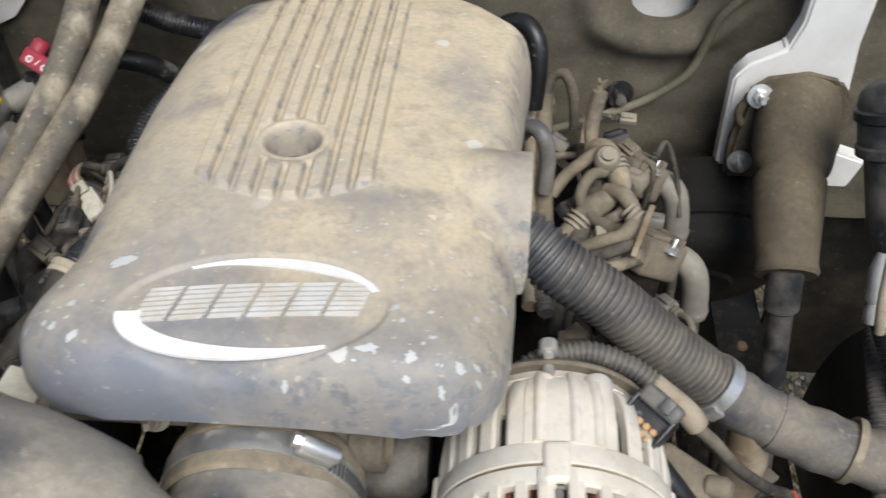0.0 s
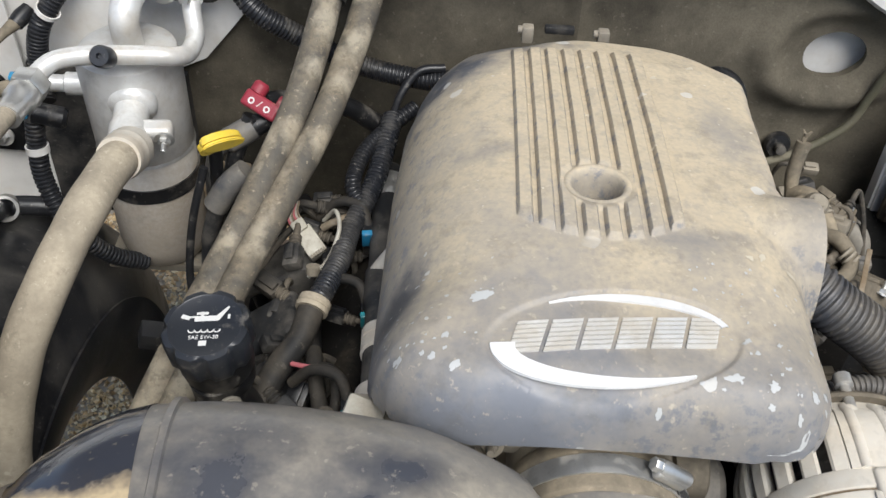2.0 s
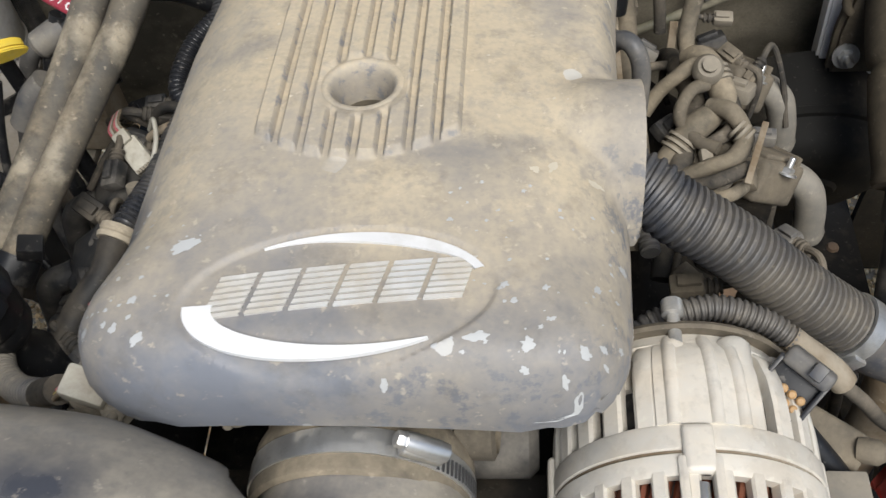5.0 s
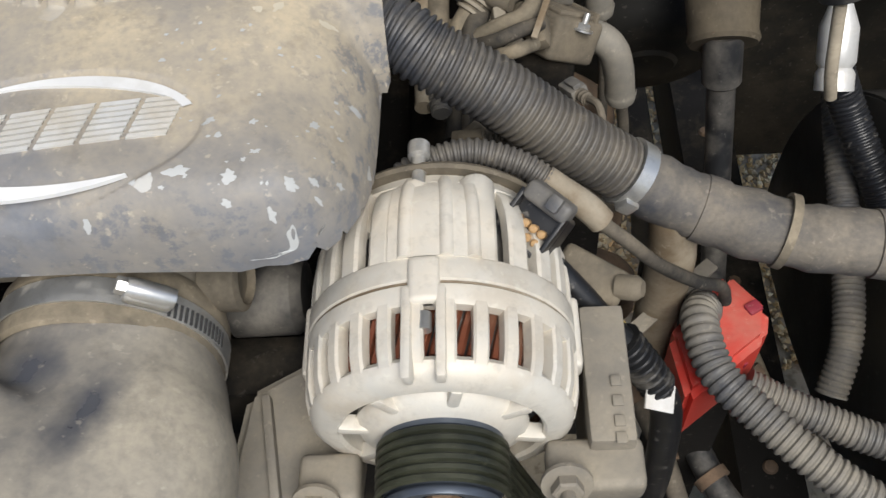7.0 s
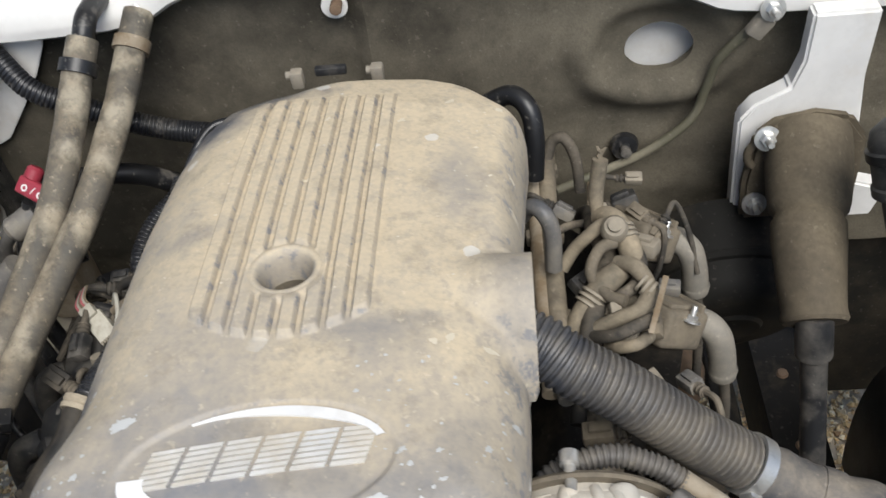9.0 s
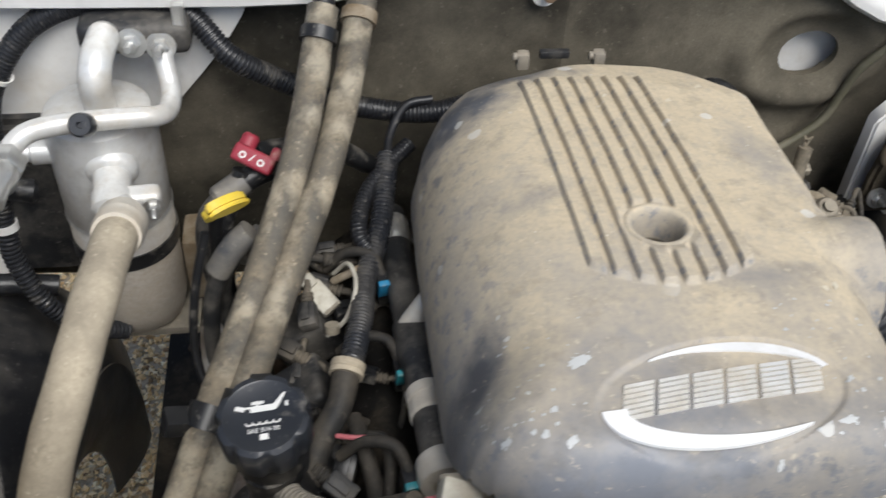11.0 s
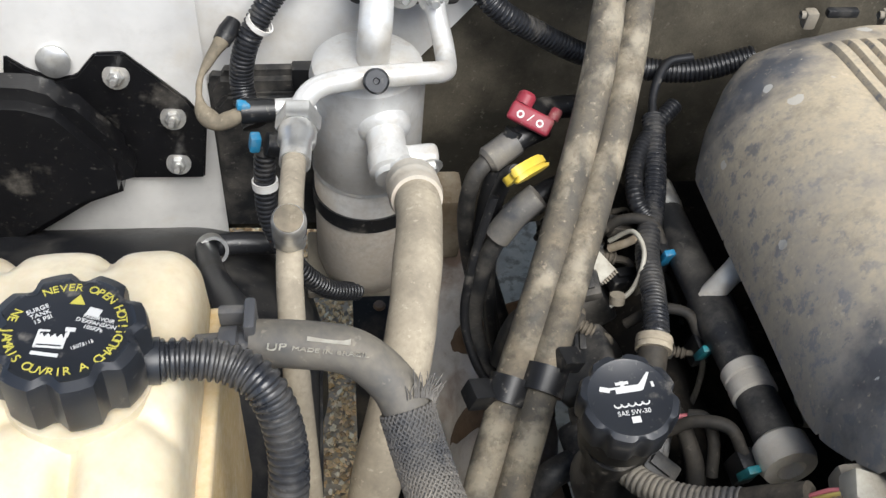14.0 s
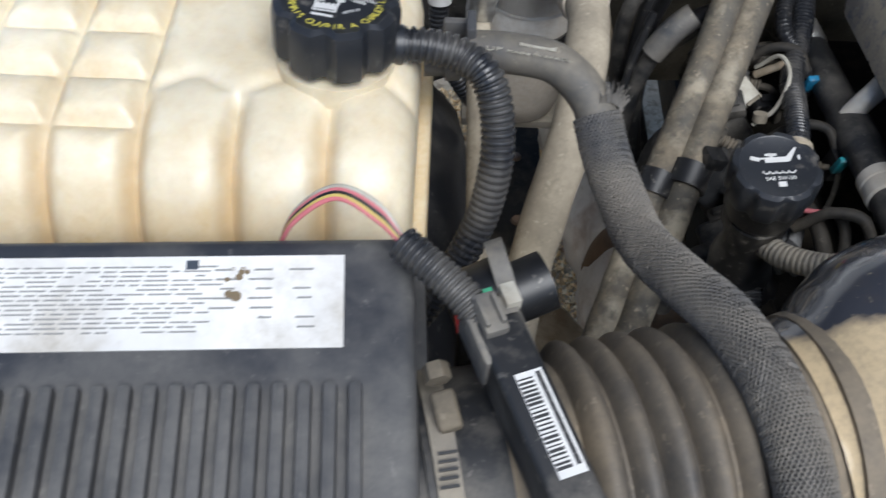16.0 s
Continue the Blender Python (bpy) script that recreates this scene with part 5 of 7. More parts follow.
def driver_loom():
    w = thing("injector_loom", (0.09, 0.6, 0.85), "tangled dusty injector wiring beside the cover", "wiring loom")
    part("trunk", tube([(0.085, 0.80, 0.80), (0.09, 0.76, 0.84), (0.088, 0.71, 0.875), (0.095, 0.66, 0.885), (0.080, 0.60, 0.89), (0.068, 0.55, 0.88), (0.06, 0.50, 0.86)], 0.0095, 14, wob=0.12), M_RUBBER, w)
    part("branch", tube([(0.09, 0.70, 0.88), (0.105, 0.68, 0.90), (0.122, 0.645, 0.90), (0.115, 0.61, 0.905), (0.10, 0.60, 0.90)], 0.0055, 12), M_RUBBER, w)
    part("branch", tube([(0.085, 0.72, 0.87), (0.06, 0.70, 0.885), (0.045, 0.69, 0.88)], 0.004, 10), M_RUBBER, w)
    part("branch", tube([(0.07, 0.57, 0.885), (0.09, 0.555, 0.905), (0.11, 0.56, 0.91), (0.125, 0.575, 0.90)], 0.0055, 12), M_RUBBER, w)
    part("sleeve", corrugated([(0.05, 0.60, 0.86), (0.045, 0.55, 0.88), (0.05, 0.51, 0.88)], 0.008, 0.004, 0.0013, 14), M_CORR, w)
    part("strap", box((0.005, 0.055, 0.0025), pose(0.128, 0.575, 0.917, 12, 0, -20), 0.001), M_BAG, w, "brittle pale strap")
    part("strap", box((0.008, 0.04, 0.003), pose(0.092, 0.775, 0.845, 60, 10, 10), 0.001), M_BAG, w, "brittle pale strap")
    for x, y, z, r in ((0.10, 0.735, 0.87, 20), (0.105, 0.56, 0.895, -30), (0.12, 0.53, 0.88, 40), (0.095, 0.585, 0.90, 10)):
        part("clip", box((0.010, 0.014, 0.007), pose(x, y, z, 20, 10, r), 0.002), M_CLIP, w, "broken pale plastic clip")
    for x, y, z in ((0.052, 0.705, 0.875), (0.05, 0.63, 0.86)):
        part("lock_tab", box((0.007, 0.014, 0.007), pose(x, y, z, 10, 20, 15), 0.001), M_TEAL, w, "teal lock tab")
    part("wrapped_end", tube([(0.091, 0.694, 0.900), (0.089, 0.703, 0.920), (0.092, 0.712, 0.940), (0.094, 0.716, 0.952)], 0.0070, 12, n=8, wob=0.25), M_LOOM, w, "tape-wrapped lead with a frayed end")
    for k in range(7):
        part("frayed_tip", tube([(0.094, 0.716, 0.950), (0.094 + 0.002 * math.cos(k), 0.718, 0.957), (0.094 + 0.005 * math.cos(k * 2.1), 0.719 + 0.003 * math.sin(k * 2.1), 0.963)], 0.0009, 5), M_LOOM, w)
    for pts, r, mt in (([(0.092, 0.694, 0.903), (0.102, 0.679, 0.912), (0.112, 0.660, 0.906), (0.114, 0.640, 0.902), (0.100, 0.622, 0.906), (0.086, 0.612, 0.900), (0.073, 0.600, 0.890), (0.061, 0.580, 0.876)], 0.0105, M_LOOM),
                       ([(0.106, 0.672, 0.912), (0.092, 0.668, 0.918), (0.078, 0.664, 0.908), (0.066, 0.662, 0.894), (0.055, 0.652, 0.880)], 0.0060, M_LOOM),
                       ([(0.100, 0.628, 0.912), (0.114, 0.616, 0.918), (0.124, 0.598, 0.910), (0.114, 0.580, 0.905), (0.095, 0.575, 0.900), (0.072, 0.574, 0.886)], 0.0068, M_LOOM),
                       ([(0.100, 0.650, 0.914), (0.086, 0.640, 0.916), (0.078, 0.622, 0.906), (0.090, 0.600, 0.903), (0.104, 0.590, 0.905)], 0.0052, M_COIL),
                       ([(0.120, 0.560, 0.895), (0.108, 0.545, 0.905), (0.096, 0.548, 0.898), (0.088, 0.560, 0.885)], 0.0055, M_LOOM)):
        part("taped_branch", tube(pts, r, 14, n=10, wob=0.18), mt, w, "dusty tape-wrapped branch")
    for at, to, r in (((0.108, 0.668, 0.910), (0.113, 0.655, 0.905), 0.0128), ((0.080, 0.607, 0.896), (0.073, 0.600, 0.890), 0.0128), ((0.118, 0.603, 0.913), (0.124, 0.598, 0.910), 0.0088)):
        for k in range(3):
            part("band", lathe([(r - 0.003, -0.0016), (r, -0.0012), (r, 0.0012), (r - 0.003, 0.0016)], axis(at, to) @ pose(0, 0, 0.005 * k), 18), M_CLIP, w)
    part("retainer", lathe([(0, 0), (0.012, 0), (0.012, 0.008), (0.009, 0.012), (0.006, 0.012), (0.006, 0.016), (0, 0.016)], axis((0.101, 0.660, 0.918), (0.101, 0.640, 0.96)), 20), M_CLIP, w, "round pale retainer")
    j = thing("driver_fuel_rail", (0.042, 0.70, 0.86), "brown dusty twin fuel rail pipes beside the cover", "fuel rail")
    part("rail", tube([(0.036, 0.835, 0.876), (0.035, 0.74, 0.878), (0.036, 0.62, 0.880), (0.037, 0.52, 0.876)], 0.0075, 16), M_BAG, j)
    part("rail", tube([(0.050, 0.825, 0.876), (0.047, 0.74, 0.878), (0.047, 0.62, 0.880), (0.048, 0.52, 0.876)], 0.0095, 16), M_COIL, j)
    for y in (0.60, 0.70, 0.79):
        part("saddle", box((0.036, 0.012, 0.014), pose(0.042, y, 0.874, 0, 0, 2), 0.003), M_COIL, j)
    part("post", box((0.02, 0.18, 0.06), pose(0.042, 0.66, 0.840), 0.004), M_BLOCK, j)
    part("crossover_pipe", tube([(0.050, 0.800, 0.884), (0.056, 0.806, 0.900), (0.068, 0.803, 0.905), (0.078, 0.795, 0.885), (0.082, 0.785, 0.85)], 0.0058, 12), M_RUBBER, j)
    part("purge_hose", tube([(0.020, 0.672, 0.930), (0.031, 0.661, 0.952), (0.041, 0.650, 0.953), (0.047, 0.643, 0.935), (0.047, 0.636, 0.90)], 0.0075, 14), M_CORR, j, "grey bent hose out of the cover")
    part("rear_hose", tube([(-0.01, 0.80, 0.955), (0.018, 0.792, 0.972), (0.034, 0.776, 0.966), (0.038, 0.764, 0.94), (0.036, 0.755, 0.90)], 0.0095, 16), M_BLACK, j, "black hose behind the cover")


def connector(at, turn, scale=1.0, shade=None, lead=(0.03, 0.02, -0.06)):
    """Small dusty plug with a latch, a ribbed seal and its taped lead."""
    c = thing("wiring_connector", at, "small dusty wiring connector with a taped lead", "connector", "wiring connectors")
    m = pose(*at, *turn) @ Matrix.Scale(scale, 4)
    part("shell", box((0.018, 0.026, 0.014), m, 0.003, seg=2), shade or M_COIL, c)
    part("latch", box((0.008, 0.018, 0.004), m @ pose(0, 0.002, 0.0085), 0.001), shade or M_COIL, c)
    part("seal", corrugated([m @ Vector((0, 0.012, 0)), m @ Vector((0, 0.018, 0)), m @ Vector((0, 0.026, 0))], 0.0068 * scale, 0.004, 0.0014, 12), M_RUBBER, c)
    e = m @ Vector((0, 0.026, 0))
    d = (m.to_3x3() @ Vector((0, 1, 0))).normalized()
    part("lead", tube([e - d * 0.004, e + d * 0.014, e + d * 0.02 + Vector(lead) * 0.5, e + d * 0.015 + Vector(lead)], 0.0036 * scale, 9, wob=0.12), M_RUBBER, c)


rndc = random.Random(21)
for k in range(15):
    connector((rndc.uniform(0.055, 0.145), 0.47 + 0.021 * k, rndc.uniform(0.872, 0.905)), (rndc.uniform(-30, 30), rndc.uniform(-30, 30), rndc.uniform(-160, 160)), rndc.uniform(0.65, 1.0), (M_COIL, M_COIL, M_CORR, M_BLACKDUSTY, M_CLIP)[k % 5],
              (rndc.uniform(-0.03, 0.03), rndc.uniform(-0.03, 0.03), rndc.uniform(-0.08, -0.03)))
driver_loom()


def lower_driver():
    for x, y0, y1, top in ((0.380, -0.5, 1.5, 0.355), (-0.565, -0.5, 1.3, 0.47)):
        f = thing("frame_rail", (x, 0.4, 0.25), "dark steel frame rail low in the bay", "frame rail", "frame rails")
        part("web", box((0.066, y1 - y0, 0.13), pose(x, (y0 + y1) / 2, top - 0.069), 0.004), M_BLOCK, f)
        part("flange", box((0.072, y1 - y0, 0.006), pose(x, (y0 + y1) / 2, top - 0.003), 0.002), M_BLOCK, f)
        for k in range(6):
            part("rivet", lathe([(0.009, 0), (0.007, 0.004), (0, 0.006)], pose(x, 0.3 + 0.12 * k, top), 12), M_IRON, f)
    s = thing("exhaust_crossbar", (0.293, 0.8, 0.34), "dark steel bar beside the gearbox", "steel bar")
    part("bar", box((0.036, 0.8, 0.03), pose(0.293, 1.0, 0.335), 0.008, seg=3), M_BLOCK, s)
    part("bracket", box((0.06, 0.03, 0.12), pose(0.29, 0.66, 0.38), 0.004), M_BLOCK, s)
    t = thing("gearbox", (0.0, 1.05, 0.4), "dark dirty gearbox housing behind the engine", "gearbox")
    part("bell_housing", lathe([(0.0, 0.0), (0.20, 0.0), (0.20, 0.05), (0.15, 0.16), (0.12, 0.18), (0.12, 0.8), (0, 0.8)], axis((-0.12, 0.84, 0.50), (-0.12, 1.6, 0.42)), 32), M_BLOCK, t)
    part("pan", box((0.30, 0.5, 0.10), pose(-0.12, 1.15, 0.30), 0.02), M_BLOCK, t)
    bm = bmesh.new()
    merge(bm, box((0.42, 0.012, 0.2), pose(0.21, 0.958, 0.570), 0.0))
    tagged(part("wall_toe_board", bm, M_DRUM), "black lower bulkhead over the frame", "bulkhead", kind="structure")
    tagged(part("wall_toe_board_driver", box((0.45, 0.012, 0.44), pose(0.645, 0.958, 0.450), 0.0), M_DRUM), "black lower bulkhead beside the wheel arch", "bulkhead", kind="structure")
    l = thing("wheel_liner", (0.65, 0.45, 0.4), "black moulded plastic wheel arch liner", "wheel liner")

    def fn(u, v):
        a = radians(-14 + 208 * v)
        return (0.46 + 0.40 * u, 0.40 + 0.42 * math.cos(a), 0.36 + 0.42 * math.sin(a))
    part("arch", sheet(fn, 12, 48, 0.003), M_LINER, l)

    def gn(u, v):
        a = radians(-14 + 208 * v)
        return (0.46 - 0.01 * math.sin(u * 3.14), 0.40 + 0.42 * u * math.cos(a), 0.36 + 0.42 * u * math.sin(a))
    part("side", sheet(gn, 8, 48, 0.003), M_LINER, l)
    c = thing("crossmember", (0.1, 0.25, 0.35), "dark steel crossmember under the engine", "crossmember")
    part("beam", box((1.1, 0.16, 0.10), pose(-0.1, 0.25, 0.36), 0.01), M_BLOCK, c)

    for pts, r, mt in (([(0.27, 0.50, 0.62), (0.31, 0.42, 0.60), (0.38, 0.34, 0.57), (0.48, 0.28, 0.54)], 0.011, M_RUBBER), ([(0.24, 0.44, 0.58), (0.27, 0.34, 0.56), (0.33, 0.24, 0.55), (0.38, 0.10, 0.54)], 0.013, M_BLACKDUSTY),
                       ([(0.34, 0.50, 0.50), (0.36, 0.40, 0.52), (0.42, 0.30, 0.53)], 0.008, M_COIL), ([(0.20, 0.42, 0.60), (0.22, 0.34, 0.62), (0.24, 0.24, 0.60)], 0.009, M_RUBBER)):
        p = thing("brake_line", pts[0], "dusty dark hose low beside the engine", "hose", "lower hoses")
        part("hose", tube(pts, r, 14, wob=0.06), mt, p)
        part("clip", lathe([(r, -0.005), (r + 0.003, -0.005), (r + 0.003, 0.005), (r, 0.005)], axis(pts[1], pts[2]), 18), M_IRON, p)


lower_driver()


# ---- passenger side ----
def accumulator():
    A = thing("ac_accumulator", (-0.588, 0.79, 0.69), "bare aluminium air conditioning accumulator canister, dusty below", "accumulator")
    m = pose(-0.588, 0.79, 0.0)
    part("canister", lathe([(0, 0.672), (0.03, 0.674), (0.046, 0.69), (0.0525, 0.715), (0.0525, 0.842), (0.0515, 0.8435), (0.0515, 0.846), (0.0525, 0.8475), (0.053, 0.95), (0.050, 0.962), (0.044, 0.966), (0.0, 0.968)], m, 56), M_CAN, A)
    part("band", lathe([(0.0525, 0.795), (0.0545, 0.795), (0.0545, 0.813), (0.0525, 0.813)], m, 56), M_BLACK, A, "black rubber band")
    part("wire_band", lathe([(0.0525, 0.843), (0.054, 0.8435), (0.0525, 0.8465)], m, 56), M_STEEL, A)
    part("bracket", box((0.13, 0.09, 0.012), pose(-0.588, 0.80, 0.676), 0.003), M_DARKCAST, A, "dusty metal bracket")
    part("side_bracket", box((0.05, 0.05, 0.09), pose(-0.51, 0.815, 0.735), 0.006), M_BAG, A)
    m2 = axis((-0.575, 0.742, 0.925), (-0.560, 0.60, 0.89))
    p = part("outlet_fitting", lathe([(0, -0.01), (0.0245, -0.01), (0.0245, 0.000), (0.0215, 0.004), (0.0175, 0.006), (0.0175, 0.026), (0.0195, 0.028), (0.0195, 0.044), (0.015, 0.046), (0.015, 0.052), (0.0, 0.052)], m2, 30), M_ALU, A)
    part("flange_ear", box((0.044, 0.020, 0.020), m2 @ pose(0.022, 0.0, 0.032), 0.008, seg=4), M_ALU, p)
    bolt(p, m2 @ Vector((0.036, 0.0, 0.042)), m2 @ Vector((0.036, 0, 0.2)), 0.006)
    h = thing("ac_suction_hose", (-0.57, 0.55, 0.9), "thick tan dusty foam-sleeved hose with aluminium crimp", "hose")
    part("neck", tube([(-0.566, 0.706, 0.916), (-0.558, 0.685, 0.922), (-0.555, 0.660, 0.935)], 0.0145, 20), M_ALU, h)
    part("crimp", lathe([(0.0, 0.0), (0.021, 0.0), (0.0225, 0.006), (0.0205, 0.012), (0.0225, 0.018), (0.0225, 0.024), (0.0205, 0.03), (0.0225, 0.036), (0.021, 0.044), (0, 0.044)], axis((-0.5555, 0.672, 0.929), (-0.554, 0.63, 0.948)), 28), M_CAST, h, "crimped ferrule")
    part("hose", tube([(-0.554, 0.640, 0.944), (-0.555, 0.60, 0.954), (-0.562, 0.54, 0.951), (-0.572, 0.485, 0.935), (-0.589, 0.44, 0.895), (-0.603, 0.405, 0.83), (-0.61, 0.375, 0.75), (-0.62, 0.35, 0.62)], 0.0185, 26, wob=0.05), M_TANHOSE, h)
    l = thing("ac_liquid_line", (-0.6, 0.75, 0.98), "bent aluminium air conditioning line with service port", "pipe")
    part("pipe", tube([(-0.527, 0.845, 1.002), (-0.525, 0.826, 0.992), (-0.519, 0.805, 0.973), (-0.519, 0.775, 0.972), (-0.525, 0.752, 0.982), (-0.545, 0.742, 0.988), (-0.60, 0.733, 0.990), (-0.632, 0.724, 0.988), (-0.645, 0.708, 0.983), (-0.648, 0.69, 0.978)], 0.0095, 18), M_ALU, l)
    part("plug", lathe([(0, 0), (0.0100, 0), (0.0108, 0.006), (0.0108, 0.02), (0.009, 0.023), (0.003, 0.023), (0.0022, 0.019), (0, 0.019)], axis((-0.584, 0.730, 0.990), (-0.584, 0.60, 1.09)), 26), M_CAP, l, "round black rubber plug")
    n = axis((-0.6475, 0.70, 0.980), (-0.651, 0.62, 0.982))
    bm = lathe([(0, 0), (0.017, 0), (0.0185, 0.003), (0.0185, 0.017), (0.017, 0.02), (0.0, 0.02)], n, 6)
    lathe([(0.013, 0.02), (0.0155, 0.022), (0.0155, 0.034), (0.0125, 0.038), (0.0125, 0.06), (0.0, 0.06)], n, 24, bm)
    part("union_nut", bm, M_STEEL, l)
    part("line", tube([(-0.650, 0.655, 0.982), (-0.652, 0.60, 0.988), (-0.652, 0.55, 0.992), (-0.652, 0.515, 0.985), (-0.650, 0.48, 0.955), (-0.647, 0.455, 0.905), (-0.643, 0.43, 0.83), (-0.64, 0.41, 0.72)], 0.0095, 18), M_TANHOSE, l, "dusty lower line")
    sp = part("service_port", lathe([(0, 0), (0.011, 0.0), (0.011, 0.014), (0.0118, 0.016), (0.0118, 0.036), (0.010, 0.04), (0, 0.04)], axis((-0.652, 0.548, 0.992), (-0.650, 0.52, 1.05)), 22), M_STEEL, l)
    part("port_cap", lathe([(0, 0.0), (0.0118, 0.0), (0.0118, 0.010), (0.010, 0.013), (0, 0.0135)], axis((-0.6505, 0.532, 1.027), (-0.649, 0.505, 1.085)), 24), M_STEEL, sp, "knurled metal port cap")
    part("port_disc", lathe([(0, 0.0), (0.0098, 0.0), (0.0098, 0.0012), (0.006, 0.0008), (0, 0.0008)], axis((-0.6502, 0.526, 1.0398), (-0.649, 0.505, 1.085)), 24), M_LOOM, sp, "tan dusty disc")
    part("knurled_band", lathe([(0.0112 + 0.0008 * (k % 2), 0.0004 * k) for k in range(18)], axis((-0.6510, 0.5365, 1.0172), (-0.6505, 0.532, 1.027)), 40), M_BLACKDUSTY, sp)
    u = thing("ac_inlet_pipe", (-0.578, 0.80, 0.99), "large bright aluminium pipe into the accumulator", "pipe")
    part("pipe", tube([(-0.583, 0.79, 0.955), (-0.583, 0.785, 0.985), (-0.582, 0.785, 1.000), (-0.580, 0.800, 1.013), (-0.578, 0.835, 1.014)], 0.0150, 22), M_ALU, u)
    b = thing("evaporator_fitting", (-0.55, 0.86, 1.0), "dusty aluminium fitting block with nuts on the bulkhead", "fitting")
    part("block", box((0.105, 0.045, 0.034), pose(-0.552, 0.858, 1.006), 0.012, seg=4), M_BLACKDUSTY, b)
    for x, z in ((-0.578, 1.014), (-0.554, 1.006), (-0.527, 1.002)):
        bolt(b, (x, 0.835, z), (x, 0.5, z + 0.09), 0.0085)
        part("collar", lathe([(0, 0), (0.0135, 0), (0.0135, 0.004), (0, 0.004)], axis((x, 0.837, z), (x, 0.5, z + 0.09)), 22), M_STEEL, b)


accumulator()


def pressure_switch():
    p = thing("pressure_switch", (-0.66, 0.76, 0.93), "aluminium pressure switch with black plug and blue lock", "sensor")
    part("body", lathe([(0, 0), (0.012, 0), (0.012, 0.02), (0.009, 0.022), (0.009, 0.05), (0, 0.05)], axis((-0.632, 0.775, 0.925), (-0.75, 0.76, 0.932)), 20), M_ALU, p)
    part("plug", lathe([(0, 0), (0.011, 0), (0.012, 0.03), (0.009, 0.032), (0, 0.032)], axis((-0.672, 0.768, 0.927), (-0.75, 0.76, 0.932)), 18), M_BLACK, p)
    part("lock", box((0.012, 0.010, 0.006), pose(-0.699, 0.762, 0.938, 0, 15, 10), 0.002), M_BLUE, p, "blue lock tab")
    part("lock", box((0.010, 0.012, 0.017), pose(-0.690, 0.742, 0.912, 0, 10, 10), 0.003), M_BLUE, p, "blue lock tab")
    part("taped_wire", tube([(-0.70, 0.76, 0.931), (-0.712, 0.757, 0.926), (-0.724, 0.756, 0.924), (-0.736, 0.766, 0.931), (-0.738, 0.788, 0.944), (-0.729, 0.812, 0.952), (-0.717, 0.838, 0.957)], 0.0056, 14, n=22, wob=1.1), M_LOOM, p, "dusty taped wire")
    part("wire_plug", lathe([(0, 0), (0.0085, 0), (0.0095, 0.012), (0.0075, 0.024), (0, 0.024)], axis((-0.720, 0.832, 0.955), (-0.707, 0.856, 0.966)), 16), M_BLACK, p, "black plug")
    part("lower_plug", lathe([(0, 0), (0.011, 0), (0.012, 0.03), (0.009, 0.034), (0, 0.034)], axis((-0.68, 0.74, 0.912), (-0.645, 0.745, 0.90)), 18), M_BLACK, p)
    part("sleeve", corrugated([(-0.682, 0.742, 0.90), (-0.684, 0.735, 0.87), (-0.682, 0.725, 0.83), (-0.66, 0.71, 0.78), (-0.63, 0.72, 0.73), (-0.60, 0.74, 0.70)], 0.0105, 0.005, 0.0015, 16), M_CORRBLACK, p)
    part("strip", lathe([(0.0105, 0), (0.0122, 0), (0.0122, 0.008), (0.0105, 0.008)], axis((-0.684, 0.735, 0.872), (-0.683, 0.73, 0.84)), 18), M_LABEL, p)
    h = thing("cowl_conduit", (-0.5, 0.84, 1.0), "black corrugated conduit along the bulkhead", "conduit")
    part("conduit", corrugated([(-0.695, 0.80, 0.88), (-0.706, 0.83, 0.905), (-0.697, 0.84, 0.95), (-0.662, 0.862, 0.998), (-0.618, 0.872, 1.022), (-0.56, 0.874, 1.032), (-0.505, 0.872, 1.016), (-0.465, 0.848, 0.981), (-0.422, 0.85, 0.952), (-0.371, 0.852, 0.924), (-0.32, 0.85, 0.910), (-0.26, 0.84, 0.912), (-0.2, 0.84, 0.93)], 0.0118, 0.0044, 0.0015, 20), M_CORRBLACK, h)
    for p0, p1 in (((-0.513, 0.872, 1.018), (-0.50, 0.871, 1.014)), ((-0.685, 0.841, 0.968), (-0.68, 0.841, 0.975))):
        part("tie", lathe([(0.0118, -0.0025), (0.0133, -0.0025), (0.0133, 0.0025), (0.0118, 0.0025)], axis(p0, p1), 22), M_LABEL, h, "white cable tie")
    part("clip", box((0.012, 0.01, 0.03), pose(-0.508, 0.845, 1.027), 0.002), M_STEEL, h)

    c = thing("blower_case", (-0.70, 0.88, 0.66), "black dusty plastic blower case on the bulkhead", "blower case")
    out = [(-0.752, 0.668), (-0.748, 0.872), (-0.735, 0.890), (-0.628, 0.892), (-0.560, 0.880), (-0.560, 0.668)]
    part("case", prism(out, 0, 0.028, pose(0, 0.893, 0, 90, 0, 0), 0.008), M_BLACKDUSTY, c)
    part("lid", prism([(x * 0.9 - 0.066, (z - 0.78) * 0.86 + 0.775) for x, z in out], 0, 0.010, pose(0, 0.868, 0, 90, 0, 0), 0.004), M_BLACKDUSTY, c)
    part("clip", box((0.030, 0.016, 0.024), pose(-0.645, 0.862, 0.893), 0.003), M_BLACK, c)


pressure_switch()


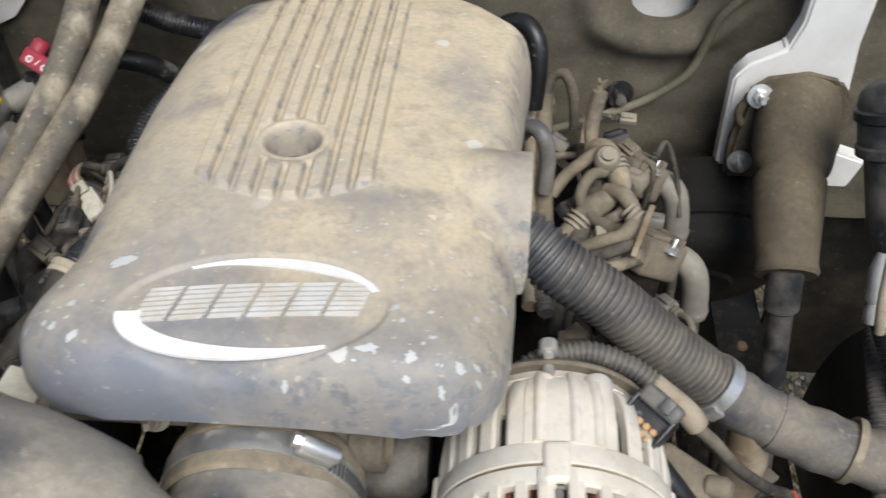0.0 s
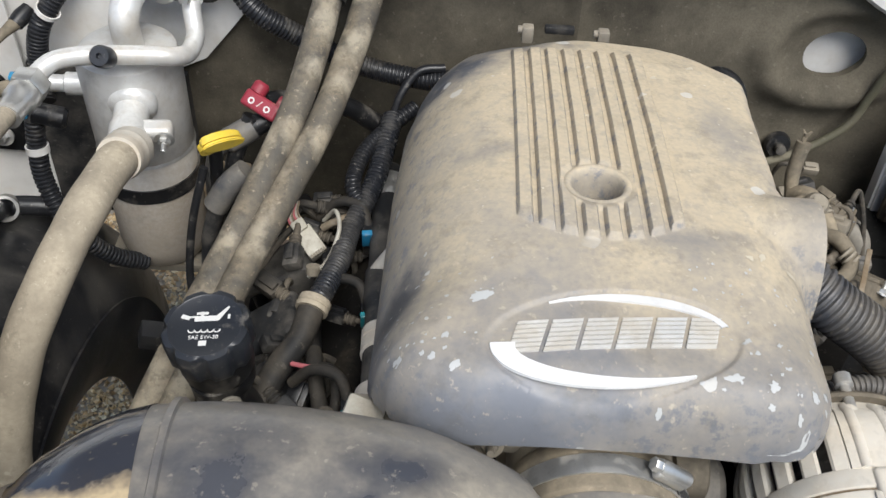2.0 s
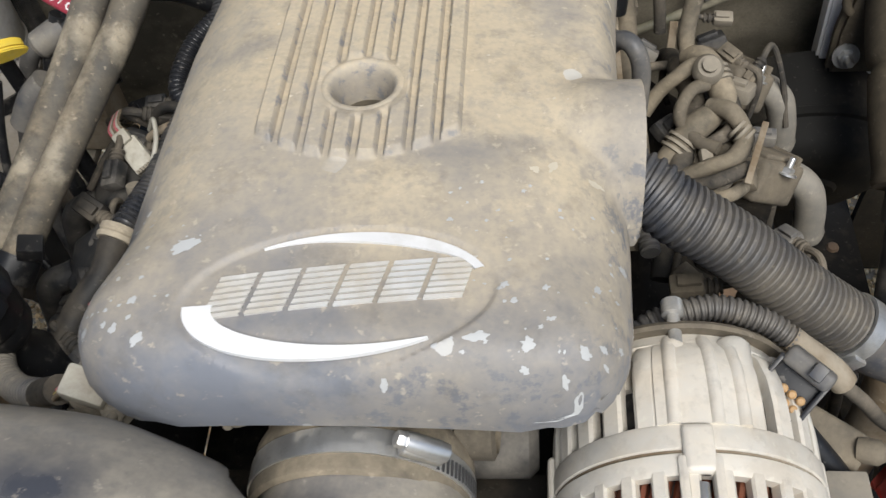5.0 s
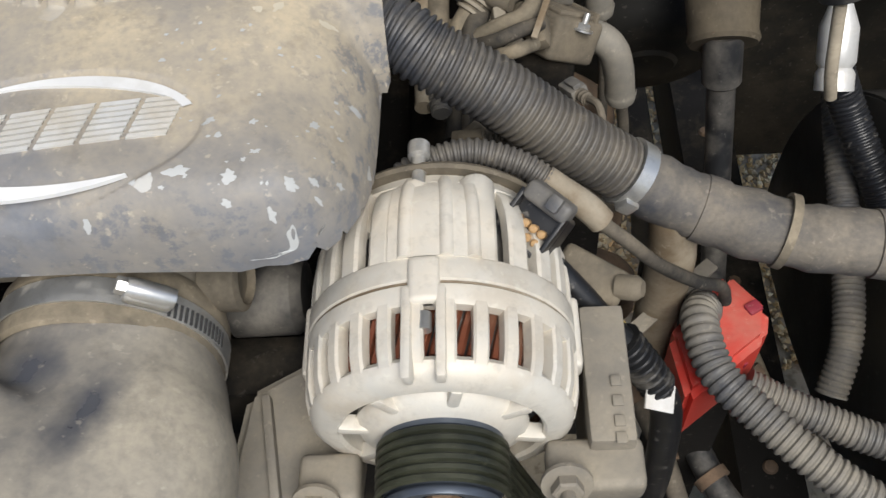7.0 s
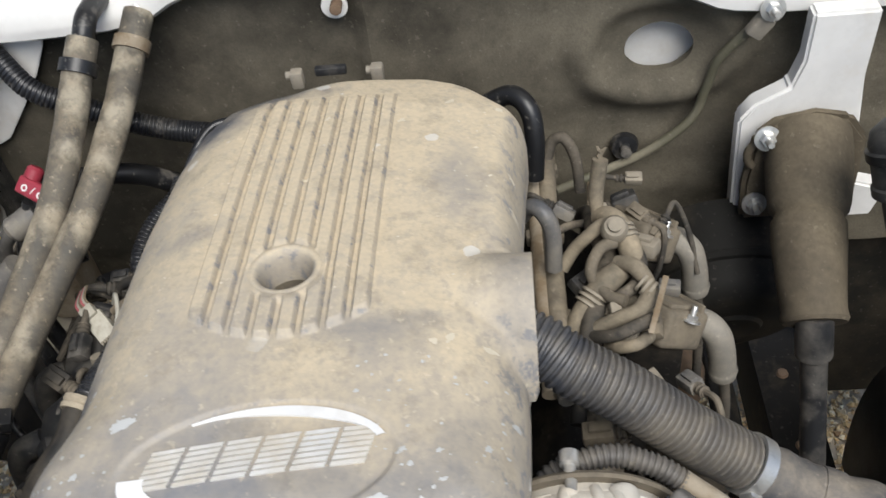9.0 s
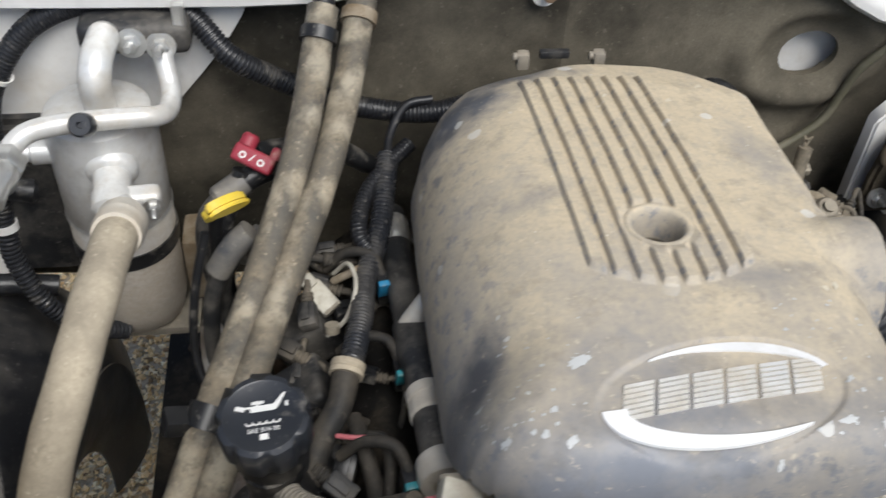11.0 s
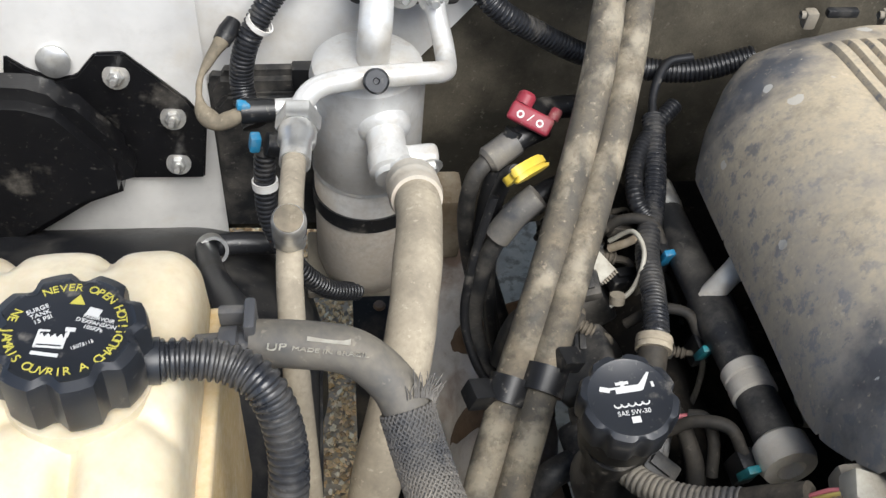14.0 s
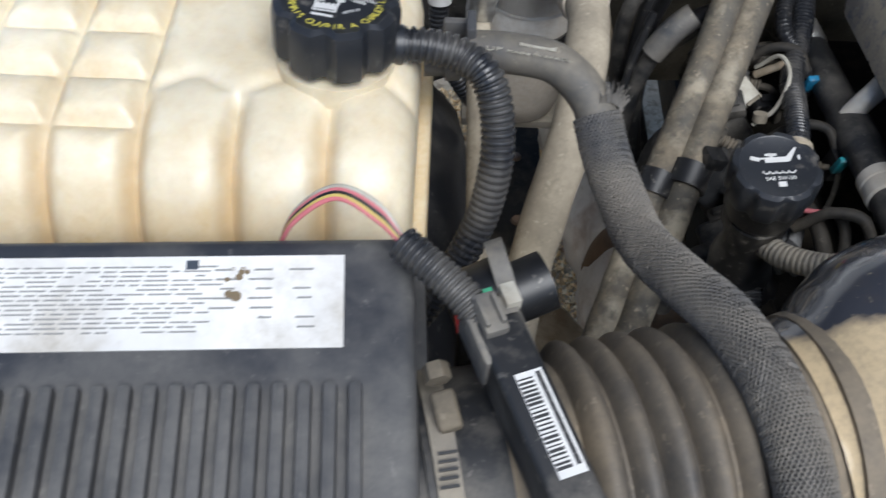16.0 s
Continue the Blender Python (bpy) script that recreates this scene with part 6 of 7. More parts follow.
def heater_hoses():
    for k, pts in enumerate((
            [(-0.3715, 0.815, 1.054), (-0.378, 0.790, 1.033), (-0.388, 0.75, 0.998), (-0.405, 0.70, 0.955), (-0.445, 0.60, 0.892), (-0.485, 0.51, 0.838), (-0.518, 0.43, 0.785), (-0.542, 0.37, 0.735), (-0.56, 0.32, 0.68)],
            [(-0.331, 0.862, 1.049), (-0.339, 0.830, 1.027), (-0.352, 0.78, 0.992), (-0.378, 0.70, 0.945), (-0.420, 0.60, 0.895), (-0.458, 0.51, 0.845), (-0.495, 0.42, 0.788), (-0.520, 0.36, 0.738), (-0.54, 0.31, 0.68)])):
        h = thing("heater_hose", pts[3], "long tan dusty rubber heater hose from the bulkhead", "hose", "heater hoses")
        part("hose", tube(pts, 0.0145, 22, n=14, wob=0.05), M_RUBBERTAN, h)
        e = Vector(pts[0])
        part("stub", tube([e, e + Vector((0.003, 0.020, 0.012)), e + Vector((0.006, 0.06, 0.008)), e + Vector((0.006, 0.10, -0.01))], 0.0105, 18), M_BLACK if k == 0 else M_ALU, h, "heater pipe stub")
        part("clamp", lathe([(0.0145, 0), (0.0175, 0), (0.0175, 0.012), (0.0145, 0.012)], axis(pts[1], pts[0]), 26), M_BLACK if k == 0 else M_BAG, h)
    c = thing("hose_clip", (-0.46, 0.52, 0.84), "black twin hose clip", "hose clip")
    for at, to in (((-0.483, 0.515, 0.841), (-0.445, 0.60, 0.892)), ((-0.455, 0.518, 0.850), (-0.420, 0.60, 0.895))):
        part("ring", lathe([(0.0148, -0.011), (0.0185, -0.011), (0.0185, 0.011), (0.0148, 0.011)], axis(at, to), 26), M_BLACK, c)
    part("tab", box((0.022, 0.02, 0.018), pose(-0.508, 0.51, 0.846, 0, 20, 15), 0.002), M_BLACK, c)
    part("tab", box((0.02, 0.018, 0.014), pose(-0.436, 0.525, 0.868, 0, 20, 15), 0.002), M_BLACK, c)


M_RUBBERTAN = mat(grime=0.50, name="dusty hose rubber", base=(0.085, 0.078, 0.065), rough=0.7, dust=(0.27, 0.22, 0.15), amount=0.32, scale=26, up=0.55, soft=0.2, second=(0.46, 0.41, 0.31), second_amount=0.6, bump=0.3, pits=0.3)
heater_hoses()


def dipsticks():
    d = thing("oil_dipstick", (-0.47, 0.65, 0.9), "yellow plastic engine oil dipstick handle", "dipstick")
    dx, nz = Vector((0.75, 0.66, -0.19)).normalized(), Vector((0.498, -0.709, -0.420))
    nz = (nz - dx * nz.dot(dx)).normalized()
    dy = nz.cross(dx)
    m = Matrix((( dx.x, dy.x, nz.x, -0.462), (dx.y, dy.y, nz.y, 0.652), (dx.z, dy.z, nz.z, 0.962), (0, 0, 0, 1)))
    out = [(0.0205 * math.cos(2 * math.pi * k / 28), 0.0085 * math.sin(2 * math.pi * k / 28)) for k in range(28)]
    part("grip", prism(out, -0.005, 0.005, m, 0.002), M_YELLOW, d)
    part("finger_rim", prism([(x * 1.07, y * 1.1) for x, y in out], 0.0045, 0.0075, m, 0.001), M_YELLOW, d)
    part("ring", lathe([(0.005, -0.0035), (0.0095, -0.0035), (0.0095, 0.0035), (0.005, 0.0035), (0.005, -0.0035)], m @ pose(-0.010, -0.010, 0.0), 22), M_YELLOW, d)
    part("tube", tube([(-0.470, 0.656, 0.953), (-0.475, 0.67, 0.93), (-0.48, 0.68, 0.86), (-0.47, 0.66, 0.74), (-0.44, 0.62, 0.62)], 0.007, 12), M_BLACK, d)
    g = thing("transmission_dipstick", (-0.44, 0.74, 0.9), "faded red locking transmission dipstick handle", "dipstick")
    m = pose(-0.443, 0.742, 0.936, 40, 12, -28)
    part("handle", box((0.042, 0.018, 0.011), m, 0.004, seg=3), M_DARKRED, g)
    part("lug", lathe([(0, 0), (0.0085, 0), (0.0085, 0.009), (0.006, 0.012), (0, 0.012)], m @ pose(-0.012, 0.009, -0.003, -90, 0, 0), 20), M_DARKRED, g)
    part("lug", lathe([(0, 0), (0.0055, 0), (0.0055, 0.009), (0.004, 0.011), (0, 0.011)], m @ pose(0.018, 0.008, 0.0, -90, 0, 0), 16), M_DARKRED, g)
    for dx in (-0.012, 0.012):
        part("mark", lathe([(0.0020, 0), (0.0036, 0), (0.0036, 0.0006), (0.0020, 0.0006)], m @ pose(dx * 0.8, -0.001, 0.0056), 14), M_WHITEINK, g, "white moulded symbol")
    part("mark", box((0.001, 0.008, 0.0006), m @ pose(0, 0, 0.0057, 0, 0, -25), 0), M_WHITEINK, g)
    part("sleeve", tube([(-0.443, 0.755, 0.93), (-0.42, 0.775, 0.92), (-0.37, 0.80, 0.90), (-0.33, 0.82, 0.86)], 0.011, 14), M_BLACK, g)
    part("tube", tube([(-0.455, 0.745, 0.92), (-0.475, 0.725, 0.87), (-0.478, 0.70, 0.80), (-0.45, 0.68, 0.70), (-0.44, 0.66, 0.6)], 0.009, 12), M_BLACK, g)
    for y, z, x in ((0.735, 0.905, -0.470), (0.690, 0.875, -0.452)):
        q = thing("plug_boot", (x, y, z), "black plug boot with dusty grey sleeve", "plug lead", "plug leads")
        part("shell", tube([(x + 0.045, y + 0.022, z + 0.008), (x + 0.025, y + 0.012, z + 0.006), (x + 0.012, y + 0.006, z)], 0.0115, 16), M_BLACK, q)
        part("sleeve", lathe([(0, 0), (0.0135, 0), (0.0135, 0.030), (0.010, 0.034), (0, 0.034)], axis((x + 0.016, y + 0.008, z + 0.003), (x - 0.02, y - 0.012, z - 0.012)), 18), M_CORR, q, "dusty grey sleeve")
        part("lead", tube([(x - 0.008, y - 0.005, z - 0.006), (x - 0.022, y - 0.014, z - 0.022), (x - 0.027, y - 0.018, z - 0.06), (x - 0.02, y - 0.022, z - 0.12), (x, y - 0.03, z - 0.2)], 0.0082, 14, wob=0.06), M_BLACKDUSTY, q)
    k = thing("knock_lead", (-0.47, 0.68, 0.85), "grey spark plug lead with boot", "plug lead")
    part("boot", tube([(-0.445, 0.665, 0.915), (-0.462, 0.66, 0.90), (-0.478, 0.655, 0.875)], 0.0125, 16), M_CORR, k)
    part("sleeve", tube([(-0.476, 0.656, 0.878), (-0.488, 0.65, 0.83), (-0.49, 0.64, 0.76), (-0.46, 0.60, 0.70)], 0.0085, 14), M_BLACKDUSTY, k)
    part("wire", tube([(-0.485, 0.66, 0.92), (-0.50, 0.64, 0.86), (-0.505, 0.62, 0.80), (-0.49, 0.59, 0.76), (-0.465, 0.575, 0.74)], 0.0042, 10), M_BLACK, k)


dipsticks()


def passenger_loom():
    w = thing("engine_loom", (-0.36, 0.55, 0.87), "black corrugated engine loom beside the fuel rail", "wiring loom")
    part("stripped_lead", tube([(-0.262, 0.845, 0.925), (-0.290, 0.835, 0.925), (-0.308, 0.805, 0.912), (-0.313, 0.775, 0.902)], 0.0045, 12, wob=0.12), M_CORRBLACK, w, "bare wires between the sleeves")
    part("trunk", corrugated([(-0.313, 0.778, 0.904), (-0.316, 0.755, 0.898), (-0.325, 0.70, 0.88), (-0.343, 0.64, 0.868), (-0.348, 0.60, 0.868), (-0.358, 0.55, 0.874), (-0.366, 0.525, 0.872)], 0.0112, 0.0044, 0.0014, 20), M_CORRGREY, w)
    part("collar", lathe([(0.011, -0.006), (0.0150, -0.006), (0.0155, -0.002), (0.0142, 0.0), (0.0155, 0.002), (0.0150, 0.006), (0.011, 0.006)], axis((-0.364, 0.533, 0.874), (-0.37, 0.51, 0.868)), 20), M_TANHOSE, w, "tan dusty collar")
    part("taped", tube([(-0.365, 0.53, 0.873), (-0.372, 0.505, 0.862), (-0.39, 0.475, 0.85), (-0.405, 0.44, 0.83)], 0.012, 18, wob=0.08), M_DARKRUBBER, w)
    part("sleeve", corrugated([(-0.40, 0.445, 0.835), (-0.408, 0.42, 0.815), (-0.405, 0.39, 0.80), (-0.385, 0.36, 0.81)], 0.0125, 0.005, 0.0015, 18), M_CORRGREY, w)
    part("branch", corrugated([(-0.335, 0.67, 0.875), (-0.346, 0.69, 0.884), (-0.338, 0.73, 0.894), (-0.315, 0.765, 0.902), (-0.29, 0.79, 0.91)], 0.0085, 0.0044, 0.0013, 16), M_CORRBLACK, w)
    part("wires", tube([(-0.345, 0.655, 0.872), (-0.36, 0.65, 0.868), (-0.372, 0.655, 0.855)], 0.004, 10), M_BAG, w)
    part("loop", tube([(-0.372, 0.66, 0.86), (-0.358, 0.648, 0.885), (-0.352, 0.625, 0.88), (-0.362, 0.605, 0.858), (-0.38, 0.60, 0.84)], 0.0022, 10), M_OFFWHITE, w, "pale wire loop")
    c = thing("wiring_plug", (-0.38, 0.64, 0.83), "pale grey multi-pin plug hanging by its wires", "connector")
    m = pose(-0.384, 0.645, 0.842, 25, -20, 35) @ Matrix.Scale(0.72, 4)
    part("shell", box((0.028, 0.046, 0.024), m, 0.004), M_OFFWHITE, c)
    part("pin_block", box((0.02, 0.018, 0.02), m @ pose(0.0, 0.026, 0.008), 0.003), M_OFFWHITE, c)
    for k in range(6):
        part("pin_comb", box((0.0028, 0.005, 0.007), m @ pose(-0.010 + 0.004 * k, -0.021, 0.0125), 0.0006), M_CLIP, c)
        part("wire", tube([m @ Vector((-0.009 + 0.0036 * k, 0.030, 0.008)), m @ Vector((-0.006 + 0.003 * k, 0.042, 0.018)), m @ Vector((0.010 + 0.002 * k, 0.056, 0.012))], 0.0012, 6), (M_PINK, M_OFFWHITE, M_BAG)[k % 3], c)
    part("nut", lathe([(0, 0), (0.007, 0), (0.007, 0.008), (0, 0.008)], pose(-0.375, 0.60, 0.845, -20, 0, 0), 18), M_CLIP, c)
    for x, y, z in ((-0.324, 0.645, 0.866), (-0.315, 0.545, 0.86), (-0.318, 0.425, 0.875)):
        i = thing("injector_plug", (x, y, z - 0.02), "black injector plug with teal lock and taped lead", "connector", "injector plugs")
        part("shell", box((0.016, 0.02, 0.03), pose(x, y, z - 0.012, 10, 0, 10), 0.003), M_BLACK, i)
        part("lock", box((0.010, 0.006, 0.022), pose(x - 0.002, y - 0.011, z - 0.002, 15, 0, 10), 0.001), M_BLUE if y > 0.6 else M_TEAL, i, "coloured lock tab")
        part("lead", tube([(x - 0.002, y + 0.004, z), (x - 0.012, y + 0.02, z + 0.012), (x - 0.035, y + 0.03, z + 0.006), (x - 0.055, y + 0.035, z - 0.02)], 0.005, 12, wob=0.15), M_DARKRUBBER, i)
    p = thing("coil_bank", (-0.42, 0.55, 0.75), "dark dusty ignition coils under the hoses", "ignition coil")
    for y in (0.48, 0.56, 0.64):
        part("coil", box((0.06, 0.055, 0.05), pose(-0.40, y, 0.80, 0, -35, 8), 0.008, seg=3), M_BLACKDUSTY, p)
        part("boot", tube([(-0.43, y - 0.01, 0.80), (-0.455, y - 0.02, 0.79), (-0.465, y - 0.025, 0.74)], 0.012, 14), M_BLACKDUSTY, p)
    part("rail", box((0.02, 0.30, 0.04), pose(-0.385, 0.55, 0.765, 0, -30, 5), 0.004), M_BLOCK, p)
    r = thing("injector_wires", (-0.37, 0.44, 0.8), "frayed taped wires with a red lead", "wiring loom")
    part("wire", tube([(-0.36, 0.50, 0.85), (-0.352, 0.46, 0.855), (-0.345, 0.43, 0.83), (-0.355, 0.40, 0.79)], 0.007, 12, wob=0.2), M_DARKRUBBER, r)
    part("red_wire", tube([(-0.375, 0.475, 0.862), (-0.36, 0.468, 0.868), (-0.348, 0.47, 0.865)], 0.0022, 8), M_PINK, r, "red wire")
    part("tape", tube([(-0.35, 0.47, 0.866), (-0.338, 0.465, 0.868), (-0.333, 0.45, 0.86), (-0.335, 0.43, 0.84)], 0.005, 10), M_DARKRUBBER, r)



rndp = random.Random(33)
for k in range(14):
    connector((rndp.uniform(-0.425, -0.335), 0.44 + 0.022 * k, rndp.uniform(0.81, 0.855)), (rndp.uniform(-30, 30), rndp.uniform(-30, 30), rndp.uniform(-160, 160)), rndp.uniform(0.75, 1.1), (M_BLACKDUSTY, M_BLACK, M_BLACKDUSTY, M_DARKRUBBER)[k % 4],
              (rndp.uniform(-0.04, 0.04), rndp.uniform(-0.03, 0.03), rndp.uniform(-0.08, -0.02)))
passenger_loom()


def fuel_rail():
    f = thing("fuel_rail", (-0.31, 0.55, 0.84), "black dusty fuel rail with silver sleeve and round end cap", "fuel rail")
    a, b = Vector((-0.313, 0.745, 0.853)), Vector((-0.293, 0.405, 0.886))
    m = axis(a, b)
    L = (b - a).length
    part("rail", lathe([(0, 0), (0.0165, 0), (0.0165, 0.16), (0.019, 0.165), (0.019, 0.21), (0.0165, 0.215), (0.0165, L - 0.02), (0, L - 0.02)], m, 28), M_BLACKDUSTY, f)
    part("silver_sleeve", lathe([(0.0165, L - 0.100), (0.0185, L - 0.098), (0.0185, L - 0.088), (0.0172, L - 0.087), (0.0172, L - 0.083), (0.0185, L - 0.082), (0.0185, L - 0.072), (0.0165, L - 0.070)], m, 28), M_CAST, f, "dusty metal sleeve")
    part("end_cap", lathe([(0.0165, L - 0.03), (0.021, L - 0.026), (0.022, L - 0.01), (0.02, L - 0.004), (0.011, L - 0.003), (0.009, L - 0.012), (0, L - 0.012)], m, 30), M_CAST, f, "dusty round end cap")
    part("top_sleeve", lathe([(0.0165, 0.015), (0.018, 0.017)] + [(0.018 - 0.0008 * (k % 2), 0.02 + 0.004 * k) for k in range(8)] + [(0.0165, 0.054)], m, 26), M_STEEL, f)
    part("branch_pipe", tube([(-0.31, 0.575, 0.875), (-0.29, 0.585, 0.90), (-0.27, 0.60, 0.905), (-0.24, 0.60, 0.89)], 0.0100, 18), M_CAST, f, "pale dusty bent pipe")
    part("mount", prism([(-0.305, 0.50), (-0.25, 0.49), (-0.23, 0.475), (-0.25, 0.455), (-0.305, 0.465)], 0.862, 0.868), M_DARKCAST, f)
    bolt(f, (-0.252, 0.475, 0.868), (-0.252, 0.47, 1.2), 0.006)
    part("post", box((0.02, 0.05, 0.16), pose(-0.27, 0.48, 0.79), 0.003), M_BLOCK, f)


fuel_rail()


def scalloped(profile, m, lobes, deep, seg=96, r0=0.0):
    """A turned cap whose rim is scalloped."""
    bm = bmesh.new()
    rings = []
    for r, z in profile:
        ring = []
        for k in range(seg):
            a = 2 * math.pi * k / seg
            cut = max(0.0, math.cos(a * lobes)) ** 1.3 * deep if r > r0 else 0.0
            rr = r - cut
            ring.append(bm.verts.new(m @ Vector((rr * math.cos(a), rr * math.sin(a), z))))
        rings.append(ring)
    for a, b in zip(rings, rings[1:]):
        for k in range(seg):
            bm.faces.new((a[k], a[(k + 1) % seg], b[(k + 1) % seg], b[k]))
    bm.faces.new(rings[-1])
    bmesh.ops.recalc_face_normals(bm, faces=bm.faces)
    return bm


def lettering(text, size, m, material, parent, name="lettering", squeeze=1.0):
    cu = bpy.data.curves.new("text", "FONT")
    cu.body, cu.size, cu.align_x, cu.align_y, cu.extrude = text, size, "CENTER", "CENTER", 0.0002
    ob = bpy.data.objects.new("text", cu)
    scene.collection.objects.link(ob)
    dg = bpy.context.evaluated_depsgraph_get()
    me = bpy.data.meshes.new_from_object(ob.evaluated_get(dg))
    bpy.data.objects.remove(ob)
    bm = bmesh.new()
    bm.from_mesh(me)
    bpy.data.meshes.remove(me)
    bmesh.ops.transform(bm, matrix=m @ Matrix.Diagonal((squeeze, 1, 1, 1)), verts=bm.verts)
    return part(name, bm, material, parent, smooth=False)


def arc_lettering(text, size, r, a_mid, a_step, m, material, parent, inward=False):
    n = len(text)
    bm = bmesh.new()
    for i, ch in enumerate(text):
        if ch == " ":
            continue
        cu = bpy.data.curves.new("text", "FONT")
        cu.body, cu.size, cu.align_x, cu.align_y, cu.extrude = ch, size, "CENTER", "CENTER", 0.0002
        ob = bpy.data.objects.new("text", cu)
        scene.collection.objects.link(ob)
        me = bpy.data.meshes.new_from_object(ob.evaluated_get(bpy.context.evaluated_depsgraph_get()))
        bpy.data.objects.remove(ob)
        b2 = bmesh.new()
        b2.from_mesh(me)
        bpy.data.meshes.remove(me)
        s = 1 if inward else -1
        a = radians(a_mid + s * a_step * (i - (n - 1) / 2))
        turn = math.degrees(a) + (90 if inward else -90)
        bmesh.ops.transform(b2, matrix=m @ pose(r * math.cos(a), r * math.sin(a), 0, 0, 0, turn), verts=b2.verts)
        merge(bm, b2)
    return part("lettering", bm, material, parent, smooth=False)


def oil_cap():
    o = thing("oil_filler", (-0.426, 0.43, 0.9), "black oil filler with scalloped cap and white symbols", "oil filler")
    m = pose(-0.4265, 0.428, 0.962, 6, -4, 4)
    cap = part("cap", scalloped([(0.028, -0.03), (0.0325, -0.03), (0.034, -0.026), (0.0345, -0.004), (0.033, 0.0), (0.0285, 0.001), (0.0275, 0.0003)], m, 8, 0.0035, r0=0.029), M_CAP, o)
    part("skirt", lathe([(0.027, -0.055), (0.029, -0.05), (0.029, -0.028)], m, 36), M_BLACK, o)
    part("collar", lathe([(0.024, -0.075), (0.0265, -0.070), (0.0265, -0.052), (0.024, -0.048)], m, 36), M_BLACK, o)
    P = curve([(-0.426, 0.426, 0.905), (-0.424, 0.430, 0.870), (-0.418, 0.438, 0.835), (-0.405, 0.446, 0.800), (-0.38, 0.455, 0.76)], 8)
    part("neck", sweep(bmesh.new(), P, [lerp_table(i / (len(P) - 1), [(0, 0.021), (0.25, 0.020), (0.45, 0.026), (0.65, 0.0275), (0.72, 0.024), (1, 0.024)]) for i in range(len(P))], 26), M_BLACK, o)
    z = 0.0006
    bm = prism([(-0.012, 0.004), (0.008, 0.004), (0.016, 0.0125), (0.0175, 0.0118), (0.0105, 0.0), (0.008, -0.0008), (-0.0085, -0.0008), (-0.0085, 0.0025), (-0.012, 0.0025)], 0, 0.0003, m @ pose(0, 0.004, z))
    part("oil_can_symbol", bm, M_WHITEINK, cap, "white oil can symbol")
    bm = box((0.009, 0.0022, 0.0003), m @ pose(-0.003, 0.0105, z), 0)
    box((0.0025, 0.005, 0.0003), m @ pose(-0.003, 0.0095, z), 0, bm)
    box((0.007, 0.0035, 0.0003), m @ pose(-0.0155, 0.0075, z, 0, 0, -20), 0, bm)
    box((0.0018, 0.004, 0.0003), m @ pose(0.0175, 0.007, z), 0, bm)
    part("oil_can_symbol", bm, M_WHITEINK, cap, "white oil can symbol")
    bm = bmesh.new()
    for k in range(5):
        lathe([(0.0020, 0), (0.0030, 0), (0.0030, 0.0003), (0.0020, 0.0003)], m @ pose(-0.0096 + 0.0048 * k, -0.0045, z), 10, bm, math.pi, 2 * math.pi)
    part("wave_symbol", bm, M_WHITEINK, cap, "white wave symbol")
    lettering("SAE 5W-30", 0.0048, m @ pose(0, -0.0115, z), M_WHITEINK, cap)
    bm = box((0.006, 0.0045, 0.0003), m @ pose(0, -0.0168, z), 0.0)
    part("book_symbol", bm, M_WHITEINK, cap, "white book symbol")
    w = thing("sensor_loom", (-0.35, 0.37, 0.92), "grey corrugated lead to a pale plug", "wiring loom")
    part("sleeve", corrugated([(-0.418, 0.418, 0.885), (-0.405, 0.398, 0.892), (-0.382, 0.379, 0.906), (-0.355, 0.366, 0.925)], 0.0105, 0.0046, 0.0014, 16), M_CORR, w)
    part("tape", tube([(-0.358, 0.367, 0.922), (-0.34, 0.36, 0.94), (-0.325, 0.352, 0.958)], 0.0095, 14, wob=0.1), M_RUBBER, w)
    for k, mt in enumerate((M_PINK, M_YWIRE, M_BAG)):
        part("wire", tube([(-0.327, 0.352 - 0.003 * k, 0.957), (-0.316, 0.350 - 0.004 * k, 0.968 + 0.002 * k), (-0.306, 0.347 - 0.002 * k, 0.972)], 0.0016, 8), mt, w)
    part("plug", box((0.028, 0.02, 0.018), pose(-0.298, 0.344, 0.976, 10, 15, -12), 0.003), M_OFFWHITE, w, "pale plug")


oil_cap()


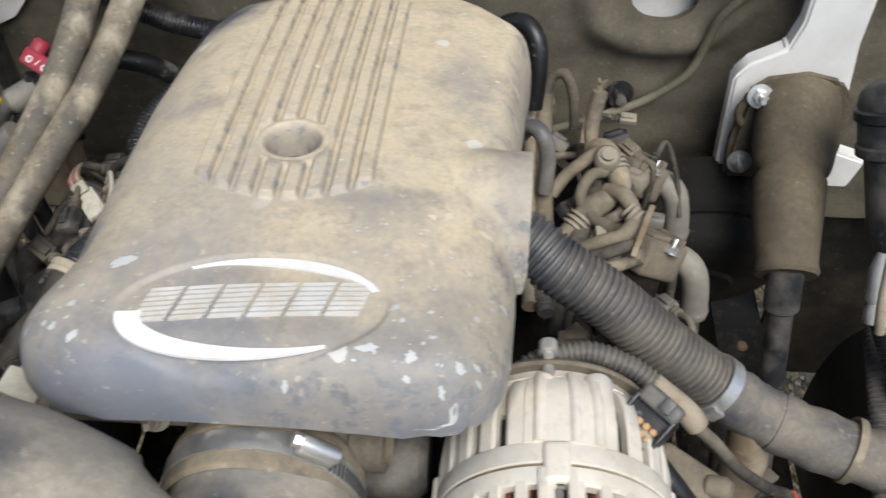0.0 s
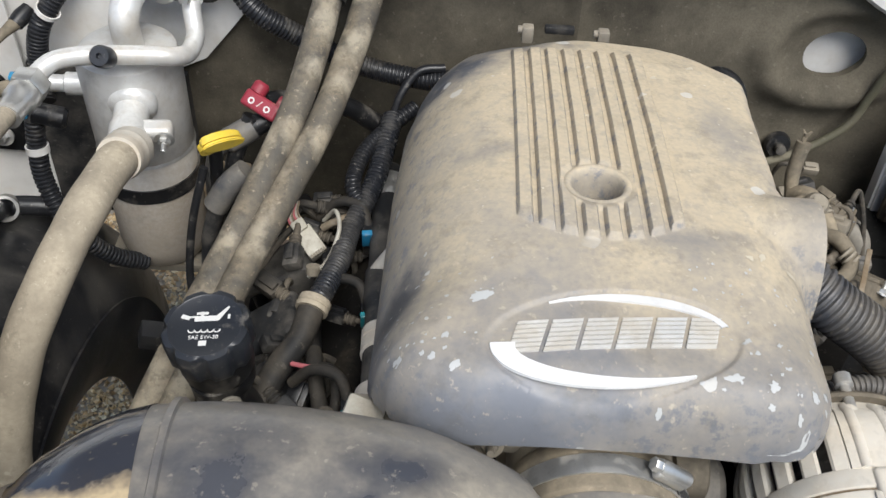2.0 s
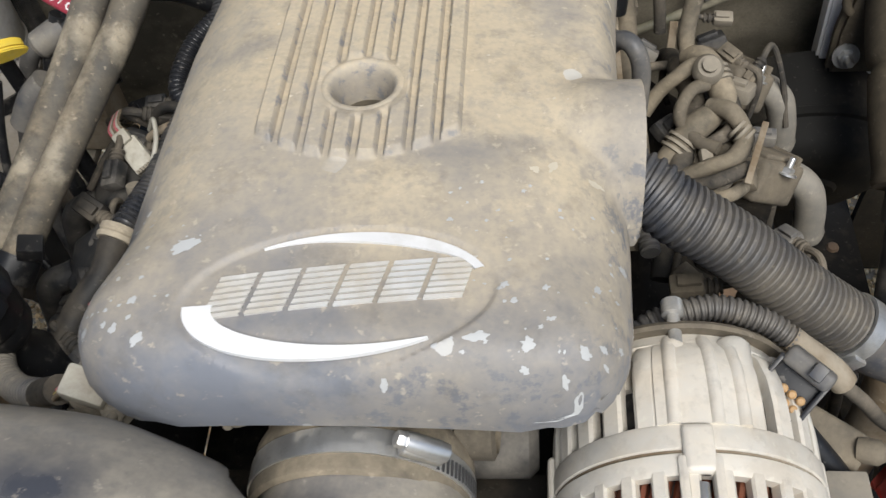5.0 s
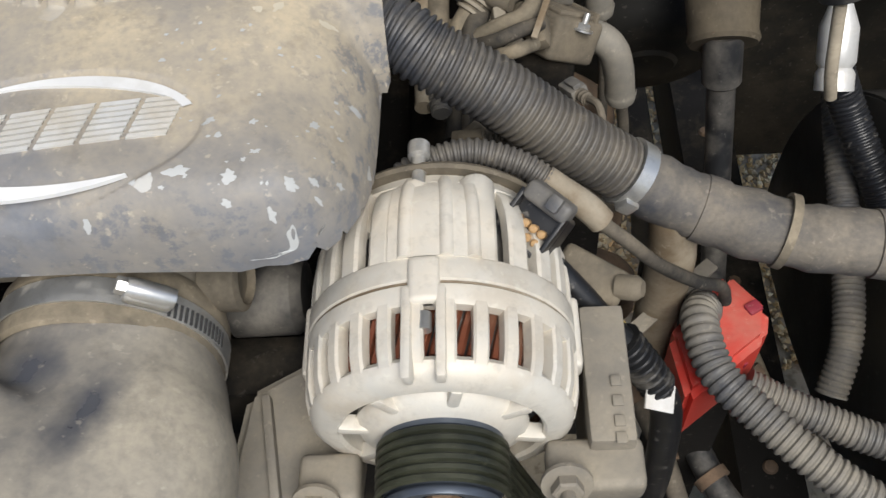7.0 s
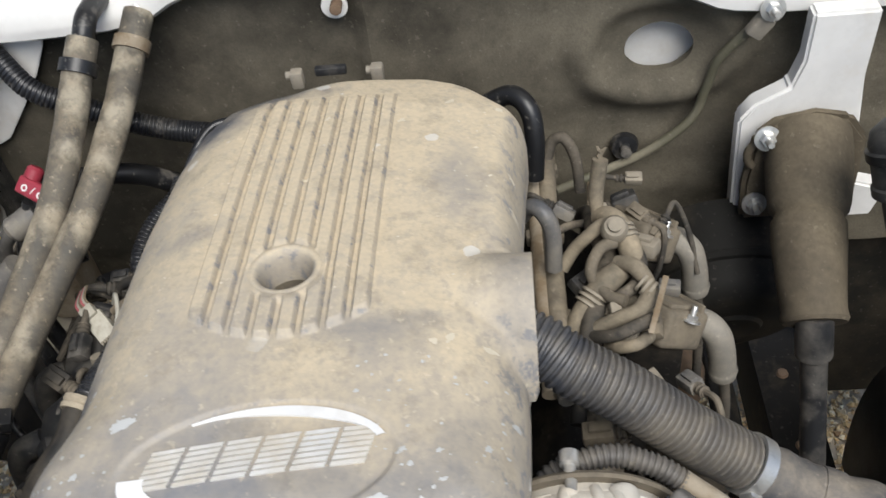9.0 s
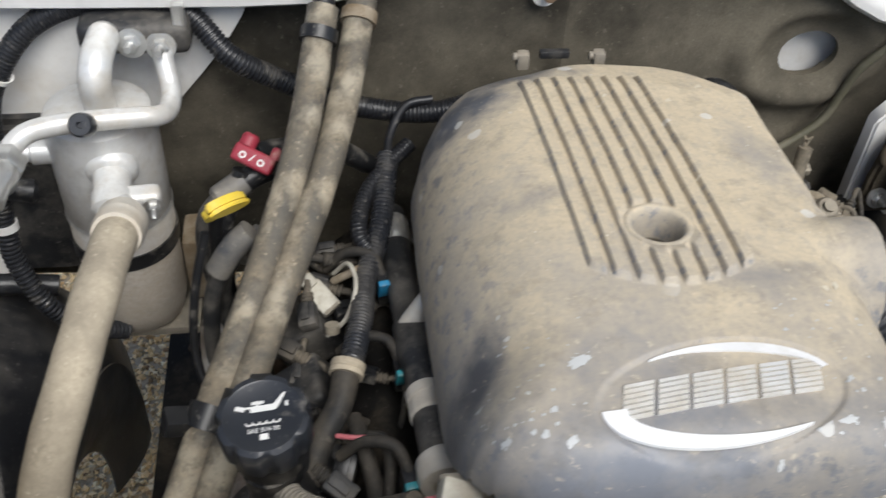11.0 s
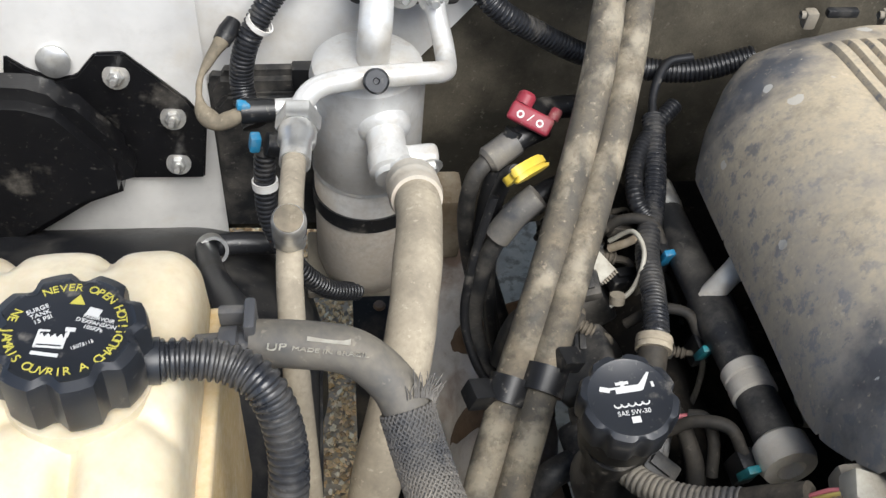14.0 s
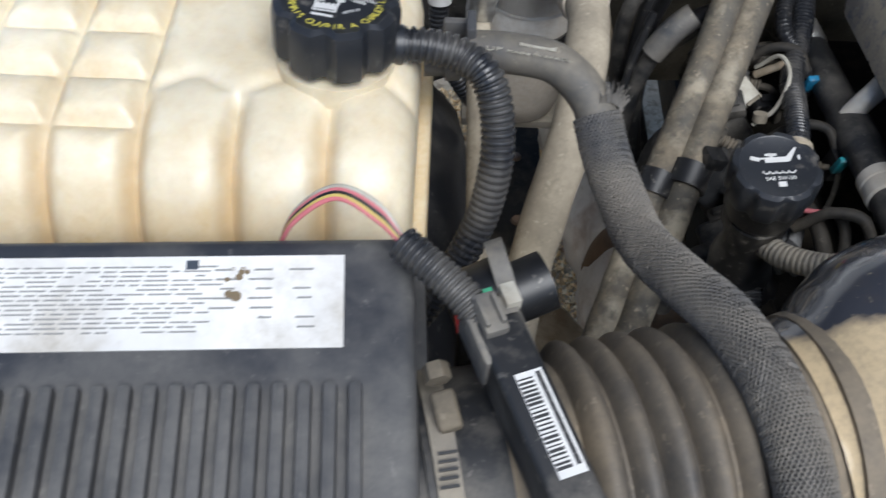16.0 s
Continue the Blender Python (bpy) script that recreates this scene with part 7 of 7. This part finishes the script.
def coolant_tank():
    t = thing("coolant_tank", (-0.87, 0.35, 0.8), "yellowed translucent plastic coolant surge tank", "coolant tank")
    x0, x1 = -1.16, -0.694
    cols = [-1.147, -1.097, -1.047, -0.997, -0.947, -0.897, -0.847, -0.794, -0.743]
    rows = [0.303, 0.341, 0.381, 0.421]

    def crease(u, deep):
        return 0.85 * deep * math.exp(-(u / 0.0050) ** 2) + 0.55 * deep * math.exp(-(u / 0.011) ** 2)

    def inset(x, y, z, q):
        """How far the moulded cells are drawn in: pillars down the front, a quilt over the far part, two lobes behind."""
        u = min(abs(x - g) for g in cols)
        deck = smooth(q, 0.45, 0.75)
        quilt = smooth(-x, 0.838, 0.850)
        d = crease(u, 0.0085) * max(quilt, 1 - smooth(y, 0.318, 0.338), 0.6 * smooth(y, 0.422, 0.445))
        r = min(abs(y - k) for k in rows)
        d = max(d, crease(r, 0.0075) * deck * quilt)
        d = max(d, crease(abs(y - 0.334 - 0.006 * math.cos((x + 0.7685) / 0.051 * 2 * math.pi)), 0.0032) * deck * (1 - quilt))
        return d + 0.0012 * noise.noise((x * 22, y * 22, z * 22))
    bm = bmesh.new()
    rings = []
    n = 200
    turn = []
    for k in range(720):
        c, q = math.cos(2 * math.pi * k / 720), math.sin(2 * math.pi * k / 720)
        ex = 3.4 if c < 0 and q > 0 else 5.0
        turn.append(Vector((0.1113 * math.copysign(abs(c) ** (2 / ex), c), 0.1410 * math.copysign(abs(q) ** (2 / ex), q), 0)))
    turn = even(turn + [turn[0]], 0.0026)[:-1]
    seg = len(turn)
    out = []
    for k in range(seg):
        tan = turn[(k + 1) % seg] - turn[k - 1]
        out.append(Vector((tan.y, -tan.x, 0)).normalized())
    for i in range(n + 1):
        x = x0 + (x1 - x0) * i / n
        e = min(1.0, max(0.0, min(x - x0, x1 - x) / 0.022))
        end = 0.020 * (1 - math.sqrt(max(0.0, 1 - (1 - e) ** 2)))
        ring = []
        for p, nn in zip(turn, out):
            q = p.y / 0.141
            d = (inset(x, 0.358 + p.x, 0.968 + p.y, q) if q > 0.1 else 0.0) + end
            ring.append(bm.verts.new((x, 0.358 + p.x - nn.x * d, 0.968 + p.y - nn.y * d)))
        rings.append(ring)
    for a, b in zip(rings, rings[1:]):
        for k in range(seg):
            bm.faces.new((a[k], a[(k + 1) % seg], b[(k + 1) % seg], b[k]))
    bm.faces.new(rings[0])
    bm.faces.new(rings[-1])
    bmesh.ops.recalc_face_normals(bm, faces=bm.faces)
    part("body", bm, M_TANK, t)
    part("seam_flange", box((0.010, 0.19, 0.20), pose(-0.691, 0.356, 0.945), 0.004, seg=3), M_TANK, t, "tan dusty moulded seam")
    m = pose(-0.742, 0.358, 1.111, -3, 2, -6)
    part("neck", lathe([(0.034, -0.045), (0.033, -0.02), (0.0345, -0.006), (0.0345, 0.0), (0.0, 0.0)], m, 40), M_TANK, t)
    c = part("cap", scalloped([(0.03, 0.006), (0.0350, 0.006), (0.0360, 0.009), (0.0360, 0.03), (0.035, 0.0345), (0.0305, 0.0362), (0.029, 0.0355)], m, 8, 0.0052, r0=0.0302), M_CAP, t, "black scalloped screw cap with yellow warning")
    z = 0.0359
    arc_lettering("NEVER OPEN HOT!", 0.0060, 0.0245, 66, 8.2, m @ pose(0, 0, z), M_YELLOWINK, c)
    arc_lettering("NE JAMAIS OUVRIR A CHAUD!", 0.0060, 0.0245, 262, 8.2, m @ pose(0, 0, z), M_YELLOWINK, c, True)
    lettering("SURGE\nTANK\n15 PSI", 0.0034, m @ pose(-0.013, 0.007, z, 0, 0, 35), M_WHITEINK, c)
    lettering("RESERVOIR\nD'EXPANSION\n105KPa", 0.0030, m @ pose(0.0125, 0.004, z, 0, 0, -12), M_WHITEINK, c)
    bm = bmesh.new()
    for bx, by, bw, bh in ((-0.0085, -0.0060, 0.0011, 0.009), (0.0035, -0.0060, 0.0011, 0.009), (-0.0025, -0.0100, 0.013, 0.0011), (-0.0065, -0.0010, 0.005, 0.0010), (0.0045, 0.0005, 0.0045, 0.0022), (0.0040, -0.0020, 0.0011, 0.004), (-0.0025, -0.0065, 0.011, 0.0040)):
        box((bw, bh, 0.0003), m @ pose(bx - 0.002, by - 0.001, z + 0.0001), 0, bm)
    for k in range(4):
        merge(bm, prism([(-0.0014, 0), (0.0014, 0), (0, 0.0022)], 0, 0.0003, m @ pose(-0.0090 + 0.0028 * k, -0.0056, z)))
    part("tank_symbol", bm, M_WHITEINK, c, "white radiator symbol")
    bm = prism([(-0.0035, 0), (0.0035, 0), (0, 0.0058)], 0, 0.0003, m @ pose(0.0015, 0.0145, z))
    lettering("15075115", 0.0026, m @ pose(0.0095, -0.0085, z, 0, 0, 32), M_WHITEINK, c)
    part("print_bar", box((0.012, 0.0018, 0.0003), m @ pose(-0.005, -0.0150, z, 0, 0, -4), 0), M_WHITEINK, c, "white printed bar")
    box_bm = box((0.0062, 0.0048, 0.0003), m @ pose(0.0100, 0.0105, z, 0, 0, -14), 0)
    part("book_symbol", box_bm, M_WHITEINK, c, "white book symbol")
    part("warning_triangle", bm, M_YELLOWINK, c, "yellow warning triangle")
    v = thing("tank_fitting", (-0.66, 0.42, 1.0), "dusty grey quick connector on the tank hose", "fitting")
    part("body", lathe([(0, 0), (0.011, 0), (0.011, 0.012), (0.014, 0.013), (0.014, 0.022), (0.011, 0.023), (0.011, 0.04), (0, 0.04)], axis((-0.692, 0.386, 1.086), (-0.60, 0.386, 1.094)), 22), M_CORR, v)
    part("spring_clip", box((0.006, 0.02, 0.022), pose(-0.664, 0.394, 1.10, 0, 0, 0), 0.002), M_CORR, v)
    part("spring_clip", box((0.018, 0.006, 0.012), pose(-0.672, 0.402, 1.098, 0, 0, 0), 0.002), M_CORR, v)
    s = thing("overflow_hose", (-0.7, 0.55, 0.8), "short black hose with pale spring clamp", "hose")
    part("hose", tube([(-0.675, 0.43, 1.05), (-0.69, 0.50, 0.98), (-0.715, 0.60, 0.88), (-0.74, 0.70, 0.80), (-0.745, 0.74, 0.775), (-0.71, 0.75, 0.77), (-0.66, 0.755, 0.76)], 0.0115, 16), M_CORRBLACK, s)
    part("clamp", lathe([(0.0115, -0.008), (0.015, -0.008), (0.015, 0.008), (0.0115, 0.008)], axis((-0.742, 0.735, 0.778), (-0.73, 0.70, 0.80)), 20), M_STEEL, s)


coolant_tank()


def tank_hoses():
    h = thing("tank_overflow_conduit", (-0.66, 0.33, 1.05), "black glossy corrugated conduit looping from the tank", "conduit")
    part("conduit", corrugated([(-0.712, 0.362, 1.116), (-0.69, 0.364, 1.114), (-0.670, 0.362, 1.110), (-0.655, 0.352, 1.104), (-0.647, 0.340, 1.083), (-0.646, 0.326, 1.055), (-0.653, 0.312, 1.020), (-0.668, 0.297, 0.99), (-0.69, 0.28, 0.96), (-0.72, 0.26, 0.93)], 0.0106, 0.0046, 0.0017, 24), M_CORRGREY, h)
    part("end_cuff", lathe([(0.0, 0.0), (0.0115, 0.0), (0.0115, 0.010), (0.0, 0.010)], axis((-0.714, 0.362, 1.116), (-0.69, 0.364, 1.114)), 22), M_CAP, h)
    g = thing("coolant_return_hose", (-0.58, 0.33, 1.06), "dusty grey coolant hose in a frayed braided sleeve", "hose")
    part("hose", tube([(-0.663, 0.388, 1.092), (-0.64, 0.385, 1.094), (-0.612, 0.380, 1.092), (-0.592, 0.368, 1.08), (-0.582, 0.352, 1.066)], 0.0128, 24, wob=0.02), M_UPHOSE, g)
    lettering("MADE IN BRAZIL", 0.0052, pose(-0.6235, 0.3725, 1.1035, -22, 2, -8), M_OFFWHITE, g)
    lettering("UP", 0.0085, pose(-0.6505, 0.376, 1.1045, -18, -2, -3), M_OFFWHITE, g)
    part("printed_strip", box((0.022, 0.0058, 0.0005), pose(-0.624, 0.3795, 1.1054, -4, 3, -8), 0.0), M_OFFWHITE, g, "worn pale printed strip")
    P = even(curve([(-0.585, 0.358, 1.071), (-0.578, 0.338, 1.056), (-0.570, 0.31, 1.05), (-0.562, 0.275, 1.053), (-0.548, 0.24, 1.066), (-0.53, 0.205, 1.078), (-0.515, 0.165, 1.08), (-0.505, 0.12, 1.068), (-0.50, 0.06, 1.03), (-0.50, 0.0, 0.96)], 10), 0.0022)
    b = part("braided_sleeve", sweep(bmesh.new(), P, 0.0136, 32), M_BLACKDUSTY, g, "dark inner sleeve")
    tan = [(P[min(i + 1, len(P) - 1)] - P[max(i - 1, 0)]).normalized() for i in range(len(P))]
    side = tan[0].cross(Vector((0, 0, 1))).normalized()
    frames = []
    for p, t in zip(P, tan):
        side = (side - t * side.dot(t)).normalized()
        frames.append((p, side, t.cross(side)))
    for s in (-1, 1):
        for k in range(32):
            pts = []
            for i, (p, u, v) in enumerate(frames):
                a = 2 * math.pi * k / 32 + s * i * 0.12
                r = 0.0143 + 0.0004 * s * math.sin(i * 1.27 * 2)
                pts.append(p + u * (r * math.cos(a)) + v * (r * math.sin(a)))
            part("braid_thread", sweep(bmesh.new(), pts, 0.00062, 4, cap=False), M_BRAID, b, "worn grey braid thread")
    rnd = random.Random(2)
    bm = bmesh.new()
    c0 = Vector((-0.585, 0.358, 1.071))
    for k in range(80):
        a = rnd.uniform(-1.2, 1.6)
        long = rnd.uniform(0.002, 0.008) * (1.4 if math.cos(a) > 0.2 else 0.7)
        p0 = c0 + Vector((0.0142 * math.cos(a), 0.005 * math.cos(a) - 0.004, 0.0142 * math.sin(a)))
        flare = 0.30 + 0.25 * rnd.random()
        mid = p0 + Vector((flare * long * 0.4 * math.cos(a), long * 0.5, flare * long * 0.5 * math.sin(a) + 0.25 * long))
        tip = p0 + Vector((flare * long * math.cos(a) + rnd.gauss(0, 0.0012), long, flare * long * math.sin(a) + 0.45 * long + rnd.gauss(0, 0.0012)))
        sweep(bm, [p0, mid, tip], [0.00042, 0.00036, 0.00022], 4)
    part("frayed_threads", bm, M_BRAID, g)


tank_hoses()


def lower_passenger():
    s = thing("heat_shield", (-0.46, 0.68, 0.5), "dusty crumpled metal heat shield over the exhaust", "heat shield")

    def f(u, v):
        a = radians(-20 + 170 * u)
        y = 0.50 + 0.36 * v
        r = 0.058 + 0.014 * noise.noise((u * 4, v * 5, 0.5)) + 0.005 * abs(noise.noise((u * 11, v * 13, 2.5)))
        return (-0.462 - r * math.cos(a) + 0.02 * math.sin(v * 5), y, 0.56 + r * 1.3 * math.sin(a) + 0.012 * math.sin(v * 9))
    part("shield", sheet(f, 48, 64, 0.002), M_SHIELD, s)
    for y in (0.56, 0.70, 0.80):
        part("edge_bolt", lathe([(0, 0), (0.007, 0), (0.007, 0.005), (0, 0.006)], pose(-0.462, y, 0.640), 12), M_IRON, s)
    c = thing("ac_compressor", (-0.45, 0.42, 0.5), "silver dusty compressor low beside the engine", "compressor")
    part("body", lathe([(0, 0), (0.05, 0), (0.055, 0.01), (0.055, 0.12), (0.04, 0.13), (0, 0.13)], axis((-0.47, 0.50, 0.60), (-0.47, 0.30, 0.60)), 32), M_DARKCAST, c)
    b = thing("splash_flap", (-0.62, 0.62, 0.45), "torn brown cardboard-like splash flap", "flap")
    part("flap", sheet(lambda u, v: (-0.60 + 0.07 * u + 0.02 * v, 0.50 + 0.02 * math.sin(u * 4), 0.52 + 0.14 * v - 0.03 * u), 8, 8, 0.002), M_BAG, b)


lower_passenger()


# ---- air box ----
def air_box():
    a = thing("air_filter_box", (-0.92, 0.1, 0.8), "black ribbed plastic air filter box with paper label", "air filter box")
    sl = math.degrees(math.atan(0.15))
    m = pose(-0.943, 0.099, 1.078, sl, 0, 4.0)

    def top(x, y):
        return m @ Vector((x + 0.945, (y - 0.109) / math.cos(radians(sl)), 0))
    part("lid", box((0.52, 0.245, 0.05), m @ pose(0, 0, -0.025), 0.009, seg=4), M_BOX, a)
    part("lip", box((0.535, 0.26, 0.012), m @ pose(0, 0, -0.05), 0.003), M_BOX, a)
    part("base", box((0.50, 0.23, 0.2), m @ pose(0, 0, -0.16), 0.01), M_BLACK, a)
    for k in range(39):
        x = -0.7135 - 0.0117 * k
        b2 = box((0.0068, 0.16, 0.011), pose(0, 0, 0), 0.003, seg=2)
        p = top(x, 0.078)
        bmesh.ops.transform(b2, matrix=pose(p.x, p.y - 0.008, p.z, sl, 0, 4), verts=b2.verts)
        part("rib", b2, M_BOX, a)
    p = top(-0.815, 0.193)
    lab = part("label", box((0.19, 0.0505, 0.0006), pose(p.x, p.y, p.z + 0.0004, sl, 0, 4), 0.0), M_LABEL, a, "white emission label, stained")
    rnd = random.Random(9)
    bm = bmesh.new()
    for r in range(15):
        x = -0.895
        while x < -0.79:
            w = rnd.uniform(0.004, 0.014)
            q = top(x + w / 2, 0.212 - 0.0025 * r)
            if rnd.random() < 0.9:
                box((w, 0.0008, 0.0003), pose(q.x, q.y, q.z + 0.0009, sl, 0, 4), 0, bm)
            x += w + 0.002
    for r in range(7):
        for c in range(3):
            q = top(-0.778 + 0.019 * c + rnd.uniform(-.002, .002), 0.210 - 0.0052 * r)
            if rnd.random() < 0.8:
                box((rnd.uniform(0.006, 0.013), 0.001, 0.0003), pose(q.x, q.y, q.z + 0.0009, sl, 0, 4), 0, bm)
    part("fine_print", bm, M_PRINTGREY, lab, "unreadable grey print")
    q = top(-0.795, 0.213)
    part("emblem", box((0.006, 0.005, 0.0004), pose(q.x, q.y, q.z + 0.0009, sl, 0, 4), 0), M_PULLEY, lab, "small dark square mark")
    q = top(-0.772, 0.208)
    bm = bmesh.new()
    for k in range(9):
        lathe([(0, 0.0002), (rnd.uniform(0.0010, 0.0030), 0.0002 + 0.00002 * k)], pose(q.x + rnd.gauss(0, 0.0022), q.y + rnd.gauss(-0.002, 0.0045), q.z + 0.0008, sl, 0, 4), 12, bm)
    part("stain", bm, M_STAIN, lab, "brown stain")
    part("outlet", lathe([(0.066, -0.02), (0.069, -0.02), (0.069, 0.03), (0.066, 0.03)], axis((-0.70, 0.13, 0.995), (-0.64, 0.142, 0.995)), 40), M_BLACKDUSTY, a)
    f = thing("air_flow_sensor", (-0.63, 0.15, 1.04), "black air flow sensor housing with barcode label", "sensor")
    part("ring", lathe([(0.060, 0.0), (0.0715, 0.0), (0.0715, 0.04), (0.060, 0.04)], axis((-0.683, 0.134, 0.995), (-0.60, 0.150, 0.995)), 44), M_BLACKDUSTY, f)
    bd = part("band", lathe([(0.0715, 0.004), (0.0735, 0.004), (0.0735, 0.016), (0.0715, 0.016)], axis((-0.683, 0.134, 0.995), (-0.60, 0.150, 0.995)), 44), M_DARKCAST, f, "worm-drive clamp band")
    q = pose(-0.672, 0.150, 1.072, 10, -12, 14)
    bm = box((0.012, 0.020, 0.009), q, 0.003, seg=3)
    hexnut(q @ pose(0, 0.014, 0.004, -90, 0, 0), 0.0068, 0.009, bm)
    part("band_screw", bm, M_COIL, bd, "dusty worm-drive screw")
    for k in range(5):
        part("band_slot", box((0.009, 0.0014, 0.0008), pose(-0.671 + 0.0004 * k, 0.130 - 0.0042 * k, 1.069 - 0.0001 * k, 6, 0, 12), 0), M_PRINT, bd)
    part("bracket_foot", box((0.03, 0.05, 0.016), pose(-0.680, 0.120, 1.052, 0, 0, 12), 0.005), M_BLACKDUSTY, f)
    mm = pose(-0.6315, 0.1375, 1.085, 5, 0, 22)
    part("slab", box((0.024, 0.105, 0.03), mm, 0.004, seg=3), M_BLACKDUSTY, f)
    l2 = part("label", box((0.0135, 0.052, 0.0006), mm @ pose(0.002, -0.006, 0.0156), 0), M_LABEL, f, "white barcode label")
    bm = bmesh.new()
    for k in range(22):
        box((0.0075, rnd.uniform(0.0005, 0.0015), 0.0003), mm @ pose(-0.0008, 0.0165 - 0.0021 * k, 0.0161), 0, bm)
    for k in range(9):
        box((0.0022, 0.005, 0.0003), mm @ pose(0.0062, 0.016 - 0.0052 * k, 0.0161), 0, bm)
    part("fine_print", bm, M_PRINT, l2)
    pl = part("plug", box((0.027, 0.034, 0.024), mm @ pose(-0.001, 0.046, 0.002), 0.003), M_CORR, f, "dusty grey plug")
    part("plug_latch", box((0.012, 0.022, 0.007), mm @ pose(-0.004, 0.052, 0.017), 0.002), M_CORR, pl)
    for dx in (-0.008, 0.0):
        part("plug_rib", box((0.0025, 0.016, 0.004), mm @ pose(dx, 0.052, 0.0215), 0.001), M_CORR, pl)
    part("plug_edge", box((0.008, 0.012, 0.01), mm @ pose(0.010, 0.060, 0.013), 0.001), M_OFFWHITE, pl)
    w = thing("sensor_wires", (-0.68, 0.23, 1.1), "pink, yellow and black wires in a short black sleeve", "wiring")
    part("sleeve", corrugated([(-0.657, 0.186, 1.098), (-0.668, 0.197, 1.103), (-0.682, 0.209, 1.107), (-0.697, 0.221, 1.110)], 0.0092, 0.0036, 0.0011, 18), M_CORRGREY, w)
    for k, mt in enumerate((M_PINK, M_YWIRE, M_BLACK, M_PINK, M_OFFWHITE)):
        o = 0.0019 * (k - 2)
        part("wire", tube([(-0.695, 0.220 + o * 0.5, 1.109), (-0.709, 0.233 + o * 0.8, 1.117 + o * 0.8), (-0.731, 0.243 + o * 0.7, 1.120 + 0.4 * o), (-0.752, 0.238 + o, 1.106), (-0.763, 0.235, 1.08)], 0.0013, 8), mt, w)
        part("wire_end", tube([(-0.659, 0.188 + o * 0.3, 1.099), (-0.653, 0.183 + o * 0.4, 1.103), (-0.648, 0.178 + o * 0.5, 1.099)], 0.0014, 8), mt, w)
    d = thing("vacuum_solenoid", (-0.65, 0.24, 1.0), "black solenoid with red mark beside the air box", "solenoid")
    part("body", lathe([(0, 0), (0.022, 0), (0.024, 0.005), (0.024, 0.03), (0.017, 0.034), (0.017, 0.055), (0, 0.055)], axis((-0.668, 0.222, 1.045), (-0.60, 0.25, 1.06)), 28), M_BLACK, d)
    part("mark", prism([(-0.006, -0.006), (0.007, -0.004), (-0.004, 0.007)], 0, 0.0012, pose(-0.664, 0.205, 1.069, 20, 0, 20)), M_RED, d, "red mark")
    part("green_mark", prism([(-0.004, -0.002), (0.004, -0.002), (0.004, 0.002), (-0.004, 0.002)], 0, 0.0012, pose(-0.654, 0.218, 1.075, 20, 0, 20)), M_GREEN, d, "green mark")
    part("grey_disc", lathe([(0, 0), (0.02, 0), (0.02, 0.01), (0, 0.01)], axis((-0.648, 0.238, 1.062), (-0.60, 0.25, 1.075)), 26), M_CORR, d)
    part("stem", box((0.03, 0.03, 0.16), pose(-0.65, 0.225, 0.95), 0.004), M_BLOCK, d)


M_PRINTGREY = mat("grey print", (0.30, 0.30, 0.29), 0.5, bump=0.0)
M_STAIN = mat("brown stain", (0.20, 0.15, 0.09), 0.7, bump=0.0)
air_box()
